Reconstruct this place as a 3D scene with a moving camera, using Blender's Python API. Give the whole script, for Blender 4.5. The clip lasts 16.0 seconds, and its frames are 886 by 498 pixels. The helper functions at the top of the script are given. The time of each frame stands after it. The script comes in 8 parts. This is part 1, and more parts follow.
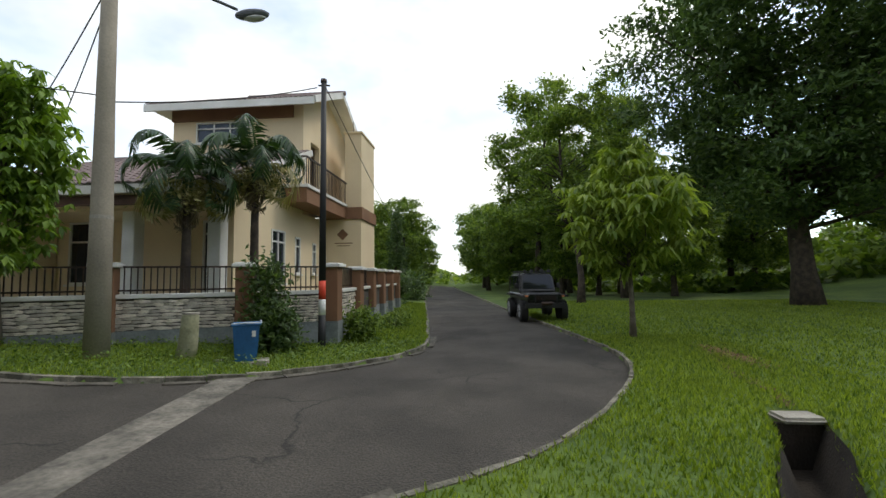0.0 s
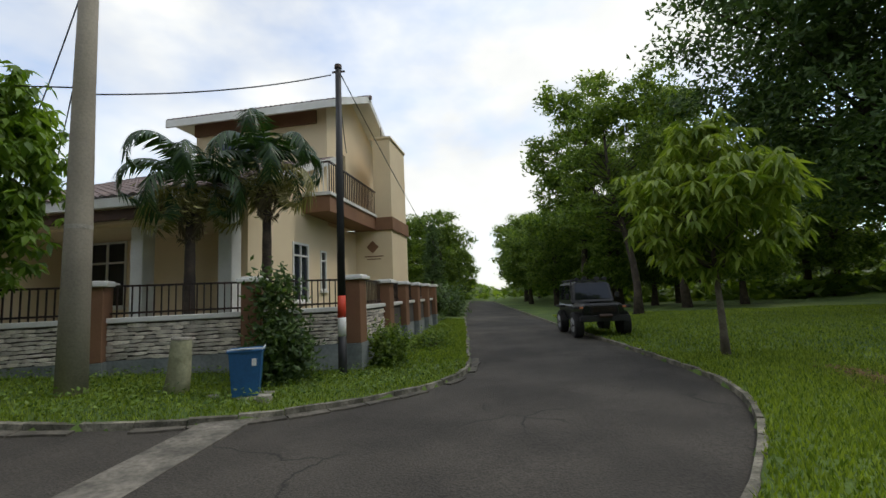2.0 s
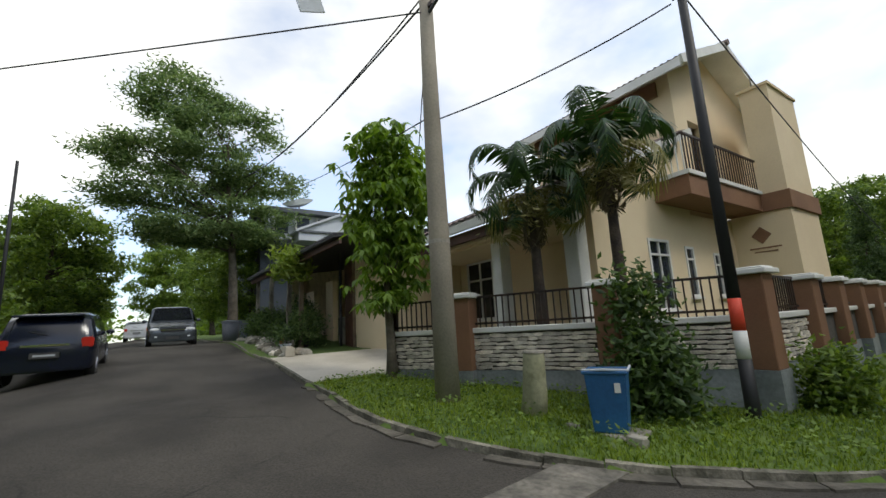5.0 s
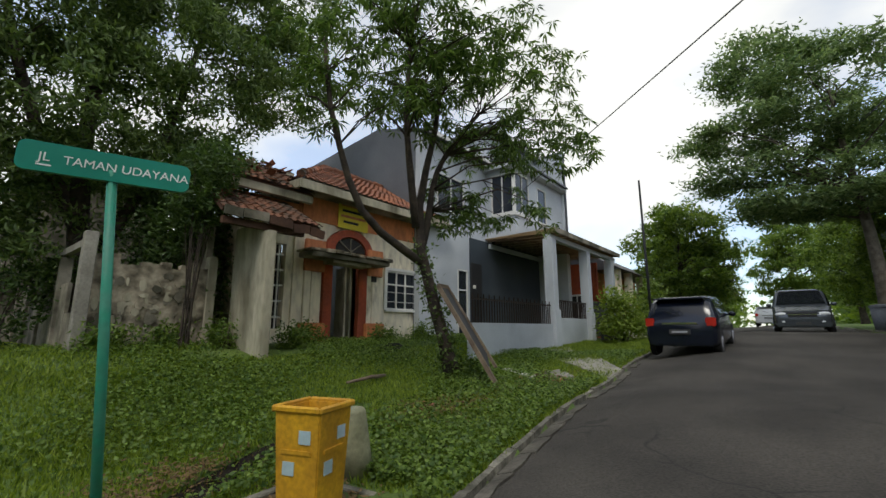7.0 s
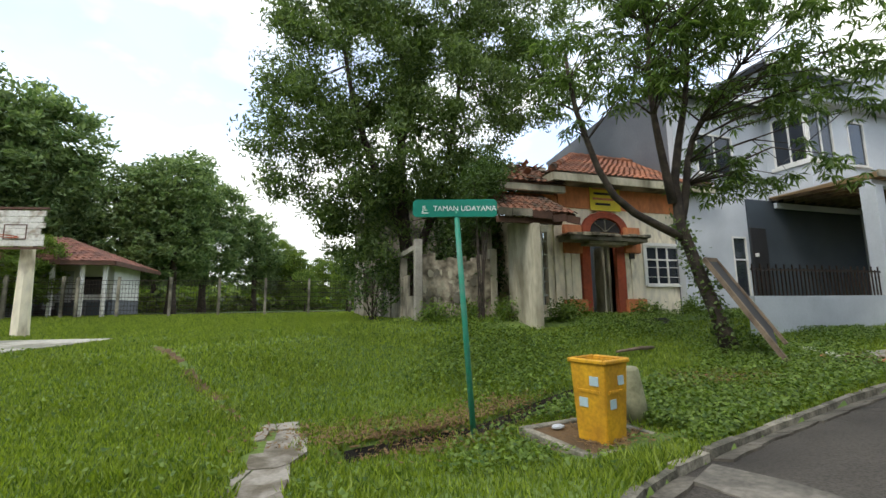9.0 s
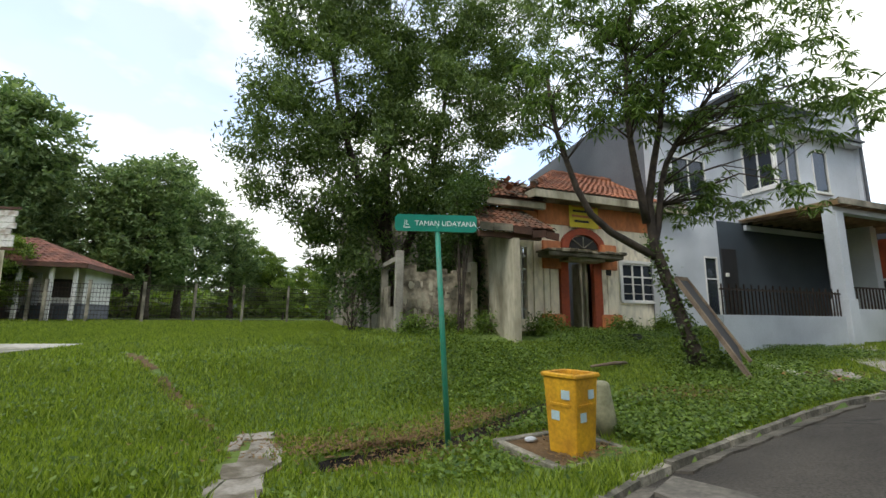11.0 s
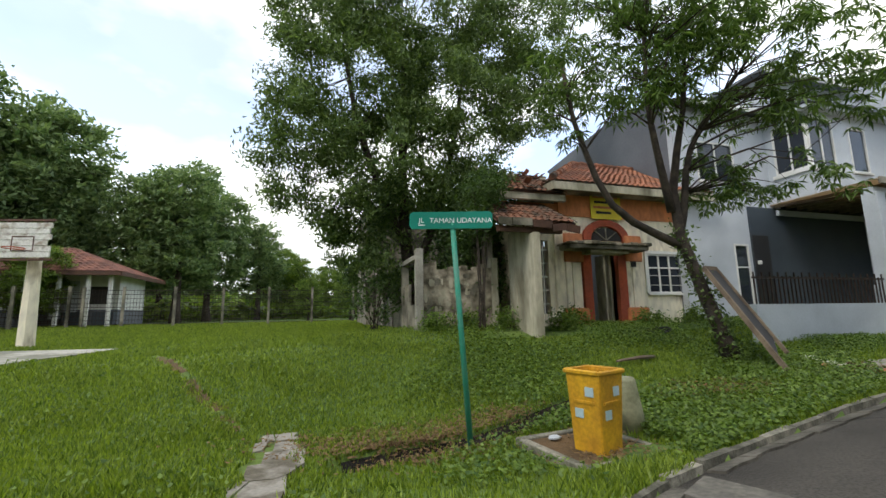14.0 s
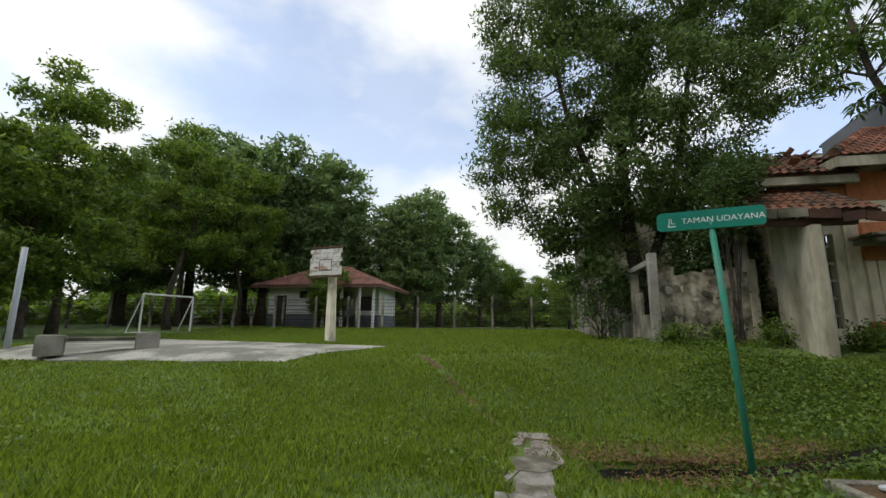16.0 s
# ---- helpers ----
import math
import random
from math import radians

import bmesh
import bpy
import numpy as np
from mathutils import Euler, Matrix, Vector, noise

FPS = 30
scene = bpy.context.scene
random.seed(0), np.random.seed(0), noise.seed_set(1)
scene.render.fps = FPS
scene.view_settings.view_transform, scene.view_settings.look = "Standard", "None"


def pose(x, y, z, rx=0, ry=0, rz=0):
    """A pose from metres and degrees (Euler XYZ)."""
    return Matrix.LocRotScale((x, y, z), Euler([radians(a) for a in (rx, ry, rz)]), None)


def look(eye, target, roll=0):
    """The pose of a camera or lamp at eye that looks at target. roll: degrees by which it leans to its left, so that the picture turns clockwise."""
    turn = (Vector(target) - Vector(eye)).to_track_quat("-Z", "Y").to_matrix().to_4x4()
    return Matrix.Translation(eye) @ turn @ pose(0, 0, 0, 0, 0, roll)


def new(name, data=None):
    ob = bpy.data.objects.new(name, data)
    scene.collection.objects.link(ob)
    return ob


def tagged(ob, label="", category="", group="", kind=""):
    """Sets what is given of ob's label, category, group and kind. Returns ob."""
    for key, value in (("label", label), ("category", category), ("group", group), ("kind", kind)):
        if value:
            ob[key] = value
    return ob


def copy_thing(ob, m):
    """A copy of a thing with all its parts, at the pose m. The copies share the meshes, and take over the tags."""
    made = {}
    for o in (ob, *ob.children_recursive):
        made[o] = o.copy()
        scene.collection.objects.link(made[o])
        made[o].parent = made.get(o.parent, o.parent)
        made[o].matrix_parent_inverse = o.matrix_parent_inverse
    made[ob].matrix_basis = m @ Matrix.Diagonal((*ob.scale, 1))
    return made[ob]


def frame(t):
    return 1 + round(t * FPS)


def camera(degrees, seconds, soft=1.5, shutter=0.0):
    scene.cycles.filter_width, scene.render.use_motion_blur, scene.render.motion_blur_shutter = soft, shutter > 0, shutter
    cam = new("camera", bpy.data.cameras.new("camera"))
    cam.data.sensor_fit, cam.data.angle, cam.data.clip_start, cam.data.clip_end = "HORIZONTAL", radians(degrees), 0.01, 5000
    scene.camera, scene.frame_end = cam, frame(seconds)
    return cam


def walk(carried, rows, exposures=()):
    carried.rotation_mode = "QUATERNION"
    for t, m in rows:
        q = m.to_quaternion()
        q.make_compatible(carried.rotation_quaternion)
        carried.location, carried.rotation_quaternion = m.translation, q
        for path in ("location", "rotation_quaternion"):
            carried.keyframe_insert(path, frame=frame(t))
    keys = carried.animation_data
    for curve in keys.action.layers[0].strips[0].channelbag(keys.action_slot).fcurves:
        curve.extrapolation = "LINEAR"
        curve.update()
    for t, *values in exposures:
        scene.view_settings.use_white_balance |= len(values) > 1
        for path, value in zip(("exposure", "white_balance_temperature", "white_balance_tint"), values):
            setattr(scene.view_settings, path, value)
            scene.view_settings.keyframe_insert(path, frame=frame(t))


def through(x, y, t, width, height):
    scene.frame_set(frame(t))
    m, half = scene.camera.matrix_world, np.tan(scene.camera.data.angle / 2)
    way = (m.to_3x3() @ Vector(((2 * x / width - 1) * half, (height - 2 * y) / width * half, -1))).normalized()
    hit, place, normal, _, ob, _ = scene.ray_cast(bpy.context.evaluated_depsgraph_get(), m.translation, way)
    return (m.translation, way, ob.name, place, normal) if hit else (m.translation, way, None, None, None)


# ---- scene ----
cam = camera(92.7, 16.0)
PATH = [
    (0, (-0.019, 0.095, 1.597), (-0.191, 2.083, 1.728), -0.7),
    (0.5, (-0.112, 0.478, 1.553), (-0.224, 2.47, 1.69), -3.1),
    (1, (-0.11, 0.943, 1.508), (-0.118, 2.927, 1.761), -1.5),
    (1.5, (-0.085, 1.323, 1.489), (-0.178, 3.307, 1.725), -1.8),
    (2, (-0.188, 1.658, 1.496), (-0.534, 3.616, 1.706), -2.5),
    (2.5, (-0.252, 1.974, 1.441), (-1.182, 3.721, 1.731), -2.2),
    (3, (-0.445, 2.254, 1.395), (-1.6, 3.873, 1.612), -2.6),
    (3.2, (-0.519, 2.374, 1.393), (-1.605, 4.021, 1.723), -0.8),
    (5.3, (-1.152, 3.076, 1.418), (-2.936, 3.919, 1.748), -2.6),
    (5.5, (-1.205, 3.079, 1.415), (-3.085, 3.678, 1.74), -2.1),
    (6, (-1.336, 3.17, 1.3), (-3.295, 3.023, 1.678), -3.5),
    (6.2, (-1.426, 3.238, 1.3), (-3.356, 2.836, 1.638), -0.2),
    (6.5, (-1.421, 3.324, 1.322), (-3.219, 2.508, 1.642), -1.0),
    (7, (-1.199, 3.435, 1.32), (-2.721, 2.192, 1.692), -0.1),
    (7.5, (-0.863, 3.668, 1.32), (-2.107, 2.115, 1.52), -0.9),
    (8, (-0.654, 4.037, 1.31), (-1.489, 2.233, 1.525), 0.4),
    (8.5, (-0.5, 4.285, 1.352), (-1.066, 2.383, 1.603), 0.5),
    (9, (-0.259, 4.44, 1.307), (-0.85, 2.549, 1.58), -0.7),
    (9.5, (-0.173, 4.571, 1.339), (-0.795, 2.691, 1.619), 0.3),
    (12, (-0.302, 4.581, 1.32), (-1.002, 2.739, 1.662), -0.1),
    (12.5, (-0.314, 4.548, 1.325), (-1.032, 2.705, 1.623), -0.0),
    (13, (-0.282, 4.573, 1.323), (-0.871, 2.682, 1.604), -0.2),
    (13.5, (-0.258, 4.566, 1.32), (-0.61, 2.618, 1.608), 0.1),
    (14, (-0.333, 4.536, 1.346), (-0.904, 2.645, 1.655), -0.9),
    (14.5, (-0.29, 4.618, 1.338), (-0.916, 2.744, 1.644), -0.3),
    (15, (-0.197, 4.645, 1.33), (-0.464, 2.695, 1.686), 0.0),
    (15.5, (-0.071, 4.648, 1.322), (-0.031, 2.683, 1.694), 0.3),
    (16, (0.102, 4.72, 1.308), (0.487, 2.79, 1.662), 0.7),
]
EXPOSURE = [(0, -0.35), (0.5, -0.75), (1.5, -0.6), (2.4, -0.68), (3, -0.6), (5.5, -0.45), (6, -0.8), (6.6, -0.8), (7, -0.65), (7.5, 0.05), (8.2, 0.1), (9.5, 0.0), (12.0, -0.12), (14.5, -0.1), (15.0, -0.35), (15.5, -0.55), (16, -0.6)]
walk(cam, [(t, look(eye, target, roll)) for t, eye, target, roll in PATH], EXPOSURE)

# ---- world and sun ----
SUN_AZ, SUN_EL = radians(60), radians(52)
world = bpy.data.worlds.new("sky")
scene.world = world
world.use_nodes = True
wn, wl = world.node_tree.nodes, world.node_tree.links
wn.clear()
w_out = wn.new("ShaderNodeOutputWorld")
w_bg = wn.new("ShaderNodeBackground")
w_bg.inputs["Strength"].default_value = 0.12
w_sky = wn.new("ShaderNodeTexSky")
w_sky.sky_type = "NISHITA"
w_sky.sun_disc = False
w_sky.sun_elevation = SUN_EL
w_sky.sun_rotation = SUN_AZ
w_sky.dust_density = 0.8
w_co = wn.new("ShaderNodeTexCoord")
w_map = wn.new("ShaderNodeMapping")
w_map.inputs["Scale"].default_value = (1.0, 1.0, 1.9)
w_map.inputs["Location"].default_value = (0.35, 0.1, 0.2)
w_noise = wn.new("ShaderNodeTexNoise")
w_noise.inputs["Scale"].default_value = 1.5
w_noise.inputs["Detail"].default_value = 7.0
w_noise.inputs["Roughness"].default_value = 0.52
w_ramp = wn.new("ShaderNodeValToRGB")
w_ramp.color_ramp.elements[0].position = 0.43
w_ramp.color_ramp.elements[0].color = (0.36, 0.36, 0.36, 1)
w_ramp.color_ramp.elements[1].position = 0.57
w_shade = wn.new("ShaderNodeTexNoise")
w_shade.inputs["Scale"].default_value = 3.3
w_shade.inputs["Detail"].default_value = 5.0
w_tone = wn.new("ShaderNodeValToRGB")
w_tone.color_ramp.elements[0].position = 0.30
w_tone.color_ramp.elements[0].color = (11.5, 11.8, 11.9, 1)
w_tone.color_ramp.elements[1].position = 0.55
w_tone.color_ramp.elements[1].color = (14.0, 14.1, 13.6, 1)
w_mix = wn.new("ShaderNodeMixRGB")
wl.new(w_co.outputs["Generated"], w_map.inputs["Vector"])
wl.new(w_map.outputs["Vector"], w_noise.inputs["Vector"])
wl.new(w_map.outputs["Vector"], w_shade.inputs["Vector"])
wl.new(w_noise.outputs["Fac"], w_ramp.inputs["Fac"])
wl.new(w_shade.outputs["Fac"], w_tone.inputs["Fac"])
wl.new(w_ramp.outputs["Color"], w_mix.inputs["Fac"])
w_gain = wn.new("ShaderNodeMixRGB")
w_gain.blend_type = "MULTIPLY"
w_gain.inputs["Fac"].default_value = 1.0
w_gain.inputs["Color2"].default_value = (2.9, 3.05, 3.2, 1)
wl.new(w_sky.outputs["Color"], w_gain.inputs["Color1"])
wl.new(w_gain.outputs["Color"], w_mix.inputs["Color1"])
wl.new(w_tone.outputs["Color"], w_mix.inputs["Color2"])
wl.new(w_mix.outputs["Color"], w_bg.inputs["Color"])
wl.new(w_bg.outputs["Background"], w_out.inputs["Surface"])

sun = new("sun", bpy.data.lights.new("sun", "SUN"))
sun.data.energy = 1.45
sun.data.angle = radians(12)
sun.data.color = (1.0, 0.96, 0.86)
sun_way = Vector((math.sin(SUN_AZ) * math.cos(SUN_EL), math.cos(SUN_AZ) * math.cos(SUN_EL), math.sin(SUN_EL)))
sun.matrix_world = look(sun_way * 60, (0, 0, 0))

# ---- materials ----
def mat(name, col, col2=None, rough=0.8, scale=1.2, fine=22.0, bump=0.25, metal=0.0, lo=0.38, hi=0.66, fine_mix=0.35, piece=0.0, runs=0.0):
    """A surface that varies at two scales between two colours, with relief."""
    m = bpy.data.materials.new(name)
    m.use_nodes = True
    n, l = m.node_tree.nodes, m.node_tree.links
    p = n["Principled BSDF"]
    p.inputs["Roughness"].default_value = rough
    p.inputs["Metallic"].default_value = metal
    col2 = col2 or tuple(c * 0.72 for c in col)
    co = n.new("ShaderNodeTexCoord")
    big = n.new("ShaderNodeTexNoise")
    big.inputs["Scale"].default_value = scale
    big.inputs["Detail"].default_value = 6
    small = n.new("ShaderNodeTexNoise")
    small.inputs["Scale"].default_value = fine
    small.inputs["Detail"].default_value = 4
    ramp = n.new("ShaderNodeValToRGB")
    ramp.color_ramp.elements[0].position = lo
    ramp.color_ramp.elements[1].position = hi
    ramp.color_ramp.elements[0].color = (*col2, 1)
    ramp.color_ramp.elements[1].color = (*col, 1)
    mul = n.new("ShaderNodeMixRGB")
    mul.blend_type = "MULTIPLY"
    mul.inputs["Fac"].default_value = fine_mix
    where = co.outputs["Object"]
    if runs:
        # streaks of rain drawn out down the wall
        pull = n.new("ShaderNodeMapping")
        pull.inputs["Scale"].default_value = (1.0, 1.0, runs)
        l.new(where, pull.inputs["Vector"])
        where = pull.outputs["Vector"]
    l.new(where, big.inputs["Vector"])
    l.new(where, small.inputs["Vector"])
    l.new(big.outputs["Fac"], ramp.inputs["Fac"])
    l.new(ramp.outputs["Color"], mul.inputs["Color1"])
    stretch = n.new("ShaderNodeValToRGB")
    stretch.color_ramp.elements[0].position = 0.3
    stretch.color_ramp.elements[1].position = 0.62
    stretch.color_ramp.elements[0].color = (0.35, 0.35, 0.35, 1)
    l.new(small.outputs["Fac"], stretch.inputs["Fac"])
    l.new(stretch.outputs["Color"], mul.inputs["Color2"])
    last = mul.outputs["Color"]
    if piece:
        info = n.new("ShaderNodeObjectInfo")
        hsv = n.new("ShaderNodeHueSaturation")
        rng = n.new("ShaderNodeMapRange")
        rng.inputs["To Min"].default_value = 1 - piece
        rng.inputs["To Max"].default_value = 1 + piece
        l.new(info.outputs["Random"], rng.inputs["Value"])
        l.new(rng.outputs["Result"], hsv.inputs["Value"])
        l.new(last, hsv.inputs["Color"])
        last = hsv.outputs["Color"]
    l.new(last, p.inputs["Base Color"])
    if bump:
        b = n.new("ShaderNodeBump")
        b.inputs["Strength"].default_value = bump
        b.inputs["Distance"].default_value = 0.02
        l.new(small.outputs["Fac"], b.inputs["Height"])
        l.new(b.outputs["Normal"], p.inputs["Normal"])
    return m


def leaf_mat(name, dark, light, through=0.35, rough=0.5, warmth=(1.3, 1.35, 0.5)):
    """Leaves: each one takes its own tone, and lets light through."""
    m = bpy.data.materials.new(name)
    m.use_nodes = True
    n, l = m.node_tree.nodes, m.node_tree.links
    p = n["Principled BSDF"]
    p.inputs["Roughness"].default_value = rough
    g = n.new("ShaderNodeNewGeometry")
    ramp = n.new("ShaderNodeValToRGB")
    ramp.color_ramp.elements[0].color = (*dark, 1)
    ramp.color_ramp.elements[1].color = (*light, 1)
    l.new(g.outputs["Random Per Island"], ramp.inputs["Fac"])
    l.new(ramp.outputs["Color"], p.inputs["Base Color"])
    tr = n.new("ShaderNodeBsdfTranslucent")
    warm = n.new("ShaderNodeMixRGB")
    warm.blend_type = "MULTIPLY"
    warm.inputs["Fac"].default_value = 1
    warm.inputs["Color2"].default_value = (*warmth, 1)
    l.new(ramp.outputs["Color"], warm.inputs["Color1"])
    l.new(warm.outputs["Color"], tr.inputs["Color"])
    mx = n.new("ShaderNodeMixShader")
    mx.inputs["Fac"].default_value = through
    l.new(p.outputs["BSDF"], mx.inputs[1])
    l.new(tr.outputs["BSDF"], mx.inputs[2])
    l.new(mx.outputs["Shader"], n["Material Output"].inputs["Surface"])
    return m


def plain(name, col, rough=0.5, metal=0.0, **kw):
    return mat(name, col, tuple(c * 0.86 for c in col), rough, 3.0, 40.0, 0.08, metal, fine_mix=0.12, **kw)


def glass_mat(name, tint, rough=0.03):
    m = bpy.data.materials.new(name)
    m.use_nodes = True
    p = m.node_tree.nodes["Principled BSDF"]
    p.inputs["Base Color"].default_value = (*tint, 1)
    p.inputs["Roughness"].default_value = rough
    p.inputs["Transmission Weight"].default_value = 0.55
    p.inputs["IOR"].default_value = 1.45
    return m


M_ASPHALT = mat("asphalt", (0.088, 0.077, 0.062), (0.045, 0.039, 0.031), 0.9, 0.7, 48, 0.9, lo=0.36, hi=0.62, fine_mix=0.85)


def crack(m):
    """Broken, branching dark cracks over the asphalt."""
    n, l = m.node_tree.nodes, m.node_tree.links
    p = n["Principled BSDF"]
    old = p.inputs["Base Color"].links[0].from_socket
    co = n.new("ShaderNodeTexCoord")
    warp = n.new("ShaderNodeTexNoise")
    warp.inputs["Scale"].default_value = 1.7
    warp.inputs["Detail"].default_value = 5
    add = n.new("ShaderNodeMixRGB")
    add.blend_type = "ADD"
    add.inputs["Fac"].default_value = 0.55
    vor = n.new("ShaderNodeTexVoronoi")
    vor.feature = "DISTANCE_TO_EDGE"
    vor.inputs["Scale"].default_value = 0.42
    thin = n.new("ShaderNodeMapRange")
    thin.inputs["From Min"].default_value = 0.0
    thin.inputs["From Max"].default_value = 0.011
    where = n.new("ShaderNodeTexNoise")
    where.inputs["Scale"].default_value = 0.55
    gate = n.new("ShaderNodeMapRange")
    gate.inputs["From Min"].default_value = 0.50
    gate.inputs["From Max"].default_value = 0.56
    keep = n.new("ShaderNodeMath")
    keep.operation = "MULTIPLY"
    inv = n.new("ShaderNodeMath")
    inv.operation = "SUBTRACT"
    inv.inputs[0].default_value = 1
    mx = n.new("ShaderNodeMixRGB")
    mx.inputs["Color2"].default_value = (0.018, 0.016, 0.013, 1)
    l.new(co.outputs["Object"], warp.inputs["Vector"])
    l.new(co.outputs["Object"], add.inputs["Color1"])
    l.new(warp.outputs["Color"], add.inputs["Color2"])
    l.new(add.outputs["Color"], vor.inputs["Vector"])
    l.new(vor.outputs["Distance"], thin.inputs["Value"])
    l.new(thin.outputs["Result"], inv.inputs[1])
    l.new(co.outputs["Object"], where.inputs["Vector"])
    l.new(where.outputs["Fac"], gate.inputs["Value"])
    l.new(inv.outputs["Value"], keep.inputs[0])
    l.new(gate.outputs["Result"], keep.inputs[1])
    l.new(keep.outputs["Value"], mx.inputs["Fac"])
    l.new(old, mx.inputs["Color1"])
    l.new(mx.outputs["Color"], p.inputs["Base Color"])


crack(M_ASPHALT)
M_STRIP = mat("strip_concrete", (0.27, 0.245, 0.20), (0.12, 0.11, 0.09), 0.9, 3.0, 18, 0.8, fine_mix=0.6)
M_GUTTER = mat("gutter_concrete", (0.17, 0.152, 0.12), (0.075, 0.067, 0.052), 0.9, 3.0, 18, 0.8, fine_mix=0.6)
M_CONCRETE = mat("concrete", (0.42, 0.39, 0.33), (0.26, 0.24, 0.20), 0.9, 1.6, 26, 0.4)
M_KERB = mat("kerb_concrete", (0.30, 0.275, 0.215), (0.11, 0.105, 0.075), 0.95, 5.0, 30, 0.8, fine_mix=0.6, piece=0.3)
M_DRIVE = mat("drive_concrete", (0.60, 0.55, 0.46), (0.46, 0.42, 0.34), 0.9, 0.8, 24, 0.3, fine_mix=0.2)
M_GRASS = mat("grass_ground", (0.135, 0.20, 0.032), (0.072, 0.125, 0.022), 0.95, 0.45, 14, 0.9, fine_mix=0.5)
# near-black: the shade down in the ditch is put into this earth
M_DITCH = mat("shade_dark_earth", (0.034, 0.025, 0.016), (0.014, 0.011, 0.008), 1.0, 2.0, 30, 0.8)
M_SOIL = mat("soil", (0.17, 0.10, 0.042), (0.08, 0.05, 0.022), 1.0, 2.0, 30, 0.8)
M_CREAM = mat("cream_plaster", (0.80, 0.66, 0.44), (0.74, 0.60, 0.39), 0.85, 0.6, 30, 0.1, fine_mix=0.08)
M_BROWN = mat("brown_paint", (0.26, 0.135, 0.07), (0.21, 0.105, 0.055), 0.75, 1.0, 30, 0.15, fine_mix=0.15)
M_WHITE = mat("white_paint", (0.80, 0.79, 0.75), (0.66, 0.65, 0.60), 0.65, 1.2, 30, 0.1, fine_mix=0.1)
M_PLINTH = mat("grey_render", (0.30, 0.32, 0.32), (0.17, 0.19, 0.185), 0.9, 1.5, 18, 0.35)
M_MORTAR = mat("dark_mortar", (0.10, 0.09, 0.08), None, 0.95, 3, 30, 0.4)
M_STONE = mat("ledge_stone", (0.78, 0.71, 0.61), (0.52, 0.46, 0.38), 0.85, 5, 40, 0.6, piece=0.35)
M_IRON = mat("dark_iron", (0.035, 0.028, 0.026), (0.06, 0.035, 0.025), 0.5, 6, 50, 0.15, metal=0.4)
M_ROOFGREY = mat("grey_brown_tile", (0.25, 0.185, 0.165), (0.17, 0.13, 0.12), 0.8, 1.5, 20, 0.4, piece=0.15)
M_ROOFRED = mat("orange_clay_tile", (0.44, 0.17, 0.085), (0.20, 0.085, 0.05), 0.85, 1.4, 16, 0.5, piece=0.3)
M_BOARD = mat("flaking_white_board", (0.74, 0.72, 0.66), (0.40, 0.34, 0.27), 0.9, 4.0, 20, 0.4, lo=0.34, hi=0.5)
M_ROOFOLD = mat("mossy_broken_tile", (0.29, 0.12, 0.065), (0.06, 0.045, 0.03), 0.9, 1.8, 14, 0.6, lo=0.4, hi=0.62)
M_GLASS = glass_mat("dark_glass", (0.035, 0.042, 0.055))
M_GLASS.node_tree.nodes["Principled BSDF"].inputs["Transmission Weight"].default_value = 0.25
# near-black stands in for shade inside rooms and openings; also the banner's print
M_DARKIN = plain("shade_black_and_print", (0.03, 0.028, 0.026), 0.9)
M_POLE = mat("pole_concrete", (0.36, 0.32, 0.25), (0.27, 0.24, 0.19), 0.9, 0.9, 30, 0.3, fine_mix=0.25)
M_BLACK = plain("black_paint", (0.02, 0.02, 0.022), 0.6)
M_RED = plain("red_paint", (0.75, 0.07, 0.03), 0.6)
M_BLUEBIN = mat("blue_plastic", (0.025, 0.135, 0.32), (0.02, 0.10, 0.24), 0.5, 3, 30, 0.1, fine_mix=0.25)
M_YELLOW = mat("yellow_plastic", (0.74, 0.40, 0.02), (0.52, 0.26, 0.02), 0.5, 3.0, 24, 0.15, fine_mix=0.35)
M_STICKER = plain("pale_blue_sticker", (0.45, 0.58, 0.62), 0.6)
M_SIGN = mat("sign_green", (0.006, 0.24, 0.17), (0.005, 0.20, 0.14), 0.35, 3, 30, 0.03, fine_mix=0.06)
M_SIGNPOST = mat("post_green", (0.012, 0.26, 0.16), (0.05, 0.25, 0.17), 0.5, 5, 30, 0.1, fine_mix=0.2)
M_LETTER = plain("white_letters", (0.85, 0.88, 0.86), 0.5)
M_BARK = mat("bark", (0.10, 0.075, 0.055), (0.045, 0.035, 0.028), 0.95, 5, 24, 1.0)
M_BARKPALE = mat("pale_bark", (0.17, 0.145, 0.11), (0.09, 0.075, 0.055), 0.95, 5, 24, 0.8)
M_CAR = plain("black_car_paint", (0.006, 0.007, 0.009), 0.3)
M_NAVY = plain("navy_car_paint", (0.008, 0.011, 0.024), 0.16)
M_SILVER = plain("silver_car_paint", (0.10, 0.115, 0.13), 0.25, 0.5)
M_RUBBER = plain("rubber", (0.018, 0.018, 0.018), 0.85)
M_RIM = plain("alloy_rim", (0.4, 0.4, 0.41), 0.35, 0.9)
M_CHROME = plain("chrome", (0.75, 0.75, 0.77), 0.15, 1.0)
M_LAMPRED = plain("red_lamp", (0.55, 0.03, 0.02), 0.2)
M_LAMPCLEAR = plain("clear_lamp", (0.75, 0.77, 0.78), 0.15)
M_PLATE = plain("number_plate", (0.05, 0.05, 0.05), 0.5)
M_CARGLASS = glass_mat("car_glass", (0.012, 0.014, 0.017))
M_CARGLASS.node_tree.nodes["Principled BSDF"].inputs["Transmission Weight"].default_value = 0.0
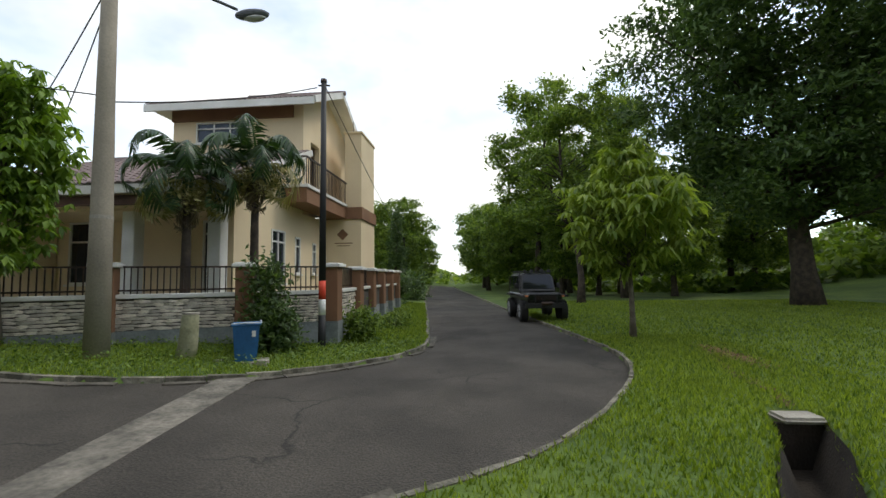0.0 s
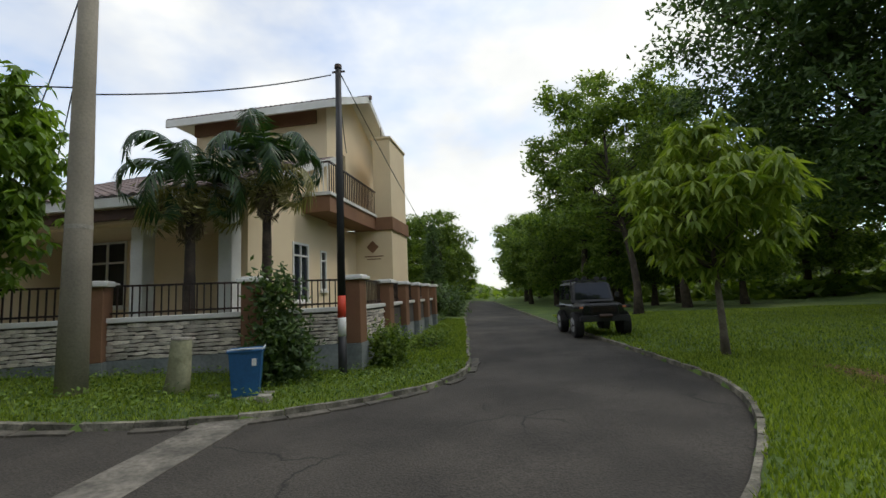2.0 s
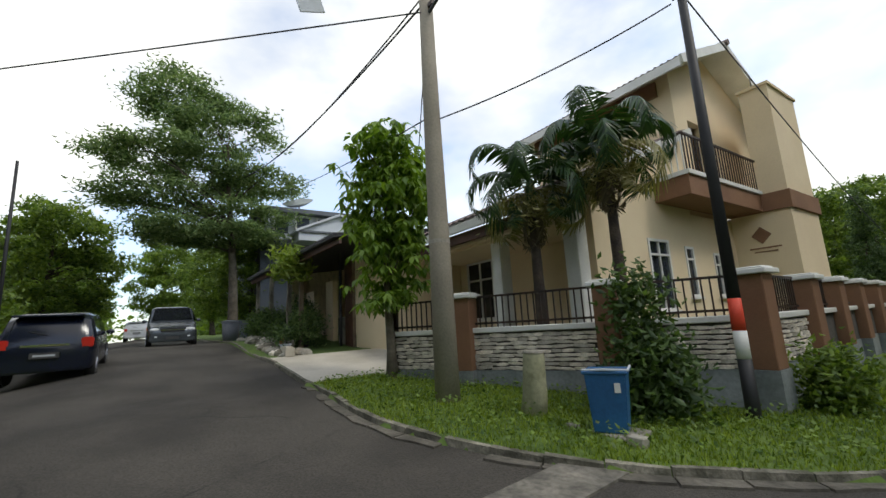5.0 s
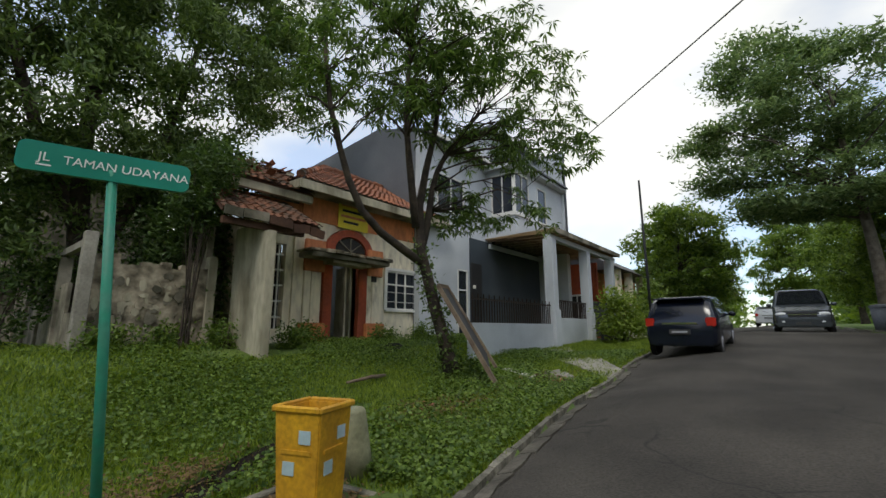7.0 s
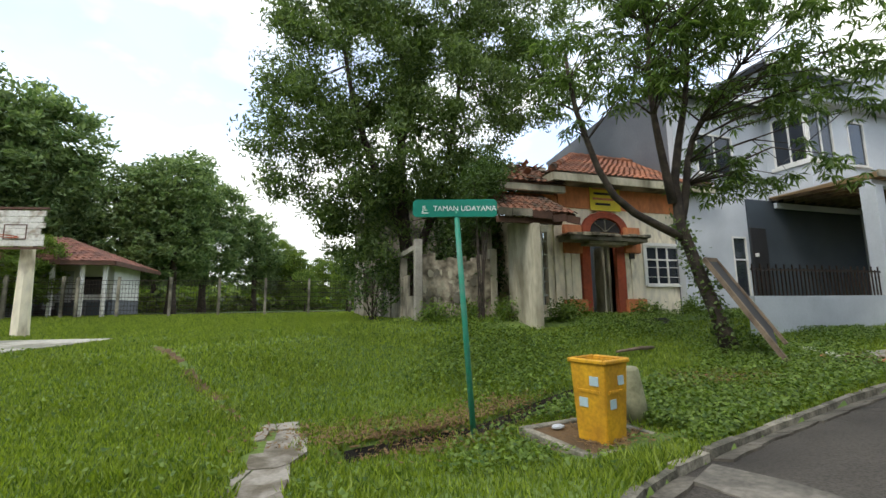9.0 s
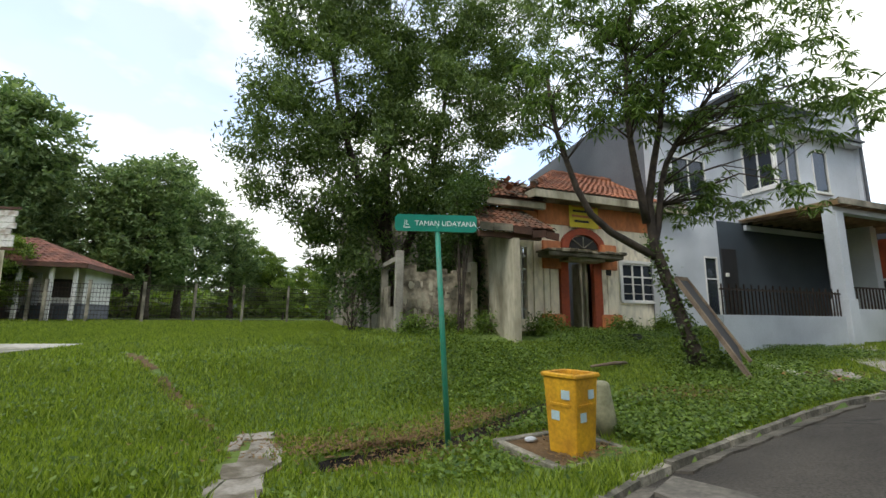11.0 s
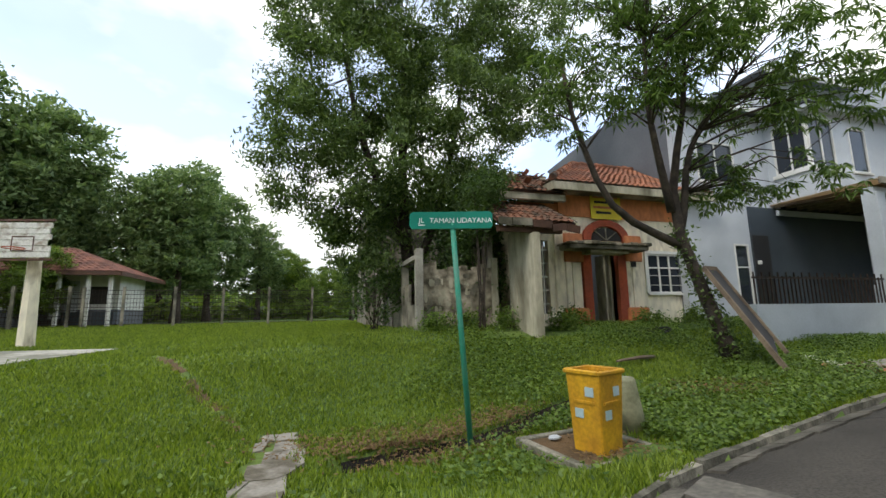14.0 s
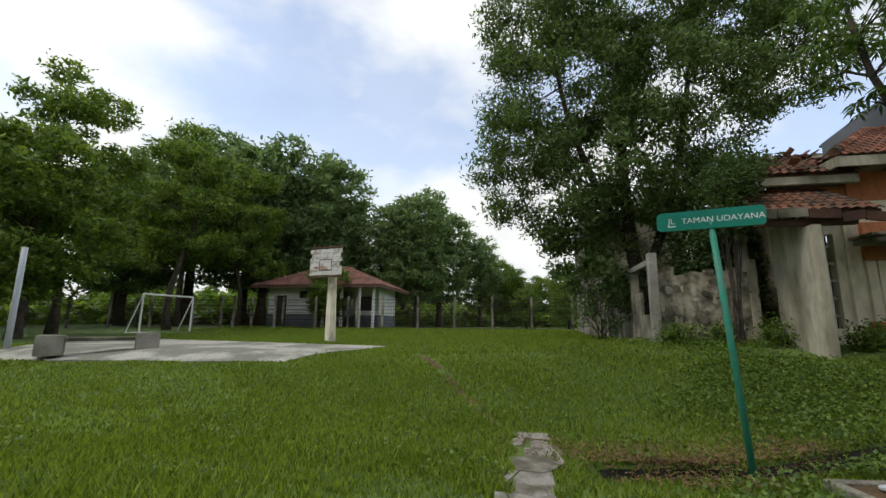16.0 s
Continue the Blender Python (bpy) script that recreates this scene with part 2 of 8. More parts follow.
M_ROOFHUT = mat("dark_red_tile", (0.30, 0.125, 0.085), (0.14, 0.065, 0.05), 0.85, 1.4, 16, 0.5)
M_GREYWALL = mat("pale_grey_paint", (0.60, 0.63, 0.66), (0.46, 0.49, 0.52), 0.75, 0.6, 25, 0.1, fine_mix=0.12)
M_DARKGREY = mat("dark_grey_render", (0.16, 0.17, 0.19), (0.12, 0.13, 0.145), 0.85, 0.5, 20, 0.15)
M_OLDWALL = mat("stained_plaster", (0.92, 0.83, 0.64), (0.46, 0.36, 0.24), 0.95, 1.5, 6, 0.5, lo=0.30, hi=0.45, fine_mix=0.35, runs=0.4)
M_OLDGREY = mat("mossy_concrete", (0.36, 0.32, 0.25), (0.085, 0.08, 0.055), 0.95, 1.0, 10, 0.5, lo=0.4, hi=0.62)
M_ORANGE = mat("faded_orange_paint", (0.70, 0.26, 0.10), (0.40, 0.15, 0.07), 0.9, 1.1, 9, 0.35, lo=0.3, hi=0.55, runs=0.5)
M_TERRA = mat("terracotta_paint", (0.52, 0.10, 0.035), (0.30, 0.065, 0.03), 0.85, 1.2, 16, 0.2)
M_BANNER = plain("yellow_banner", (0.78, 0.62, 0.02), 0.6)
M_WOOD = mat("weathered_wood", (0.27, 0.205, 0.14), (0.14, 0.10, 0.07), 0.9, 3, 30, 0.5)
M_DARKWOOD = mat("brown_wood", (0.13, 0.06, 0.035), (0.08, 0.038, 0.024), 0.7, 3, 26, 0.3)
M_PATH = mat("worn_path_concrete", (0.34, 0.31, 0.26), (0.13, 0.11, 0.075), 0.95, 3.0, 26, 0.6, lo=0.36, hi=0.56)
M_TIN = leaf_mat("stained_plastic_sheet", (0.46, 0.37, 0.27), (0.60, 0.52, 0.42), 0.6, warmth=(1.0, 0.95, 0.85))
M_MOSSY = mat("mossy_plaster", (0.50, 0.43, 0.32), (0.10, 0.085, 0.055), 0.95, 2.2, 8, 0.8, lo=0.38, hi=0.6, fine_mix=0.6)
M_FIN = mat("weathered_fin_concrete", (0.56, 0.51, 0.38), (0.20, 0.18, 0.12), 0.95, 1.1, 9, 0.6, lo=0.32, hi=0.56, runs=0.4)
M_ALGAE = mat("algae_concrete", (0.40, 0.39, 0.25), (0.22, 0.22, 0.13), 0.95, 3.0, 20, 0.5)
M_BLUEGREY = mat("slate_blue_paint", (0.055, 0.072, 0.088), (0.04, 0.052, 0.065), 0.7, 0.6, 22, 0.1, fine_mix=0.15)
M_DARKROOF = mat("dark_metal_roof", (0.05, 0.05, 0.055), (0.035, 0.035, 0.04), 0.5, 1, 12, 0.2)
M_SLATE = mat("slate_render", (0.085, 0.10, 0.12), (0.065, 0.078, 0.095), 0.85, 0.5, 20, 0.15)
M_CABLE = plain("cable_black", (0.02, 0.02, 0.022), 0.6)
M_LEAF_A = leaf_mat("leaf_mid", (0.06, 0.115, 0.018), (0.24, 0.33, 0.065), 0.5)
M_LEAF_F = leaf_mat("feathery_leaf", (0.05, 0.095, 0.022), (0.20, 0.28, 0.085), 0.47, warmth=(1.15, 1.2, 0.65))
M_LEAF_D = leaf_mat("leaf_dark", (0.028, 0.062, 0.018), (0.13, 0.20, 0.06), 0.45, warmth=(1.2, 1.3, 0.6))
M_LEAF_Y = leaf_mat("leaf_light", (0.11, 0.18, 0.02), (0.32, 0.40, 0.08), 0.45)
M_LEAF_B = leaf_mat("leaf_bluish", (0.08, 0.145, 0.055), (0.29, 0.38, 0.16), 0.52, warmth=(1.15, 1.2, 0.75))
M_LEAF_G = leaf_mat("leaf_fresh", (0.07, 0.14, 0.016), (0.24, 0.36, 0.06), 0.45)
M_COURT = mat("court_concrete", (0.50, 0.475, 0.40), (0.24, 0.235, 0.18), 0.95, 0.9, 12, 0.4, lo=0.42, hi=0.56, fine_mix=0.5)
M_LEAF_T = leaf_mat("dark_narrow_leaf", (0.035, 0.075, 0.018), (0.18, 0.26, 0.075), 0.45, warmth=(1.2, 1.3, 0.6))
M_LEAF_P = leaf_mat("palm_leaf", (0.014, 0.042, 0.012), (0.055, 0.11, 0.028), 0.22, 0.35)
M_LEAF_DRY = leaf_mat("dry_leaf", (0.17, 0.16, 0.05), (0.34, 0.31, 0.12), 0.3)
M_DEADFROND = leaf_mat("dead_frond", (0.07, 0.055, 0.03), (0.16, 0.12, 0.07), 0.2)
M_BLADE = leaf_mat("grass_blade", (0.06, 0.115, 0.01), (0.32, 0.40, 0.05), 0.42)
M_WEED = leaf_mat("creeper_leaf", (0.04, 0.09, 0.012), (0.20, 0.29, 0.045), 0.35)

# ---- building helpers ----
class Shape:
    """Vertices and faces, filled by the calls below."""
    def __init__(self):
        self.v, self.f = [], []

    def add(self, verts, faces):
        k = len(self.v)
        self.v += [tuple(p) for p in verts]
        self.f += [tuple(i + k for i in f) for f in faces]
        return self

    def box(self, x0, y0, z0, x1, y1, z1, m=None):
        c = [(x, y, z) for x in (x0, x1) for y in (y0, y1) for z in (z0, z1)]
        if m is not None:
            c = [tuple(m @ Vector(p)) for p in c]
        return self.add(c, [(0, 1, 3, 2), (4, 6, 7, 5), (0, 4, 5, 1), (2, 3, 7, 6), (0, 2, 6, 4), (1, 5, 7, 3)])

    def bar(self, a, b, w, t, up=(0, 0, 1)):
        """A square bar from a to b, w wide and t thick along up."""
        a, b = Vector(a), Vector(b)
        d = (b - a).normalized()
        s = d.cross(Vector(up))
        s = s.normalized() if s.length > 1e-4 else Vector((1, 0, 0))
        u = s.cross(d)
        c = []
        for p in (a, b):
            for i, j in ((-1, -1), (1, -1), (1, 1), (-1, 1)):
                c.append(tuple(p + s * (i * w / 2) + u * (j * t / 2)))
        return self.add(c, [(3, 2, 1, 0), (4, 5, 6, 7), (0, 1, 5, 4), (1, 2, 6, 5), (2, 3, 7, 6), (3, 0, 4, 7)])

    def tube(self, pts, radii, n=8, cap=True):
        pts = [Vector(p) for p in pts]
        k = len(self.v)
        side = None
        for i, p in enumerate(pts):
            d = (pts[min(i + 1, len(pts) - 1)] - pts[max(i - 1, 0)]).normalized()
            if side is None:
                side = d.cross(Vector((0.31, 0.93, 0.2))).normalized()
            side = (side - d * side.dot(d)).normalized()
            up = d.cross(side)
            r = radii[i] if hasattr(radii, "__len__") else radii
            for j in range(n):
                a = 2 * math.pi * j / n
                self.v.append(tuple(p + side * (r * math.cos(a)) + up * (r * math.sin(a))))
        for i in range(len(pts) - 1):
            for j in range(n):
                q = (j + 1) % n
                self.f.append((k + i * n + j, k + i * n + q, k + (i + 1) * n + q, k + (i + 1) * n + j))
        if cap:
            self.f.append(tuple(k + j for j in reversed(range(n))))
            self.f.append(tuple(k + (len(pts) - 1) * n + j for j in range(n)))
        return self

    def prism(self, outline, axis, a, b):
        """An outline of (u, v) pulled along an axis from a to b. u, v are the two other axes in order."""
        def place(u, v, w):
            return {"x": (w, u, v), "y": (u, w, v), "z": (u, v, w)}[axis]
        n = len(outline)
        return self.add([place(u, v, a) for u, v in outline] + [place(u, v, b) for u, v in outline],
                        [tuple(range(n)), tuple(range(2 * n - 1, n - 1, -1))] + [(i, i + n, (i + 1) % n + n, (i + 1) % n) for i in range(n)])

    def ellipsoid(self, c, r, n=10, m=7):
        k = len(self.v)
        for i in range(m + 1):
            a = math.pi * i / m
            for j in range(n):
                b = 2 * math.pi * j / n
                self.v.append((c[0] + r[0] * math.sin(a) * math.cos(b), c[1] + r[1] * math.sin(a) * math.sin(b), c[2] + r[2] * math.cos(a)))
        for i in range(m):
            for j in range(n):
                q = (j + 1) % n
                self.f.append((k + i * n + j, k + (i + 1) * n + j, k + (i + 1) * n + q, k + i * n + q))
        return self


def to_mesh(name, shape, material, bevel=0.0, smooth=False, m=None):
    me = bpy.data.meshes.new(name)
    verts = shape.v if m is None else [tuple(m @ Vector(p)) for p in shape.v]
    me.from_pydata(verts, [], shape.f)
    bm = bmesh.new()
    bm.from_mesh(me)
    bmesh.ops.recalc_face_normals(bm, faces=bm.faces)
    if bevel:
        edges = [e for e in bm.edges if len(e.link_faces) == 2 and e.calc_face_angle(0) > 0.5]
        bmesh.ops.bevel(bm, geom=edges, offset=bevel, segments=1 if bevel < 0.02 else 2, affect="EDGES", clamp_overlap=True)
    bm.to_mesh(me)
    bm.free()
    if smooth:
        me.shade_smooth()
    if material is not None:
        me.materials.append(material)
    return me


def thing(name, at, label, category, group="", turn=0.0, kind=""):
    """An empty at the base of a thing. Its parts are built round (0, 0, 0)."""
    e = new(name)
    e.matrix_world = pose(at[0], at[1], at[2], 0, 0, turn)
    bpy.context.view_layer.update()
    return tagged(e, label, category, group, kind)


def part(name, shape, material, parent, label="", bevel=0.0, smooth=False, world_space=False):
    """One mesh under a thing or a part. world_space: the shape's places are in the world, not round the thing's base."""
    m = None
    if world_space:
        root = parent
        while root.parent:
            root = root.parent
        m = root.matrix_world.inverted()
    ob = new(name, to_mesh(name, shape, material, bevel, smooth, m))
    ob.parent = parent
    return tagged(ob, label)


def solo(name, shape, material, label="", category="", group="", kind="", bevel=0.0, smooth=False):
    return tagged(new(name, to_mesh(name, shape, material, bevel, smooth)), label, category, group, kind)


def np_mesh(name, verts, faces, material, smooth=False):
    """A mesh from arrays: verts n x 3, faces m x k."""
    me = bpy.data.meshes.new(name)
    verts, faces = np.asarray(verts, np.float32), np.asarray(faces, np.int32)
    me.vertices.add(len(verts))
    me.vertices.foreach_set("co", verts.ravel())
    me.loops.add(faces.size)
    me.loops.foreach_set("vertex_index", faces.ravel())
    me.polygons.add(len(faces))
    me.polygons.foreach_set("loop_start", np.arange(len(faces), dtype=np.int32) * faces.shape[1])
    me.update(calc_edges=True)
    me.validate()
    if smooth:
        me.shade_smooth()
    if material is not None:
        me.materials.append(material)
    return me


def wall_cells(shape, p0, p1, thick, z0, z1, openings=()):
    """A wall from p0 to p1 (x, y), its thickness to the left of the way, with openings (s0, s1, za, zb) cut through."""
    p0, p1 = Vector((*p0, 0)), Vector((*p1, 0))
    length = (p1 - p0).length
    d = (p1 - p0) / length
    m = Matrix.Translation(p0) @ Matrix.Rotation(math.atan2(d.y, d.x), 4, "Z")
    ss = sorted({0.0, length, *[o[0] for o in openings], *[o[1] for o in openings]})
    zs = sorted({z0, z1, *[z for o in openings for z in o[2:4] if z0 < z < z1]})
    def solid(i, k):
        if not (0 <= i < len(ss) - 1 and 0 <= k < len(zs) - 1):
            return False
        s_, z_ = (ss[i] + ss[i + 1]) / 2, (zs[k] + zs[k + 1]) / 2
        return not any(o[0] < s_ < o[1] and o[2] < z_ < o[3] for o in openings)
    verts, faces, at = [], [], {}
    def corner(i, j, k):
        if (i, j, k) not in at:
            at[i, j, k] = len(verts)
            verts.append(tuple(m @ Vector((ss[i], thick * j, zs[k]))))
        return at[i, j, k]
    for i in range(len(ss) - 1):
        for k in range(len(zs) - 1):
            if not solid(i, k):
                continue
            for j in (0, 1):
                faces.append((corner(i, j, k), corner(i + 1, j, k), corner(i + 1, j, k + 1), corner(i, j, k + 1)))
            for di, u in ((-1, i), (1, i + 1)):
                if not solid(i + di, k):
                    faces.append((corner(u, 0, k), corner(u, 1, k), corner(u, 1, k + 1), corner(u, 0, k + 1)))
            for dk, w in ((-1, k), (1, k + 1)):
                if not solid(i, k + dk):
                    faces.append((corner(i, 0, w), corner(i + 1, 0, w), corner(i + 1, 1, w), corner(i, 1, w)))
    shape.add(verts, faces)
    return m


def window_in(parent, m, s0, s1, za, zb, frame_mat, cols=2, transom=0.0, depth=0.06, sill=True, glass=None, name="window"):
    """A window in a wall's own frame m (x along the wall, y into it): frame, bars, sill and panes."""
    root = parent
    while root.parent:
        root = root.parent
    k = root.matrix_world.inverted() @ m
    fr = Shape()
    w = 0.06
    for a, b, c, d in ((s0, za, s1, za + w), (s0, zb - w, s1, zb), (s0, za + w, s0 + w, zb - w), (s1 - w, za + w, s1, zb - w)):
        fr.box(a, -0.025, b, c, depth, d, k)
    win = part(name, fr, frame_mat, parent)
    xs = [s0 + w + (s1 - s0 - 2 * w) * i / cols for i in range(cols + 1)]
    for x in xs[1:-1]:
        part("mullion", Shape().box(x - 0.025, -0.015, za + w, x + 0.025, depth - 0.01, zb - w, k), frame_mat, win)
    if transom:
        part("transom", Shape().box(s0 + w, -0.018, transom - 0.025, s1 - w, depth - 0.012, transom + 0.025, k), frame_mat, win)
    for a, b in zip(xs, xs[1:]):
        part("pane", Shape().box(a, depth * 0.4, za + w, b, depth * 0.4 + 0.008, zb - w, k), glass or M_GLASS, win).visible_shadow = False
    if sill:
        part("sill", Shape().box(s0 - 0.05, -0.09, za - 0.06, s1 + 0.05, 0.02, za - 0.002, k), frame_mat, win)
    return win


def writing(parent, text, m, size, material, name="lettering"):
    cu = bpy.data.curves.new(name, "FONT")
    cu.body, cu.size, cu.extrude = text, size, 0.002
    tmp = new(name + "_tmp", cu)
    me = bpy.data.meshes.new_from_object(tmp.evaluated_get(bpy.context.evaluated_depsgraph_get()))
    bpy.data.objects.remove(tmp)
    me.transform(m)
    me.materials.clear()
    me.materials.append(material)
    ob = new(name, me)
    ob.parent = parent
    return ob


def wall_part(parent, name, material, p0, p1, thick, z0, z1, openings=(), label=""):
    s = Shape()
    m = wall_cells(s, p0, p1, thick, z0, z1, openings)
    part(name, s, material, parent, label, world_space=True)
    return m

# ---- the lie of the land ----
def ease(x, pts):
    if x <= pts[0][0]:
        return pts[0][1]
    for (a, va), (b, vb) in zip(pts, pts[1:]):
        if x <= b:
            k = (x - a) / (b - a)
            return va + (vb - va) * k * k * (3 - 2 * k)
    return pts[-1][1]


def level(x, y):
    """Height of the road, and of the grass without its kerb step."""
    r = ease(x, [(-60, 1.7), (-21, 1.18), (-14, 0.74), (-9, 0.43), (-1.5, 0), (40, 0)])
    w = ease(y, [(-6.5, 0.12), (-0.5, 1)])
    if y > 2.2:
        # a grassy bank on the far side of the eastern field
        return r + ease(x, [(19, 0), (36, 3.0)]) * ease(y, [(2.2, 0), (12, 1)])
    west = ease(x, [(-3, 0.85), (4, 0.45)])
    dip = ease(x, [(-9, -0.24), (-3, -0.33), (-0.5, -0.30), (1.2, -0.2)])
    s = ease(y, [(-60, 1.3), (-25, 1.0), (-13, max(west, 0.65)), (-7, west), (-1.6, dip), (0.0, dip), (2.2, 0)])
    return r * w + s


NORTH_KERB = [(-7.0, 60), (-3.7, 28.8), (-2.1, 17.0), (-1.5, 12.2), (-1.28, 10.6), (-1.28, 9.6), (-1.68, 8.5), (-2.5, 7.45), (-3.6, 6.4), (-4.6, 5.8), (-6.2, 5.32), (-9.2, 5.5), (-14, 5.6), (-24, 5.6), (-60, 5.2)]
SOUTH_KERB = [(-4.0, 62), (-0.47, 34), (1.2, 20), (2.3, 12.2), (2.66, 9.1), (2.4, 7.4), (1.6, 5.65), (0.77, 4.38), (0.19, 3.78), (-0.5, 3.28), (-1.4, 2.65), (-2.5, 1.9), (-3.83, 1.4), (-5.4, 1.08), (-7.2, 0.85), (-12.9, 0.2), (-20, -0.3), (-60, -1.6)]
DITCH = [(3.36, 5.1), (3.2, 4.75), (3.0, 4.35), (2.55, 3.7), (2.2, 3.1)]
DITCH_B = [(-0.75, -0.5), (-1.2, -0.66), (-2.5, -0.98), (-4.3, -1.85), (-6.0, -2.3)]


def smooth_line(pts, n):
    """n points evenly along a smooth curve through pts."""
    p = np.array(pts, float)
    out = []
    for i in range(len(p) - 1):
        a, b, c, d = p[max(i - 1, 0)], p[i], p[i + 1], p[min(i + 2, len(p) - 1)]
        la, lb, lc = np.linalg.norm(b - a), np.linalg.norm(c - b), np.linalg.norm(d - c)
        m1 = (c - a) / max(la + lb, 1e-6) * lb
        m2 = (d - b) / max(lb + lc, 1e-6) * lb
        for k in np.linspace(0, 1, 24, endpoint=False):
            h1, h2, h3, h4 = 2 * k**3 - 3 * k**2 + 1, k**3 - 2 * k**2 + k, -2 * k**3 + 3 * k**2, k**3 - k**2
            out.append(h1 * b + h2 * m1 + h3 * c + h4 * m2)
    out.append(p[-1])
    out = np.array(out)
    s = np.concatenate([[0], np.cumsum(np.linalg.norm(np.diff(out, axis=0), axis=1))])
    q = np.linspace(0, s[-1], n)
    return np.stack([np.interp(q, s, out[:, 0]), np.interp(q, s, out[:, 1])], 1)


LINE_N, LINE_S = smooth_line(NORTH_KERB, 420), smooth_line(SOUTH_KERB, 420)
ROAD_RING = np.concatenate([LINE_N, LINE_S[::-1]])
DRIVE = [(-9.3, 5.62), (-13.6, 5.66), (-14.2, 9.8), (-9.9, 8.9), (-9.15, 7.4)]


def inside(ring, xs, ys):
    """Which of the places lie within a ring of (x, y)."""
    ring = np.asarray(ring)
    hit = np.zeros(xs.shape, bool)
    for (x0, y0), (x1, y1) in zip(ring, np.roll(ring, -1, 0)):
        if y0 == y1:
            continue
        c = ((y0 > ys) != (y1 > ys)) & (xs < (x1 - x0) * (ys - y0) / (y1 - y0) + x0)
        hit ^= c
    return hit


def line_gap(line, xs, ys):
    """Distance of the places from a line of (x, y)."""
    best = np.full(xs.shape, 1e9)
    for (x0, y0), (x1, y1) in zip(line, line[1:]):
        dx, dy = x1 - x0, y1 - y0
        k = np.clip(((xs - x0) * dx + (ys - y0) * dy) / (dx * dx + dy * dy), 0, 1)
        best = np.minimum(best, np.hypot(xs - x0 - k * dx, ys - y0 - k * dy))
    return best


level_v = np.vectorize(level)


def grass_level(xs, ys):
    z = level_v(xs, ys) + 0.05
    for line in (DITCH, DITCH_B):
        g = line_gap(smooth_line(line, 40), xs, ys)
        z = z - (0.62 if line is DITCH else 0.38) * np.clip(1 - (g - 0.13) / 0.14, 0, 1)
    # the lawn rolls up behind the house's fence and towards the eastern field
    z = z + 0.02 * np.sin(xs * 1.7 + ys * 0.6) * np.clip((np.abs(xs) - 2) / 6, 0, 1)
    return z


def ground_at(x, y):
    return float(grass_level(np.array([x]), np.array([y]))[0])


def spread(dense0, dense1, step, far):
    a = list(np.arange(dense0, dense1 + step / 2, step))
    g, x = step, dense1
    up = []
    while x < far:
        g = min(g * 1.13, 40)
        x += g
        up.append(x)
    g, x = step, dense0
    down = []
    while x > -far:
        g = min(g * 1.13, 40)
        x -= g
        down.append(x)
    return np.array(down[::-1] + a + up)


def build_ground():
    gx, gy = spread(-11, 5.5, 0.13, 900), spread(-3.2, 11, 0.13, 900)
    xs, ys = np.meshgrid(gx, gy, indexing="ij")
    z = grass_level(xs, ys)
    road = inside(ROAD_RING, xs, ys) | inside(DRIVE, xs, ys)
    z = np.where(road, z - 0.25, z)
    far = np.hypot(xs, ys)
    z = z + np.where(far > 90, (far - 90) * 0.018 * np.clip(np.sin(np.arctan2(ys, xs) * 3 + 1) + 0.6, 0, 1.5), 0)
    n, m = xs.shape
    idx = np.arange(n * m).reshape(n, m)
    faces = np.stack([idx[:-1, :-1], idx[1:, :-1], idx[1:, 1:], idx[:-1, 1:]], -1).reshape(-1, 4)
    ob = new("ground", np_mesh("ground", np.stack([xs, ys, z], -1).reshape(-1, 3), faces, M_GRASS, True))
    tagged(ob, "grassy ground, sloping and uneven, with worn earth", "ground", kind="structure")


def build_road():
    cols = 14
    verts, faces = [], []
    for a, b in zip(LINE_N, LINE_S):
        for k in np.linspace(0, 1, cols):
            p = a * (1 - k) + b * k
            verts.append((p[0], p[1], level(p[0], p[1]) + 0.03 * math.sin(math.pi * k) - 0.015))
    for i in range(len(LINE_N) - 1):
        for j in range(cols - 1):
            q = i * cols + j
            faces.append((q, q + 1, q + cols + 1, q + cols))
    road = new("road", np_mesh("road", verts, faces, M_ASPHALT, True))
    tagged(road, "worn grey asphalt road with patches and cracks", "road", kind="structure")


def build_kerb(line, side, name):
    """A kerb of cast lengths along the road's edge. side: +1 or -1, towards the grass."""
    kerb = tagged(new(name), "weathered concrete kerb along the grass verge", "kerb", kind="structure")
    d = np.gradient(line, axis=0)
    d /= np.linalg.norm(d, axis=1)[:, None]
    nrm = np.stack([-d[:, 1], d[:, 0]], 1) * side
    rng = random.Random(5)
    i = 0
    far = Shape()
    step = 2
    while i + step < len(line):
        s = Shape()
        for k in (i, i + step):
            p, q = line[k], nrm[k]
            e = d[k] * (0.006 if k == i else -0.006)
            wid = 0.085 + rng.uniform(-0.022, 0.018)
            hgt = 0.065 + rng.uniform(-0.015, 0.012)
            zz = level(p[0], p[1])
            s.v += [(p[0] + e[0], p[1] + e[1], zz - 0.12), (p[0] + q[0] * 0.012 + e[0], p[1] + q[1] * 0.012 + e[1], zz + hgt), (p[0] + q[0] * wid + e[0], p[1] + q[1] * wid + e[1], zz + hgt + 0.004), (p[0] + q[0] * 0.1 + e[0], p[1] + q[1] * 0.1 + e[1], zz - 0.12)]
        s.f = [(0, 1, 2, 3), (7, 6, 5, 4), (0, 4, 5, 1), (1, 5, 6, 2), (2, 6, 7, 3), (3, 7, 4, 0)]
        if abs(line[i][0]) < 13 and -4 < line[i][1] < 22:
            part("kerb_stone", s, M_KERB, kerb)
        else:
            far.add(s.v, s.f)
        i += step
    part("kerb_run", far, M_KERB, kerb)


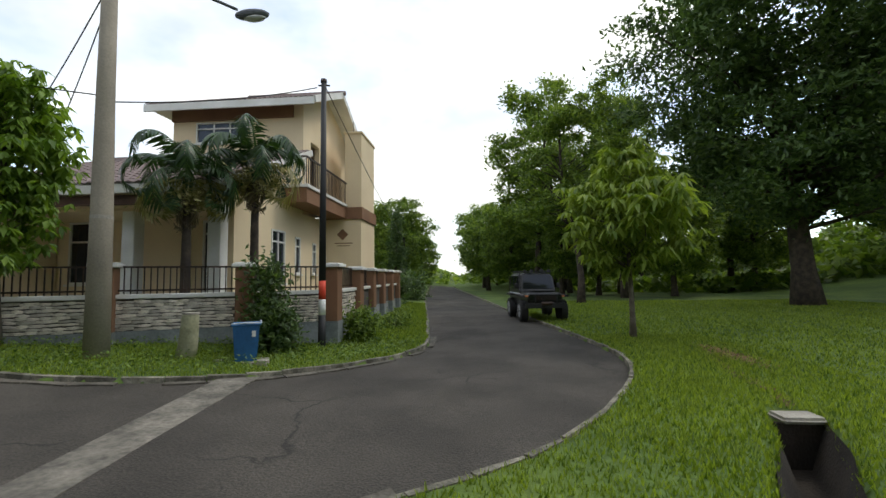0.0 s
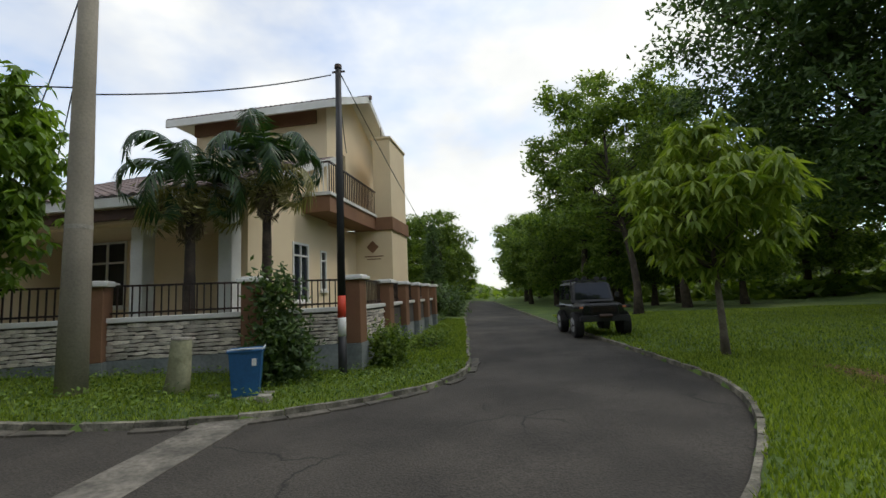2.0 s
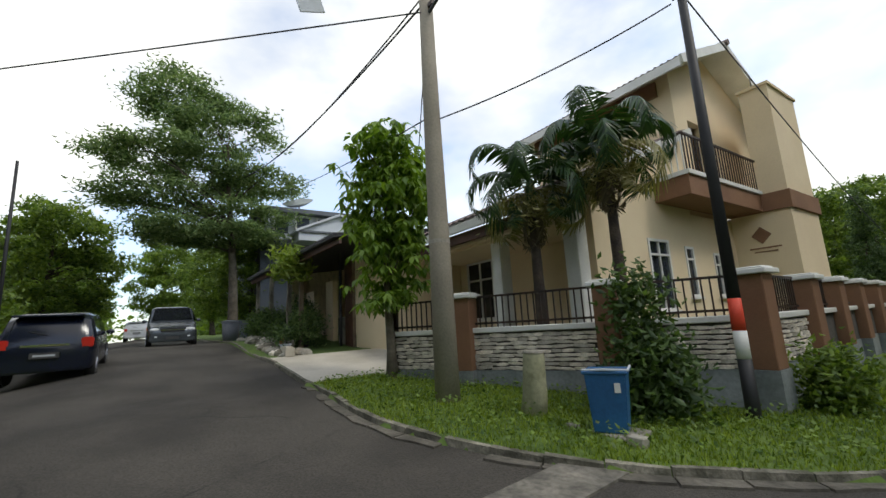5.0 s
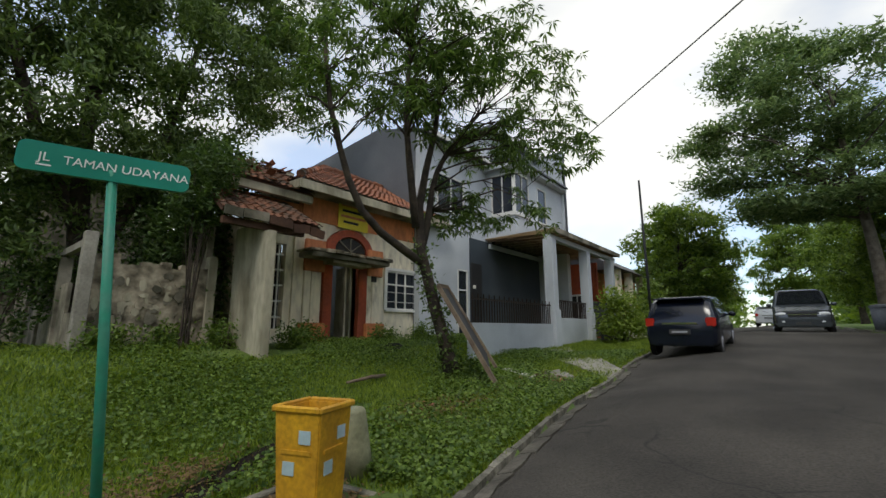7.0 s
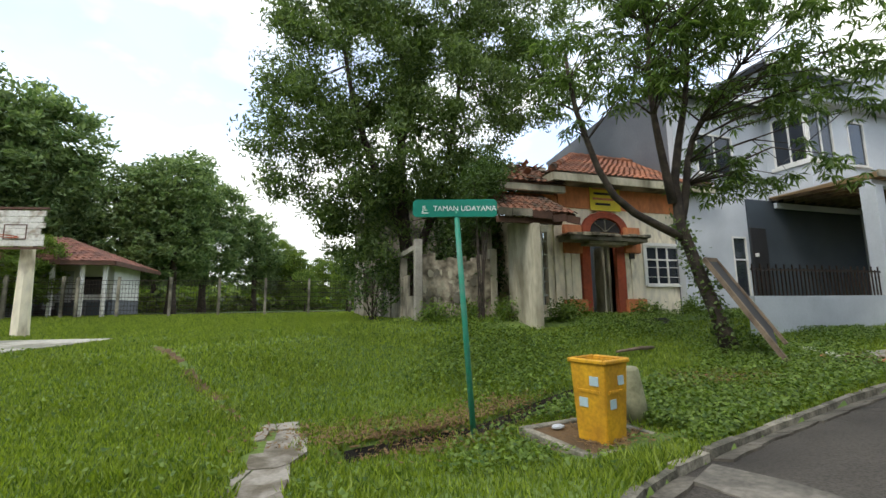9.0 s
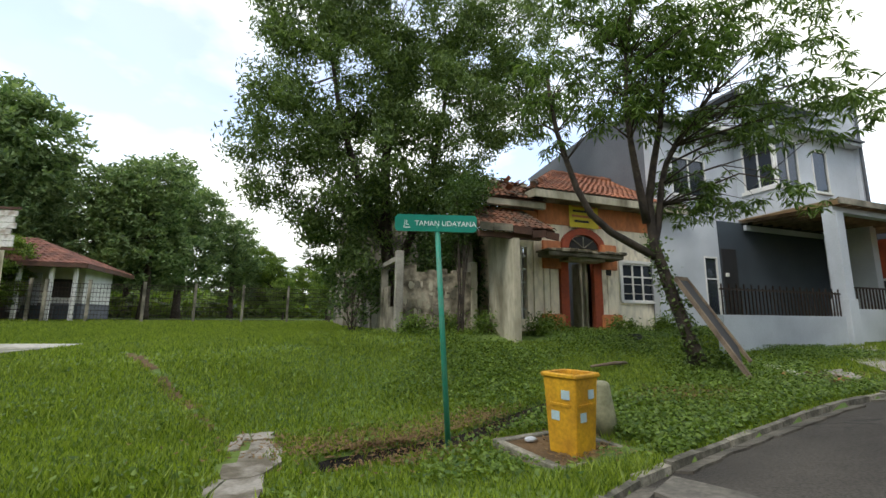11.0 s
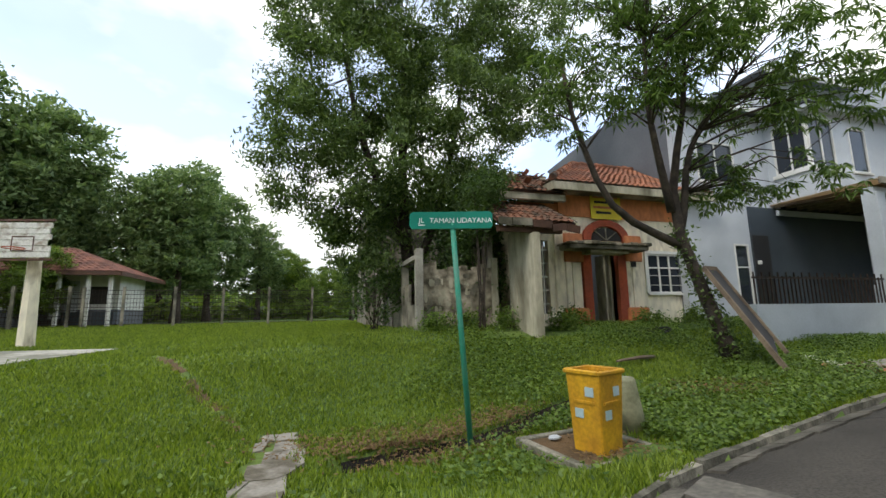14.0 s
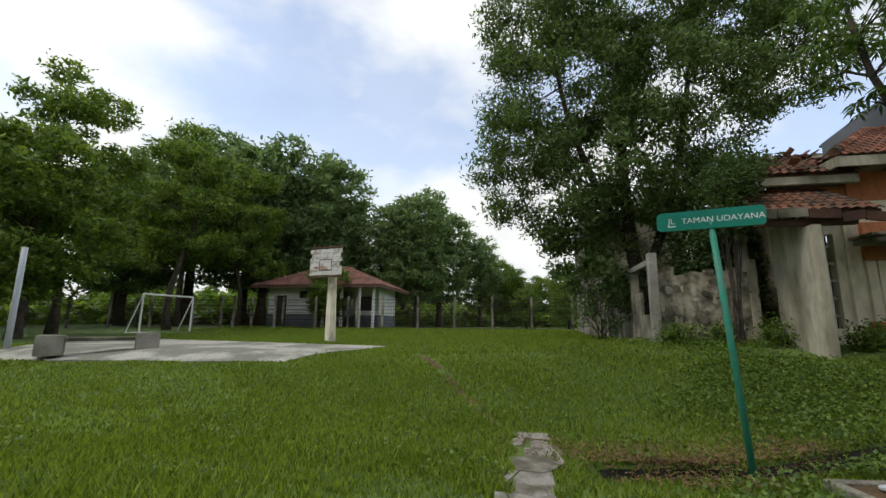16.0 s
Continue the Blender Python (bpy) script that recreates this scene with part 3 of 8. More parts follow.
def ditch_bed(line, name, deep=0.36):
    """Earth along the bottom of a ditch, its colour darkened for the shade down there."""
    p = smooth_line(line, 50)
    d = np.gradient(p, axis=0)
    d /= np.linalg.norm(d, axis=1)[:, None]
    nrm = np.stack([-d[:, 1], d[:, 0]], 1)
    v, f = [], []
    for i in range(len(p)):
        for k, up in ((-0.25, deep - 0.05), (-0.11, 0.06), (0.11, 0.06), (0.25, deep - 0.05)):
            q = p[i] + nrm[i] * k
            v.append((q[0], q[1], level(p[i][0], p[i][1]) + 0.05 - deep + up))
    for i in range(len(p) - 1):
        for j in range(3):
            f.append((i * 4 + j, i * 4 + j + 1, i * 4 + j + 5, i * 4 + j + 4))
    tagged(new(name, np_mesh(name, v, f, M_DITCH, True)), "earth bed of the open roadside ditch, darkened for its depth", "ditch", kind="structure")


build_ground()
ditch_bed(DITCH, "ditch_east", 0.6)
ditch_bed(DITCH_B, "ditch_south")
build_road()


def build_gutter(line, side, lo, hi, name):
    """Broken lengths of a concrete gutter strip in the road beside the kerb."""
    gut = tagged(new(name), "cracked concrete gutter strip along the kerb", "gutter", kind="structure")
    d = np.gradient(line, axis=0)
    d /= np.linalg.norm(d, axis=1)[:, None]
    nrm = np.stack([-d[:, 1], d[:, 0]], 1) * side
    g = random.Random(19)
    pick = [i for i in range(len(line) - 2) if lo < line[i][0] < hi and -2 < line[i][1] < 11.5]
    for i in pick[::2]:
        if g.random() < 0.12:
            continue
        w = [0.16 + g.uniform(-0.04, 0.04) for _ in range(3)]
        top = []
        for k, ww in zip((i, i + 1, i + 2), w):
            e = d[k] * (0.012 if k == i else -0.012 if k == i + 2 else 0)
            for off in (-0.004, -ww):
                q = line[k] + nrm[k] * off + e
                top.append((q[0], q[1], level(q[0], q[1]) + (0.004 if off > -0.1 else 0.012)))
        s = Shape()
        s.v = top + [(x, y, z - 0.12) for x, y, z in top]
        s.f = [(0, 2, 3, 1), (2, 4, 5, 3), (0, 1, 7, 6), (1, 3, 9, 7), (3, 5, 11, 9), (5, 4, 10, 11), (4, 2, 8, 10), (2, 0, 6, 8)]
        part("gutter_length", s, M_GUTTER, gut)


build_gutter(LINE_S, 1, -12.5, -0.4, "gutter_south")
build_gutter(LINE_N, -1, -9.1, -1.2, "gutter_north")
build_kerb(LINE_N, -1, "kerb_north")
build_kerb(LINE_S, 1, "kerb_south")


def sheet(name, outline, material, lift, label, category, thick=0.2, cells=8, kind="structure"):
    """A slab that follows the land, over a four-cornered outline."""
    a, b, c, d = [np.array(p, float) for p in outline]
    top, faces = [], []
    n = cells
    for i in range(n + 1):
        for j in range(n + 1):
            u, v = i / n, j / n
            p = (a * (1 - u) + b * u) * (1 - v) + (d * (1 - u) + c * u) * v
            top.append((p[0], p[1], level(p[0], p[1]) + lift))
    k = len(top)
    bottom = [(x, y, z - thick) for x, y, z in top]
    for i in range(n):
        for j in range(n):
            q = i * (n + 1) + j
            faces.append((q, q + n + 1, q + n + 2, q + 1))
    ring = [i * (n + 1) for i in range(n + 1)] + [n * (n + 1) + j for j in range(1, n + 1)] + [i * (n + 1) + n for i in range(n - 1, -1, -1)] + [j for j in range(n - 1, 0, -1)]
    for p, q in zip(ring, ring[1:] + ring[:1]):
        faces.append((p, q, q + k, p + k))
    s = Shape()
    s.v, s.f = top + bottom, faces
    return solo(name, s, material, label, category, kind=kind)


sheet("driveway", [(-9.25, 5.62), (-13.6, 5.7), (-14.0, 9.9), (-9.7, 8.8)], M_DRIVE, 0.05, "pale concrete driveway joining the road", "driveway")
sheet("gutter_strip", [(-3.95, 6.25), (-3.45, 6.5), (-2.95, 1.85), (-3.4, 1.62)], M_STRIP, 0.016, "worn concrete strip set across the asphalt", "gutter", thick=0.08)
sheet("drive_verge", [(-10.2, 0.42), (-11.4, 0.3), (-17.0, -3.3), (-14.6, -3.5)], M_CONCRETE, 0.085, "cracked concrete apron leading to the carport", "apron", thick=0.1)

# ---- plants ----
def leaf_array(centres, size, rng, aspect=0.42, droop=0.35, spreadn=1.0, fold=0.18):
    """Folded leaves of four corners (two triangles) at the centres."""
    n = len(centres)
    yaw = rng.uniform(0, 2 * np.pi, n)
    pitch = rng.normal(-droop, 0.5 * spreadn, n)
    roll = rng.normal(0, 0.6 * spreadn, n)
    d = np.stack([np.cos(yaw) * np.cos(pitch), np.sin(yaw) * np.cos(pitch), np.sin(pitch)], 1)
    side = np.stack([-np.sin(yaw), np.cos(yaw), np.zeros(n)], 1)
    up = np.cross(d, side)
    s2 = side * np.cos(roll)[:, None] + up * np.sin(roll)[:, None]
    u2 = np.cross(d, s2)
    ln = (size * rng.uniform(0.7, 1.25, n))[:, None]
    base = centres - d * ln * 0.5
    tip = centres + d * ln * 0.5
    mid = centres + u2 * ln * -fold
    a = mid + s2 * ln * aspect * 0.5
    b = mid - s2 * ln * aspect * 0.5
    v = np.stack([base, a, tip, b], 1).reshape(-1, 3)
    k = np.arange(n)[:, None] * 4
    f = np.concatenate([k + np.array([[0, 1, 2]]), k + np.array([[0, 2, 3]])], 0)
    return v, f


def whorl_array(centres, size, rng, around, aspect, droop):
    """Rosettes: narrow leaves that radiate from the centres and hang at their tips."""
    n = len(centres) * around
    c = np.repeat(centres, around, 0)
    yaw = np.tile(np.arange(around) * 2 * np.pi / around, len(centres)) + np.repeat(rng.uniform(0, 6.28, len(centres)), around) + rng.normal(0, 0.25, n)
    pitch = rng.normal(-droop, 0.28, n)
    d = np.stack([np.cos(yaw) * np.cos(pitch), np.sin(yaw) * np.cos(pitch), np.sin(pitch)], 1)
    side = np.stack([-np.sin(yaw), np.cos(yaw), rng.normal(0, 0.25, n)], 1)
    ln = (size * rng.uniform(0.65, 1.2, n))[:, None]
    base, tip = c + d * ln * 0.08, c + d * ln + np.array([0, 0, -0.18]) * ln
    mid = c + d * ln * 0.52 + np.array([0, 0, 0.05]) * ln
    v = np.stack([base, mid + side * ln * aspect * 0.5, tip, mid - side * ln * aspect * 0.5], 1).reshape(-1, 3)
    k = np.arange(n)[:, None] * 4
    return v, np.concatenate([k + np.array([[0, 1, 2]]), k + np.array([[0, 2, 3]])], 0)


def clumps_in(blobs, count, rng, shell=0.55):
    """Places for tufts of leaves, mostly towards the outside of the crown's blobs."""
    vol = np.array([b[3] * b[4] * b[5] for b in blobs]) ** 0.75
    pick = rng.choice(len(blobs), count, p=vol / vol.sum())
    d = rng.normal(size=(count, 3))
    d /= np.linalg.norm(d, axis=1)[:, None]
    r = shell + (1 - shell) * rng.uniform(0, 1, count) ** 0.6
    b = np.array(blobs)[pick]
    return b[:, :3] + d * r[:, None] * b[:, 3:6]


def smooth_3d(pts, n):
    p = np.array(pts, float)
    s = np.concatenate([[0], np.cumsum(np.linalg.norm(np.diff(p, axis=0), axis=1))])
    q = np.linspace(0, s[-1], n)
    out = np.stack([np.interp(q, s, p[:, k]) for k in range(3)], 1)
    out[1:-1] = 0.25 * out[:-2] + 0.5 * out[1:-1] + 0.25 * out[2:]
    return out


def tree(name, at, height, trunk_r, blobs, leaf, material, label, seed, tufts=150, per=70, tuft_r=0.5, bark=None, lean=(0, 0), aspect=0.42,
         droop=0.35, limbs=22, fork=0.35, category="tree", flat=0.6, group="", bend=0.25, crown_label="", stem=(), forks=(), whorl=0):
    """A tapered, bent trunk, limbs to the crown's tufts, and a crown of many leaves."""
    rng = np.random.default_rng(seed)
    t = thing(name, at, label, category, group)
    top = Vector((lean[0], lean[1], height * 0.82))
    pts, rad = [], []
    for i in range(9):
        k = i / 8
        w = math.sin(k * 4 + seed) * bend * k * (1 - k) * 2
        pts.append(Vector((top.x * k**1.2 + w, top.y * k**1.2 + w * 0.6, top.z * k - 0.15 * (i == 0))))
        rad.append(trunk_r * (1.35 if i == 0 else 1.0) * (1 - 0.78 * k))
    if stem:
        # nine places along a given stem
        q = smooth_3d(stem, 9)
        pts = [Vector(p) for p in q]
    trunk = Shape().tube(pts, rad, 10)
    wooden = [(q_, r_) for q_, r_ in zip(pts, rad)][3:]
    for line in forks:
        q = smooth_3d(line, 9)
        wooden += [(Vector(q[i]), trunk_r * (0.62 - 0.05 * i)) for i in range(2, 9)]
        trunk.tube(q, [trunk_r * (0.62 - 0.05 * i) for i in range(9)], 8)
    part("trunk", trunk, bark or M_BARK, t, smooth=True)
    tips = clumps_in(blobs, tufts, rng)
    wood = Shape()
    for i in range(min(limbs, tufts)):
        e = Vector(tips[i])
        out = math.hypot(e.x - top.x * 0.5, e.y - top.y * 0.5)
        k = min(0.97, max(fork + rng.uniform(0, 0.22), (e.z - 0.55 * out) / (height * 0.82) + rng.uniform(-0.06, 0.06)))
        j = k * 8
        a = pts[int(j)].lerp(pts[min(int(j) + 1, 8)], j % 1)
        reach = (e - a).length
        mid = a.lerp(e, 0.5) + Vector((rng.normal(0, 0.09), rng.normal(0, 0.09), rng.uniform(-0.05, 0.16))) * reach
        r0 = trunk_r * (1 - 0.78 * k) * rng.uniform(0.22, 0.5)
        if forks:
            # a limb leaves the nearest wood below its tip
            a, ra = min(wooden, key=lambda w: (w[0] - e).length + 2.0 * max(0.0, w[0].z - e.z + 0.25))
            reach = (e - a).length
            mid = a.lerp(e, 0.5) + Vector((rng.normal(0, 0.1), rng.normal(0, 0.1), rng.uniform(0.0, 0.16))) * reach
            r0 = min(ra, 0.05) * rng.uniform(0.35, 0.6)
        wood.tube([a, a.lerp(mid, 0.55), mid, mid.lerp(e, 0.55), e], [r0, r0 * 0.8, r0 * 0.62, r0 * 0.42, r0 * 0.15], 6)
        for _ in range(2):
            f = tips[int(rng.integers(0, tufts))]
            if (Vector(f) - mid).length < 1.8:
                wood.tube([mid, mid.lerp(Vector(f), 0.6) + Vector((0, 0, 0.1)), Vector(f)], [r0 * 0.4, r0 * 0.25, r0 * 0.08], 5)
    part("limb", wood, bark or M_BARK, t, smooth=True)
    n = tufts * (per // whorl if whorl else per)
    c = np.repeat(tips, n // tufts, 0)
    off = rng.normal(size=(n, 3)) * tuft_r * 0.55
    off[:, 2] *= flat
    v, f = whorl_array(c + off, leaf, rng, whorl, aspect, droop) if whorl else leaf_array(c + off, leaf, rng, aspect, droop)
    crown = new("crown", np_mesh("crown", v, f, material))
    crown.parent = t
    tagged(crown, crown_label, kind="stuff")
    return t


def frond(shape_v, shape_f, root, yaw, rise, length, rng, width=0.5, droop=1.0, pairs=38):
    """A palm frond: an arching rib with narrow hanging leaflets on both sides."""
    h = np.array([math.cos(yaw), math.sin(yaw), 0])
    side = np.array([-math.sin(yaw), math.cos(yaw), 0])
    p = np.array(root, float)
    a = rise
    ds = length / pairs
    for i in range(pairs):
        k = i / pairs
        d = h * math.cos(a) + np.array([0, 0, math.sin(a)])
        p2 = p + d * ds
        a -= droop * (0.35 + 2.2 * k) * ds * 1.2
        up = np.cross(d, side)
        q = len(shape_v)
        w = 0.022 * (1 - k) + 0.005
        shape_v += [p - side * w, p + side * w, p2 + side * w, p2 - side * w]
        shape_f += [(q, q + 1, q + 2), (q, q + 2, q + 3)]
        if i > 2:
            ll = width * (math.sin(math.pi * min(1, 0.15 + k * 0.9)) ** 0.6) * rng.uniform(0.8, 1.15)
            for sgn in (-1, 1):
                ld = side * sgn * 0.72 + d * 0.55 + np.array([0, 0, -0.34 - 0.55 * k]) + rng.normal(0, 0.09, 3) - up * 0.1
                ld /= np.linalg.norm(ld)
                q = len(shape_v)
                b = p + side * sgn * w
                e = b + ld * ll
                m = b + ld * ll * 0.5 + np.array([0, 0, 0.02])
                wd = d * 0.03
                e = e - np.array([0, 0, 0.06 * ll])
                shape_v += [b - wd * 0.6, b + wd * 0.6, m + wd, m - wd, e]
                shape_f += [(q, q + 1, q + 2), (q, q + 2, q + 3), (q + 3, q + 2, q + 4)]
        p = p2
    return p


def palm(at, height, seed, label, fronds=17, length=1.9, lean=(0, 0)):
    rng = np.random.default_rng(seed)
    t = thing("palm_tree", at, label, "palm", "palms by the fence")
    pts, rad = [], []
    for i in range(15):
        k = i / 14
        pts.append((lean[0] * k * k, lean[1] * k * k, height * k - 0.1 * (i == 0)))
        rad.append((0.115 - 0.04 * k) * (1 + 0.05 * (i % 2)))
    part("trunk", Shape().tube(pts, rad, 12), M_BARK, t, smooth=True)
    for i in range(3):
        # dead fronds folded down against the trunk
        v, f = [], []
        frond(v, f, (lean[0], lean[1], height + 0.1), seed + i * 2.2, -0.9, 0.95 + 0.15 * i, rng, width=0.3, droop=1.6, pairs=26)
        tagged(new("dead_frond", np_mesh("dead_frond", v, f, M_DEADFROND)), "dry brown hanging frond").parent = t
    top = (lean[0], lean[1], height)
    part("crownshaft", Shape().tube([top, (top[0], top[1], height + 0.25), (top[0], top[1], height + 0.6)], [0.10, 0.115, 0.05], 10), M_LEAF_P, t, smooth=True)
    for i in range(fronds):
        v, f = [], []
        k = i / fronds
        frond(v, f, (top[0], top[1], height + 0.25 + 0.3 * (1 - k)), i * 2.399 + seed, 1.3 - 1.0 * k + rng.uniform(-0.15, 0.15), length * rng.uniform(0.85, 1.1), rng, width=0.46, droop=1.15 + 0.45 * k, pairs=46)
        ob = new("frond", np_mesh("frond", v, f, M_LEAF_P if i < fronds - 2 else M_LEAF_DRY))
        ob.parent = t
    # the seed stalks below the crown
    c = rng.normal(size=(1100, 3)) * np.array([0.3, 0.3, 0.17]) + np.array([top[0], top[1], height - 0.06])
    v, f = leaf_array(c, 0.14, rng, 0.12, 0.1)
    ob = tagged(new("seed_stalk", np_mesh("seed_stalk", v, f, M_LEAF_DRY)), "pale yellowish seed stalks", kind="stuff")
    ob.parent = t
    return t


def bush(name, at, blobs, leaf, material, label, seed, count=2500, aspect=0.45, category="bush", stems=9):
    rng = np.random.default_rng(seed)
    t = thing(name, at, label, category)
    tips = clumps_in(blobs, max(20, count // 40), rng, 0.3)
    wood = Shape()
    for i in range(stems):
        e = Vector(tips[i])
        wood.tube([(rng.uniform(-0.12, 0.12), rng.uniform(-0.12, 0.12), -0.05), (e.x * 0.4, e.y * 0.4, e.z * 0.55), e], [0.018, 0.012, 0.004], 5)
    part("stem", wood, M_BARK, t)
    c = np.repeat(tips, 40, 0)
    c = c + rng.normal(size=c.shape) * leaf * 1.2
    c[:, 2] = np.maximum(c[:, 2], 0.03)
    v, f = leaf_array(c, leaf, rng, aspect, 0.3)
    ob = new("foliage", np_mesh("foliage", v, f, material))
    ob.parent = t
    return t


def on_ground(x, y, lift=0.0):
    return (x, y, ground_at(x, y) + lift)

# ---- the corner house ----
HX, HY = -6.3, 10.4


def tiled_slope(parent, a, b, c, d, across, up, material, name="roof_tile", joined=False):
    """Tiles laid over a slope. a, b: the eave's ends; c, d: the ridge's ends above b and a."""
    a, b, c, d = [Vector(p) for p in (a, b, c, d)]
    nrm = (b - a).cross(d - a).normalized()
    if nrm.z < 0:
        nrm = -nrm
    s = Shape()
    root = parent
    while root.parent:
        root = root.parent
    inv = root.matrix_world.inverted()
    for j in range(up):
        v0, v1 = j / up, min(1.0, (j + 1.12) / up)
        e0, e1 = a.lerp(d, v0), b.lerp(c, v0)
        f0, f1 = a.lerp(d, v1), b.lerp(c, v1)
        n = max(3, int(across * (e1 - e0).length / (b - a).length))
        for i in range(n):
            u0, u1 = i / n, (i + 0.96) / n
            um = (u0 + u1) / 2
            p = [e0.lerp(e1, u0) + nrm * 0.03, e0.lerp(e1, um) + nrm * 0.075, e0.lerp(e1, u1) + nrm * 0.03,
                 f0.lerp(f1, u0) + nrm * 0.008, f0.lerp(f1, um) + nrm * 0.05, f0.lerp(f1, u1) + nrm * 0.008]
            p += [q - nrm * 0.025 for q in p[:3]]
            s.add([tuple(inv @ q) for q in p], [(0, 1, 4, 3), (1, 2, 5, 4), (0, 6, 7, 1), (1, 7, 8, 2)])
    return part(name, s, material, parent)


def slab_between(parent, pts, thick, material, name):
    """A flat slab under a slope's four corners."""
    pts = [Vector(p) for p in pts]
    n = (pts[1] - pts[0]).cross(pts[-1] - pts[0]).normalized()
    if n.z < 0:
        n = -n
    k = len(pts)
    s = Shape().add([tuple(p) for p in pts] + [tuple(p - n * thick) for p in pts], [tuple(range(k)), tuple(range(2 * k - 1, k - 1, -1))] + [(i, (i + 1) % k, (i + 1) % k + k, i + k) for i in range(k)])
    return part(name, s, material, parent, world_space=True)


house = thing("corner_house", (-9.5, 14.0, 0.35), "cream two-storey corner house with white trim and grey-brown tiled roofs", "house")
# ground floor: east wall, front wall, back and west walls
m_east = wall_part(house, "ground_floor_wall", M_CREAM, (HX, HY), (HX, 17.0), 0.2, 0.2, 3.9, [(1.95, 2.85, 1.45, 3.12), (3.6, 4.02, 1.75, 3.02), (5.1, 5.45, 1.75, 2.92)])
m_front = wall_part(house, "ground_floor_wall", M_CREAM, (-8.05, 11.45), (HX - 0.2, 11.45), 0.2, 0.2, 4.3, [(0.2, 0.72, 0.75, 3.28)])
m_porch = wall_part(house, "ground_floor_wall", M_CREAM, (-13.0, 11.65), (-8.05, 11.65), 0.2, 0.2, 4.3, [(0.8, 2.1, 1.5, 3.35)])
wall_part(house, "ground_floor_wall", M_CREAM, (HX - 0.21, HY + 0.003), (HX - 0.21, 11.44), 0.12, 0.2, 3.88)
wall_part(house, "ground_floor_wall", M_CREAM, (-13.2, 19.4), (-13.2, 11.65), 0.2, 0.2, 4.3)
wall_part(house, "ground_floor_wall", M_CREAM, (HX, 19.4), (-13.2, 19.4), 0.2, 0.2, 4.4)
window_in(house, m_east, 1.95, 2.85, 1.45, 3.12, M_WHITE, 2, 2.75)
window_in(house, m_east, 3.6, 4.02, 1.75, 3.02, M_WHITE, 1, 2.7)
window_in(house, m_east, 5.1, 5.45, 1.75, 2.92, M_WHITE, 1, 2.6)
window_in(house, m_front, 0.2, 0.72, 0.75, 3.28, M_WHITE, 1, 2.9, sill=False, name="door_window")
window_in(house, m_porch, 0.8, 2.1, 1.5, 3.35, M_WHITE, 2, 2.75)
part("porch_floor", Shape().box(-13.0, 9.4, 0.1, HX, 11.45, 0.62), M_CONCRETE, house, world_space=True)
part("ground_floor", Shape().box(-13.1, 11.5, 0.1, HX - 0.1, 19.3, 0.62), M_CONCRETE, house, world_space=True)
# columns of the porch
for x, top in ((-6.72, 4.05), (-9.0, 3.45)):
    part("column", Shape().box(x, 9.95, 0.3, x + 0.34, 10.29, top), M_WHITE, house, "white plastered column", bevel=0.015, world_space=True)
part("porch_beam", Shape().box(-13.3, 9.6, 3.4, -6.75, 9.8, 3.75).box(-13.3, 9.8, 3.34, HX - 0.2, 11.6, 3.42), M_CREAM, house, world_space=True)
part("porch_fascia", Shape().box(-13.4, 9.3, 3.4, -7.2, 9.42, 3.62), M_DARKWOOD, house, world_space=True)
part("gutter_board", Shape().box(-13.4, 9.14, 3.64, -6.0, 9.22, 3.84), M_WHITE, house, world_space=True)
# the low roof over the front, its east edge rising along the side wall
P0, P1 = (9.2, 3.86), (14.6, 6.15)
slab_between(house, [(-13.5, P0[0], P0[1]), (-6.0, P0[0], P0[1]), (-6.0, P1[0], P1[1]), (-13.5, P1[0], P1[1])], 0.09, M_WHITE, "roof_deck")
tiled_slope(house, (-13.5, P0[0] - 0.05, P0[1]), (-6.0, P0[0] - 0.05, P0[1]), (-6.0, P1[0], P1[1] + 0.03), (-13.5, P1[0], P1[1] + 0.03), 30, 15, M_ROOFGREY)
part("rake_board", Shape().bar((-5.97, P0[0], P0[1] - 0.05), (-5.97, P1[0], P1[1] - 0.05), 0.06, 0.2), M_WHITE, house, "white rake board", world_space=True)
part("side_gable", Shape().prism([(10.4, 3.9), (14.6, 3.9), (14.6, 5.98), (10.4, 4.24)], "x", HX - 0.21, HX - 0.004), M_CREAM, house, "cream plaster", world_space=True)
# upper floor
m_up = wall_part(house, "upper_wall", M_CREAM, (-11.3, 14.6), (HX, 14.6), 0.2, 4.45, 8.08, [(0.9, 2.9, 6.6, 7.4)])
wall_part(house, "upper_wall", M_CREAM, (HX, 14.8), (HX, 19.4), 0.2, 4.45, 8.08, [(0.5, 1.35, 4.6, 6.75)])
wall_part(house, "upper_wall", M_CREAM, (HX, 19.4), (-11.3, 19.4), 0.2, 4.45, 8.08)
wall_part(house, "upper_wall", M_CREAM, (-11.3, 19.2), (-11.3, 14.8), 0.2, 4.45, 8.08)
part("gable_end", Shape().prism([(14.65, 8.08), (16.9, 9.15), (19.15, 8.08)], "x", HX - 0.2, HX), M_CREAM, house, world_space=True)
part("brown_band", Shape().box(-11.32, 14.52, 7.45, HX - 0.35, 14.597, 7.9), M_BROWN, house, world_space=True)
window_in(house, m_up, 0.9, 2.9, 6.6, 7.4, M_WHITE, 3, 7.15)
RX0, RX1 = -11.9, -5.62
slab_between(house, [(RX0, 13.95, 7.85), (RX1, 13.95, 7.85), (RX1, 16.9, 9.25), (RX0 + 2.2, 16.9, 9.25)], 0.09, M_WHITE, "roof_deck")
slab_between(house, [(RX1, 19.85, 7.85), (RX0, 19.85, 7.85), (RX0 + 2.2, 16.9, 9.25), (RX1, 16.9, 9.25)], 0.09, M_WHITE, "roof_deck")
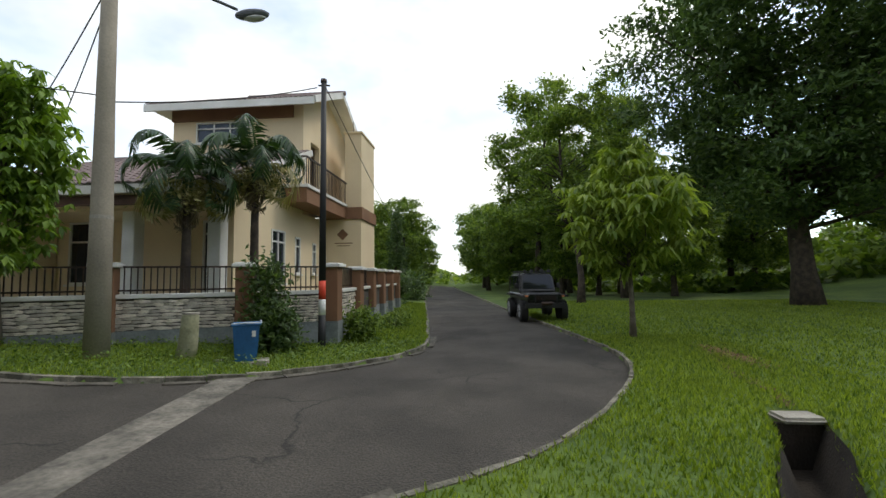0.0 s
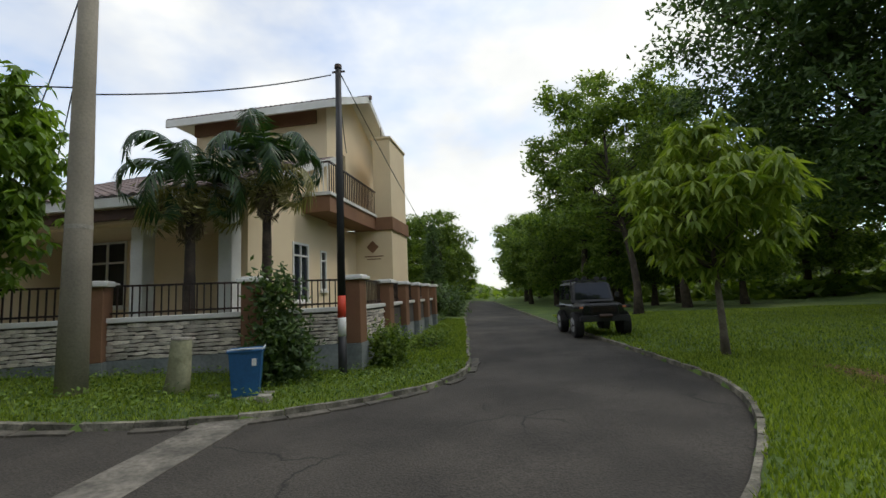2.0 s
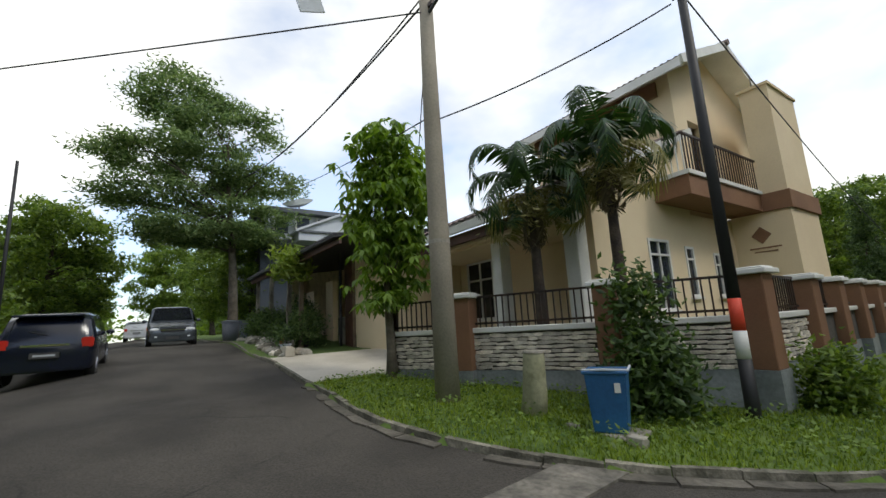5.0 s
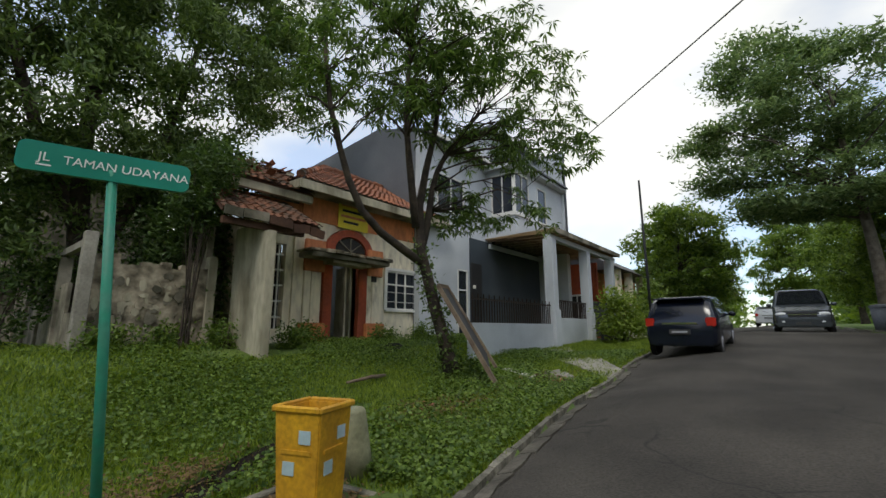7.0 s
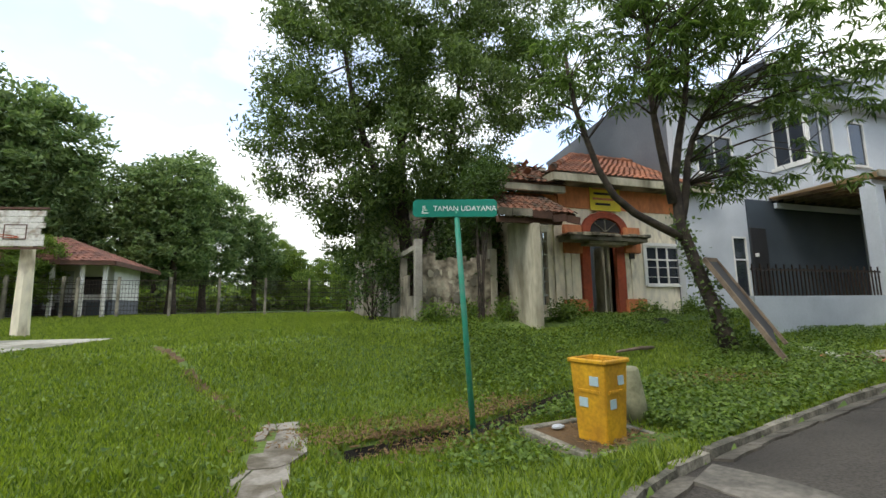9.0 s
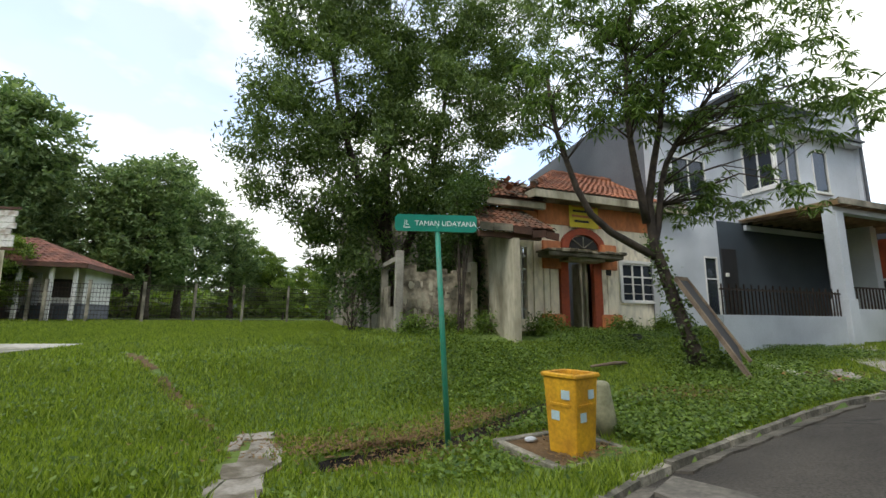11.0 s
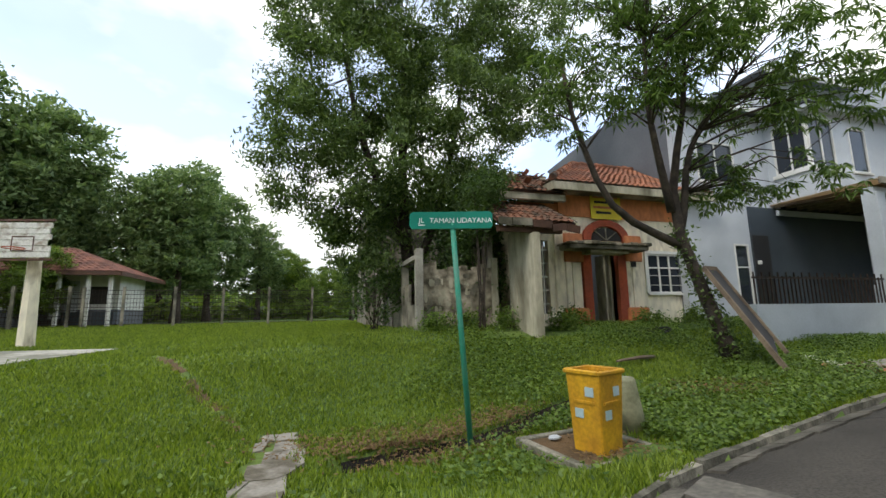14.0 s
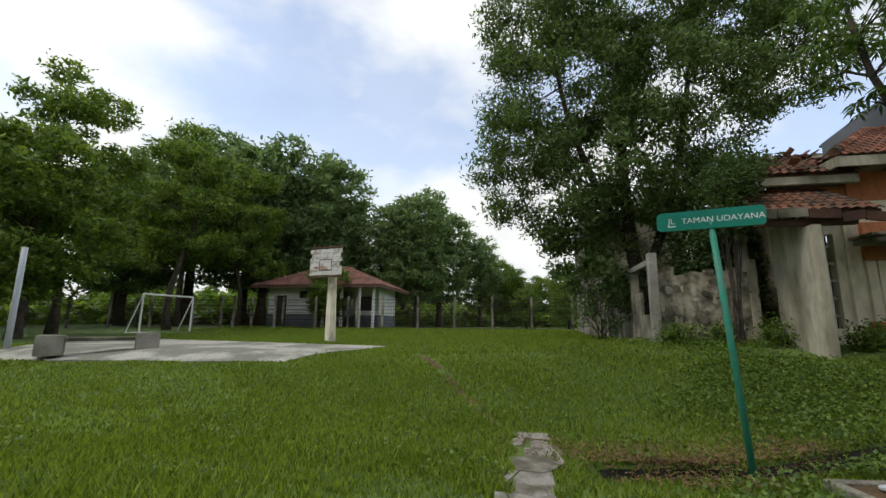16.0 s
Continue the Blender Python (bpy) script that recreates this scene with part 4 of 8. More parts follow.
slab_between(house, [(RX0, 19.85, 7.85), (RX0, 13.95, 7.85), (RX0 + 2.2, 16.85, 9.25), (RX0 + 2.2, 16.95, 9.25)], 0.09, M_WHITE, "roof_deck")
tiled_slope(house, (RX0, 13.9, 7.86), (RX1, 13.9, 7.86), (RX1, 16.9, 9.29), (RX0 + 2.2, 16.9, 9.29), 34, 12, M_ROOFGREY)
part("eave_board", Shape().box(RX0, 13.86, 7.62, RX1, 13.93, 7.87), M_WHITE, house, "white eave board", world_space=True)
part("rake_board", Shape().bar((RX1 + 0.03, 13.9, 7.8), (RX1 + 0.03, 16.9, 9.22), 0.06, 0.24).bar((RX1 + 0.03, 19.9, 7.8), (RX1 + 0.03, 16.9, 9.22), 0.06, 0.24), M_WHITE, house, "white rake board", world_space=True)
ridge = Shape()
for i in range(20):
    x = RX0 + 2.2 + (RX1 - RX0 - 2.2) * i / 20
    ridge.tube([(x, 16.9, 9.31), (x + 0.34, 16.9, 9.30)], [0.11, 0.095], 8)
part("ridge_tile", ridge, M_ROOFGREY, house, world_space=True)
# balcony and stair tower
part("balcony_slab", Shape().box(HX + 0.002, 12.95, 4.02, -5.45, 17.0, 4.5), M_BROWN, house, "brown painted balcony", bevel=0.01, world_space=True)
part("balcony_kerb", Shape().box(HX + 0.003, 12.9, 4.5, -5.4, 17.0, 4.6), M_WHITE, house, world_space=True)
rails = Shape()
rails.bar((-5.47, 12.97, 5.5), (-5.47, 17.0, 5.5), 0.05, 0.05).bar((HX, 12.97, 5.5), (-5.47, 12.97, 5.5), 0.05, 0.05)
part("balcony_rail", rails, M_IRON, house, world_space=True)
for i in range(27):
    y = 12.97 + i * 0.15
    part("baluster", Shape().bar((-5.47, y, 4.6), (-5.47, y, 5.5), 0.025, 0.025), M_IRON, house, world_space=True)
for i in range(6):
    x = HX + 0.08 + i * 0.14
    part("baluster", Shape().bar((x, 12.97, 4.6), (x, 12.97, 5.5), 0.025, 0.025), M_WHITE, house, world_space=True)
t = Shape()
t.box(HX + 0.001, 17.0, 0.2, -4.85, 19.2, 4.0).box(-5.55, 17.05, 4.5, -4.85, 19.15, 7.62)
part("stair_tower", t, M_CREAM, house, "cream square stair tower", world_space=True)
part("tower_band", Shape().box(HX + 0.002, 16.93, 4.0, -4.78, 19.27, 4.5), M_BROWN, house, "brown band", bevel=0.01, world_space=True)
part("tower_coping", Shape().box(-5.6, 17.0, 7.62, -4.8, 19.2, 7.7), M_CREAM, house, world_space=True)
part("antenna", Shape().tube([(-5.3, 17.4, 7.7), (-5.3, 17.4, 8.25)], 0.015, 6), M_IRON, house, world_space=True)
dm = Matrix.Translation((-5.62, 16.985, 3.38)) @ Matrix.Rotation(radians(45), 4, "Y")
part("diamond_plaque", Shape().box(-0.17, -0.01, -0.17, 0.17, 0.01, 0.17, dm), M_BROWN, house, "brown diamond plaque with gold lines", world_space=True)
part("plaque_writing", Shape().box(-5.95, 16.985, 3.0, -5.2, 16.997, 3.04).box(-5.85, 16.985, 2.9, -5.3, 16.997, 2.93), M_BROWN, house, world_space=True)

# ---- the corner house's boundary ----
FENCE = [(-8.6, 6.95), (-7.15, 7.62), (-4.95, 8.62), (-3.43, 9.7)]
SIDE = [(-3.43, 9.7), (-3.55, 12.0), (-3.68, 14.0), (-3.8, 16.0), (-3.9, 18.0), (-4.0, 20.0)]
CAP_Z = 1.33
rngf = random.Random(11)
stone_meshes = []
for i in range(14):
    r = random.Random(100 + i)
    ln, ht = r.uniform(0.16, 0.34), r.uniform(0.045, 0.075)
    s = Shape()
    n = 5
    prof = []
    for j in range(n + 1):
        u = j / n
        prof.append((u, ht * (0.5 + 0.5 * math.sin(math.pi * (0.12 + 0.76 * u))) * r.uniform(0.85, 1.1), 0.014 + 0.028 * math.sin(math.pi * u) * r.uniform(0.7, 1.2)))
    for u, hh, dd in prof:
        x = (u - 0.5) * ln
        s.v += [(x, 0.0, -hh / 2), (x, -dd, -hh / 2 + 0.006), (x, -dd * 1.1, hh / 2 - 0.008), (x, 0.0, hh / 2)]
    for j in range(n):
        q = j * 4
        s.f += [(q, q + 4, q + 5, q + 1), (q + 1, q + 5, q + 6, q + 2), (q + 2, q + 6, q + 7, q + 3)]
    s.f += [(0, 1, 2, 3), (n * 4 + 3, n * 4 + 2, n * 4 + 1, n * 4)]
    stone_meshes.append((to_mesh("stone", s, M_STONE), ln))


def fence_run(p0, p1, label, stones=True, rail=True, base=0.05):
    """A length of fence wall: render plinth, band of ledge stones, white coping and iron railing."""
    p0, p1 = Vector((*p0, 0)), Vector((*p1, 0))
    length = (p1 - p0).length
    ang = math.degrees(math.atan2((p1 - p0).y, (p1 - p0).x))
    t = thing("fence_wall", (p0.x, p0.y, 0), label, "wall", "fence of the corner house", ang, "structure")
    part("plinth", Shape().box(0, 0, base - 0.3, length, 0.16, 0.62), M_PLINTH, t, "stained grey render")
    part("backing", Shape().box(0, 0.02, 0.62, length, 0.16, CAP_Z - 0.09), M_MORTAR, t)
    part("coping", Shape().box(-0.03, -0.05, CAP_Z - 0.09, length + 0.03, 0.21, CAP_Z), M_WHITE, t, "white painted coping", bevel=0.012)
    if stones:
        z, row = 0.655, 0
        while z < CAP_Z - 0.11:
            x = rngf.uniform(-0.05, 0.1)
            while x < length - 0.05:
                me, ln = rngf.choice(stone_meshes)
                if x + ln < length + 0.05:
                    o = new("stone", me)
                    o.parent = t
                    o.location = (x + ln / 2, 0.02, z + rngf.uniform(-0.008, 0.008))
                    o.rotation_euler = (0, rngf.uniform(-0.06, 0.06), 0)
                x += ln * 0.97
            z += 0.066
            row += 1
    if rail:
        f = thing("railing", (p0.x, p0.y, 0), "dark iron railing with upright bars", "railing", "fence of the corner house", ang)
        for z in (CAP_Z + 0.07, CAP_Z + 0.53):
            part("rail", Shape().bar((0, 0.08, z), (length, 0.08, z), 0.035, 0.035), M_IRON, f)
        n = int(length / 0.115)
        for i in range(n + 1):
            x = 0.04 + i * (length - 0.08) / n
            part("bar", Shape().bar((x, 0.08, CAP_Z - 0.01), (x, 0.08, CAP_Z + 0.55), 0.02, 0.02), M_IRON, f)
    return t


def pillar(x, y, ang, top=1.95, w=0.34):
    t = thing("fence_pillar", (x, y, 0), "brown painted fence pillar with a white cap", "pillar", "pillars of the fence", ang)
    part("footing", Shape().box(-w / 2 - 0.015, -w / 2 - 0.015, -0.1, w / 2 + 0.015, w / 2 + 0.015, 0.62), M_PLINTH, t, "stained grey render")
    part("shaft", Shape().box(-w / 2, -w / 2, 0.62, w / 2, w / 2, top - 0.1), M_BROWN, t, bevel=0.012)
    part("cap", Shape().box(-w / 2 - 0.07, -w / 2 - 0.07, top - 0.1, w / 2 + 0.07, w / 2 + 0.07, top - 0.03).box(-w / 2 - 0.02, -w / 2 - 0.02, top - 0.03, w / 2 + 0.02, w / 2 + 0.02, top), M_WHITE, t, "white plaster cap", bevel=0.01)


for a, b in zip(FENCE, FENCE[1:]):
    fence_run(a, b, "low fence wall faced with pale ledge stones, white coping")
for i, (a, b) in enumerate(zip(SIDE, SIDE[1:])):
    fence_run(a, b, "low fence wall along the side road, white coping", stones=i < 1, base=-0.1)
for x, y in FENCE[1:]:
    pillar(x, y, 26 if y < 9 else 0)
for x, y in SIDE[1:]:
    pillar(x, y, 0, 1.92)

# ---- things on the corner verge ----
gp = ground_at(-6.31, 6.6)
lamp = thing("street_lamp", (-6.31, 6.6, gp), "tall tapered concrete utility pole carrying a street lamp", "street lamp")
part("pole", Shape().tube([(0, 0, -0.2), (0, 0, 2.3), (-0.02, 0, 4.4), (-0.03, 0.01, 6.9)], [0.185, 0.16, 0.135, 0.11], 16), M_POLE, lamp, smooth=True)
part("collar", Shape().tube([(0, 0, 2.28), (0, 0, 2.34)], [0.164, 0.163], 16), M_CONCRETE, lamp)
part("arm", Shape().tube([(-0.02, 0, 6.2), (0.6, -0.02, 6.33), (1.7, -0.05, 6.05), (2.35, -0.08, 5.72)], [0.03, 0.028, 0.026, 0.024], 8), M_DARKGREY, lamp, smooth=True)
part("lamp_head", Shape().ellipsoid((2.62, -0.09, 5.6), (0.30, 0.11, 0.085), 12, 8), M_DARKGREY, lamp, "grey cobra lamp head", smooth=True)
part("lamp_glass", Shape().ellipsoid((2.66, -0.09, 5.55), (0.2, 0.085, 0.065), 10, 6), M_LAMPCLEAR, lamp, smooth=True)
part("sign_plate", Shape().box(0.08, -0.16, 5.75, 0.10, 0.2, 6.15, Matrix.Rotation(0.35, 4, "X")), M_GREYWALL, lamp, "small grey plate strapped on the pole")
part("bracket", Shape().box(-0.18, -0.03, 6.3, 0.2, 0.03, 6.38), M_IRON, lamp)

bp = thing("telephone_pole", (-3.45, 9.08, ground_at(-3.45, 9.08)), "thin black iron pole with red and white bands, leaning", "pole")
def along(z):
    return (-0.006 * z, 0.02 * z, z)
for a, b, m_, nm in ((-0.2, 0.68, M_BLACK, "black_band"), (0.68, 1.02, M_WHITE, "white_band"), (1.02, 1.42, M_RED, "red_band"), (1.42, 5.95, M_BLACK, "upper_pole")):
    part(nm, Shape().tube([along(a), along((a + b) / 2), along(b)], [0.082 - 0.004 * a, 0.082 - 0.002 * (a + b), 0.082 - 0.004 * b], 12), m_, bp, smooth=True)
part("pole_cap", Shape().tube([along(5.93), along(6.0)], [0.075, 0.07], 10), M_IRON, bp)
part("hook", Shape().bar((-0.16, 0.11, 5.86), (0.1, 0.13, 5.86), 0.03, 0.03), M_IRON, bp)

post = thing("concrete_bollard", (-5.08, 7.1, ground_at(-5.08, 7.1) - 0.03), "short leaning concrete bollard, greenish with algae", "bollard")
part("bollard_body", Shape().tube([(-0.05, -0.02, -0.1), (0, 0, 0.25), (0.035, 0, 0.74), (0.037, 0, 0.78)], [0.17, 0.155, 0.135, 0.125], 18), M_ALGAE, post, smooth=True)
part("bollard_cap", Shape().tube([(0.037, 0, 0.775), (0.038, 0, 0.80)], [0.138, 0.132], 18), M_CONCRETE, post)


def bin_body(w0, w1, d0, d1, h, wall=0.02):
    """An open bin, wider at the top, with real thickness."""
    s = Shape()
    def ring(w, d, z):
        return [(-w / 2, -d / 2, z), (w / 2, -d / 2, z), (w / 2, d / 2, z), (-w / 2, d / 2, z)]
    rings = [ring(w0, d0, 0), ring(w1, d1, h), ring(w1 - 2 * wall, d1 - 2 * wall, h), ring(w0 - 2 * wall, d0 - 2 * wall, 0.03)]
    s.v = [p for r in rings for p in r]
    s.f = [(3, 2, 1, 0), (12, 13, 14, 15)]
    for k in range(3):
        for j in range(4):
            q = (j + 1) % 4
            s.f.append((k * 4 + j, k * 4 + q, k * 4 + 4 + q, k * 4 + 4 + j))
    return s


def rim(w, d, z0, z1, t):
    s = Shape()
    s.box(-w / 2 - t, -d / 2 - t, z0, w / 2 + t, -d / 2 + 0.01, z1).box(-w / 2 - t, d / 2 - 0.01, z0, w / 2 + t, d / 2 + t, z1)
    s.box(-w / 2 - t, -d / 2 + 0.01, z0, -w / 2 + 0.01, d / 2 - 0.01, z1).box(w / 2 - 0.01, -d / 2 + 0.01, z0, w / 2 + t, d / 2 - 0.01, z1)
    return s


bz = ground_at(-4.12, 7.25)
slab = thing("concrete_slab", (-4.12, 7.3, bz - 0.06), "broken concrete base under the blue bin", "slab")
part("base_slab", Shape().box(-0.28, -0.22, 0, 0.3, 0.24, 0.075), M_CONCRETE, slab, bevel=0.015)
part("edge_piece", Shape().box(-0.46, -0.3, 0, -0.3, -0.18, 0.12), M_CONCRETE, slab, bevel=0.01)
part("edge_piece", Shape().box(0.31, -0.28, 0, 0.5, -0.16, 0.12), M_CONCRETE, slab, bevel=0.01)
bb = thing("waste_bin", (-4.12, 7.27, bz + 0.02), "blue plastic waste bin, scuffed, with a folded rim", "waste bin", turn=28)
part("bin_body", bin_body(0.34, 0.43, 0.33, 0.40, 0.63), M_BLUEBIN, bb, bevel=0.075)
part("rim", rim(0.43, 0.40, 0.605, 0.645, 0.022), M_BLUEBIN, bb, bevel=0.012)
part("scuff", Shape().box(0.09, -0.207, 0.42, 0.15, -0.197, 0.52), M_WHITE, bb, "pale scuffed sticker")
part("liner", Shape().tube([(-0.23, -0.19, 0.65), (0.0, -0.22, 0.66), (0.24, -0.19, 0.65), (0.23, 0.19, 0.655)], 0.014, 6), M_GREYWALL, bb, "grey bin liner edge")

# cables
def cable(a, b, sag, r=0.012, label="thin black overhead cable strung between poles"):
    a, b = Vector(a), Vector(b)
    pts = [a.lerp(b, i / 16) - Vector((0, 0, sag * 4 * (i / 16) * (1 - i / 16))) for i in range(17)]
    solo("cable", Shape().tube(pts, r, 5), M_CABLE, label, "cable", "overhead cables", smooth=True)


POLE_TOP = Vector((-6.33, 6.6, gp + 6.5))
BP_TOP = Vector((-3.5, 9.22, 6.05))
cable(POLE_TOP + Vector((0, 0, -2.2)), BP_TOP + Vector((-0.15, 0, -0.1)), 0.12)
cable(POLE_TOP + Vector((0, 0, -2.1)), (-24.0, 8.5, 9.0), 0.15)
cable(BP_TOP, (-4.6, 27.0, 3.6), 0.25)
cable(BP_TOP + Vector((0, 0, -0.1)), (-5.6, 14.6, 6.3), 0.2)
cable(POLE_TOP, (-24.0, 6.4, 9.4), 0.5, 0.02)
cable(POLE_TOP + Vector((0.03, 0, 0.15)), (-24.0, 6.5, 9.6), 0.65, 0.016)
cable(POLE_TOP + Vector((-0.1, 0.1, 0)), (-13.4, 10.2, 4.2), 0.3)
cable(POLE_TOP + Vector((-0.1, 0.2, 0.1)), (-12.4, 10.6, 4.2), 0.35)
cable((-22.0, -12.14, 6.69), POLE_TOP + Vector((0, -0.1, -0.25)), 0.1, 0.014)

# ---- vehicles ----
def loft(sections):
    """A body through cross sections: each a list of (y, z) at its x, all of one length, open along the bottom."""
    s = Shape()
    n = len(sections[0][1])
    for x, prof in sections:
        s.v += [(x, y, z) for y, z in prof]
    for i in range(len(sections) - 1):
        for j in range(n):
            q = (j + 1) % n
            s.f.append((i * n + j, i * n + q, (i + 1) * n + q, (i + 1) * n + j))
    s.f.append(tuple(range(n - 1, -1, -1)))
    s.f.append(tuple((len(sections) - 1) * n + j for j in range(n)))
    return s


def shell(x, half, z0, belt, roof, tumble, round_=0.06):
    """A half-rounded cross section of a car body."""
    if roof <= belt + 0.02:
        p = [(half - 0.06, z0), (half, z0 + 0.12), (half, belt - 0.1), (half - 0.07, belt), (half * 0.5, belt + 0.012)]
    else:
        p = [(half - 0.06, z0), (half, z0 + 0.12), (half, belt), (half - tumble * 0.85, roof - 0.08), (half - tumble - 0.16, roof)]
    return (x, p + [(-y, z) for y, z in reversed(p)])


def wheel(parent, x, y, r, w, rim_mat=None):
    sgn = 1 if y > 0 else -1
    tyre = part("tyre", Shape().tube([(x, y - w / 2, r), (x, y - w / 2 + 0.03, r), (x, y + w / 2 - 0.03, r), (x, y + w / 2, r)], [r * 0.9, r, r, r * 0.9], 22), M_RUBBER, parent, smooth=False)
    s = Shape().tube([(x, y + sgn * (w / 2 - 0.02), r), (x, y + sgn * (w / 2 + 0.008), r)], [r * 0.62, r * 0.58], 18)
    part("rim", s, rim_mat or M_RIM, tyre)
    hub = Shape()
    for i in range(5):
        a = 2 * math.pi * i / 5
        hub.bar((x, y + sgn * (w / 2 + 0.012), r), (x + math.cos(a) * r * 0.55, y + sgn * (w / 2 + 0.012), r + math.sin(a) * r * 0.55), 0.05, 0.02, (0, 1, 0))
    part("spoke", hub, M_CHROME, tyre)


def pane(name, pts, parent, material=None, off=0.006):
    pts = [Vector(p) for p in pts]
    n = (pts[1] - pts[0]).cross(pts[2] - pts[0]).normalized() * off
    k = len(pts)
    s = Shape().add([tuple(p + n) for p in pts] + [tuple(p - n) for p in pts], [tuple(range(k)), tuple(range(2 * k - 1, k - 1, -1))] + [(i, (i + 1) % k, (i + 1) % k + k, i + k) for i in range(k)])
    return part(name, s, material or M_CARGLASS, parent)


def hatchback(at, turn, pitch, paint, label, name="car", suv=False):
    """A five-door car, its nose towards +x, about 3.9 m long."""
    t = thing(name, at, label, "car", turn=turn)
    t.matrix_world = pose(*at, 0, -pitch, turn)
    bpy.context.view_layer.update()
    L, H, W = (4.3, 1.7, 0.89) if suv else (3.9, 1.55, 0.83)
    belt = 1.02 if suv else 0.93
    secs = [shell(-L / 2, W - 0.1, 0.34, belt - 0.12, 0, 0.1), shell(-L / 2 + 0.06, W - 0.03, 0.30, belt, belt + 0.12, 0.1), shell(-L / 2 + 0.28, W, 0.25, belt, H - 0.12, 0.17), shell(-L / 2 + 0.6, W, 0.22, belt, H - 0.02, 0.16),
            shell(-0.2, W, 0.22, belt, H, 0.16), shell(L * 0.08, W, 0.22, belt, H - 0.04, 0.16), shell(L * 0.23, W, 0.22, belt, belt + 0.1, 0.12), shell(L * 0.25, W, 0.22, belt, 0, 0.1),
            shell(L * 0.42, W - 0.04, 0.24, belt - 0.13, 0, 0.1), shell(L / 2 - 0.03, W - 0.12, 0.3, belt - 0.28, 0, 0.1), shell(L / 2, W - 0.2, 0.34, belt - 0.36, 0, 0.1)]
    body = part("body", loft(secs), paint, t, bevel=0.012, smooth=True)
    def side_y(z, k=0.16):
        return W - (z - belt) / (H - 0.08 - belt) * k * 0.85 + 0.004
    for sg in (1, -1):
        for x0, x1, x2, x3 in ((-L / 2 + 0.5, -L / 2 + 0.55, -0.35, -0.35), (-0.27, -0.27, L * 0.08, L * 0.2), ):
            zt, zb = H - 0.16, belt + 0.04
            pane("side_window", [(x0, sg * side_y(zb), zb), (x3, sg * side_y(zb), zb), (x2, sg * side_y(zt), zt), (x1, sg * side_y(zt), zt)], body)
        part("mirror", Shape().ellipsoid((L * 0.17, sg * (W + 0.1), belt + 0.07), (0.06, 0.1, 0.075), 8, 6), paint, body, smooth=True)
        part("tail_lamp", Shape().box(-L / 2 - 0.005, sg * (W - 0.24) if sg > 0 else -W + 0.02, belt - 0.16, -L / 2 + 0.16, sg * (W - 0.02) if sg > 0 else -W + 0.24, belt + 0.06), M_LAMPRED, body, "red tail lamp", bevel=0.02)
        part("headlamp", Shape().ellipsoid((L / 2 - 0.14, sg * (W - 0.27), belt - 0.27), (0.14, 0.19, 0.075), 10, 6), M_LAMPCLEAR, body, "clear headlamp", smooth=True)
        part("fog_lamp", Shape().tube([(L / 2 - 0.05, sg * (W - 0.32), 0.46), (L / 2 + 0.006, sg * (W - 0.32), 0.46)], 0.05, 10), M_LAMPCLEAR, body)
        for x in (-L * 0.33, L * 0.32):
            part("wheel_arch", Shape().tube([(x, sg * (W - 0.12), 0.33), (x, sg * (W + 0.004), 0.33)], 0.37, 18), M_RUBBER, body)
            wheel(t, x, sg * (W - 0.10), 0.31 if not suv else 0.34, 0.2)
    pane("rear_window", [(-L / 2 + 0.085, -W + 0.2, belt + 0.1), (-L / 2 + 0.085, W - 0.2, belt + 0.1), (-L / 2 + 0.285, W - 0.26, H - 0.16), (-L / 2 + 0.285, -W + 0.26, H - 0.16)], body, off=0.012)
    pane("windscreen", [(L * 0.235, W - 0.15, belt + 0.1), (L * 0.235, -W + 0.15, belt + 0.1), (L * 0.09, -W + 0.26, H - 0.08), (L * 0.09, W - 0.26, H - 0.08)], body, off=0.014)
    part("spoiler", Shape().box(-L / 2 + 0.12, -W + 0.22, H - 0.09, -L / 2 + 0.42, W - 0.22, H - 0.04), paint, body, bevel=0.015)
    part("rear_bumper", Shape().box(-L / 2 - 0.06, -W + 0.08, 0.28, -L / 2 + 0.2, W - 0.08, 0.56), paint, body, bevel=0.04)
    part("number_plate", Shape().box(-L / 2 - 0.07, -0.24, 0.58, -L / 2 + 0.02, 0.24, 0.70), M_PLATE, body, "dark number plate")
    part("plate_writing", Shape().box(-L / 2 - 0.075, -0.18, 0.62, -L / 2 - 0.068, 0.18, 0.66), M_GREYWALL, body)
    part("tailgate_trim", Shape().box(-L / 2 - 0.015, -0.4, belt - 0.1, -L / 2 + 0.03, 0.4, belt - 0.06), M_CHROME, body)
    part("front_bumper", Shape().box(L / 2 - 0.25, -W + 0.1, 0.26, L / 2 + 0.03, W - 0.1, 0.5), paint, body, bevel=0.05)
    part("grille", Shape().box(L / 2 - 0.06, -0.42, belt - 0.38, L / 2 + 0.012, 0.42, belt - 0.2), M_BLACK, body, bevel=0.01)
    part("grille_bar", Shape().box(L / 2, -0.42, belt - 0.3, L / 2 + 0.024, 0.42, belt - 0.27), M_CHROME, body, "chrome bar")
    part("front_plate", Shape().box(L / 2 + 0.02, -0.22, 0.36, L / 2 + 0.045, 0.22, 0.47), M_PLATE, body)
    part("wiper", Shape().bar((-L / 2 + 0.06, 0, belt + 0.13), (-L / 2 + 0.11, 0.3, belt + 0.22), 0.015, 0.02), M_BLACK, body)
    return t


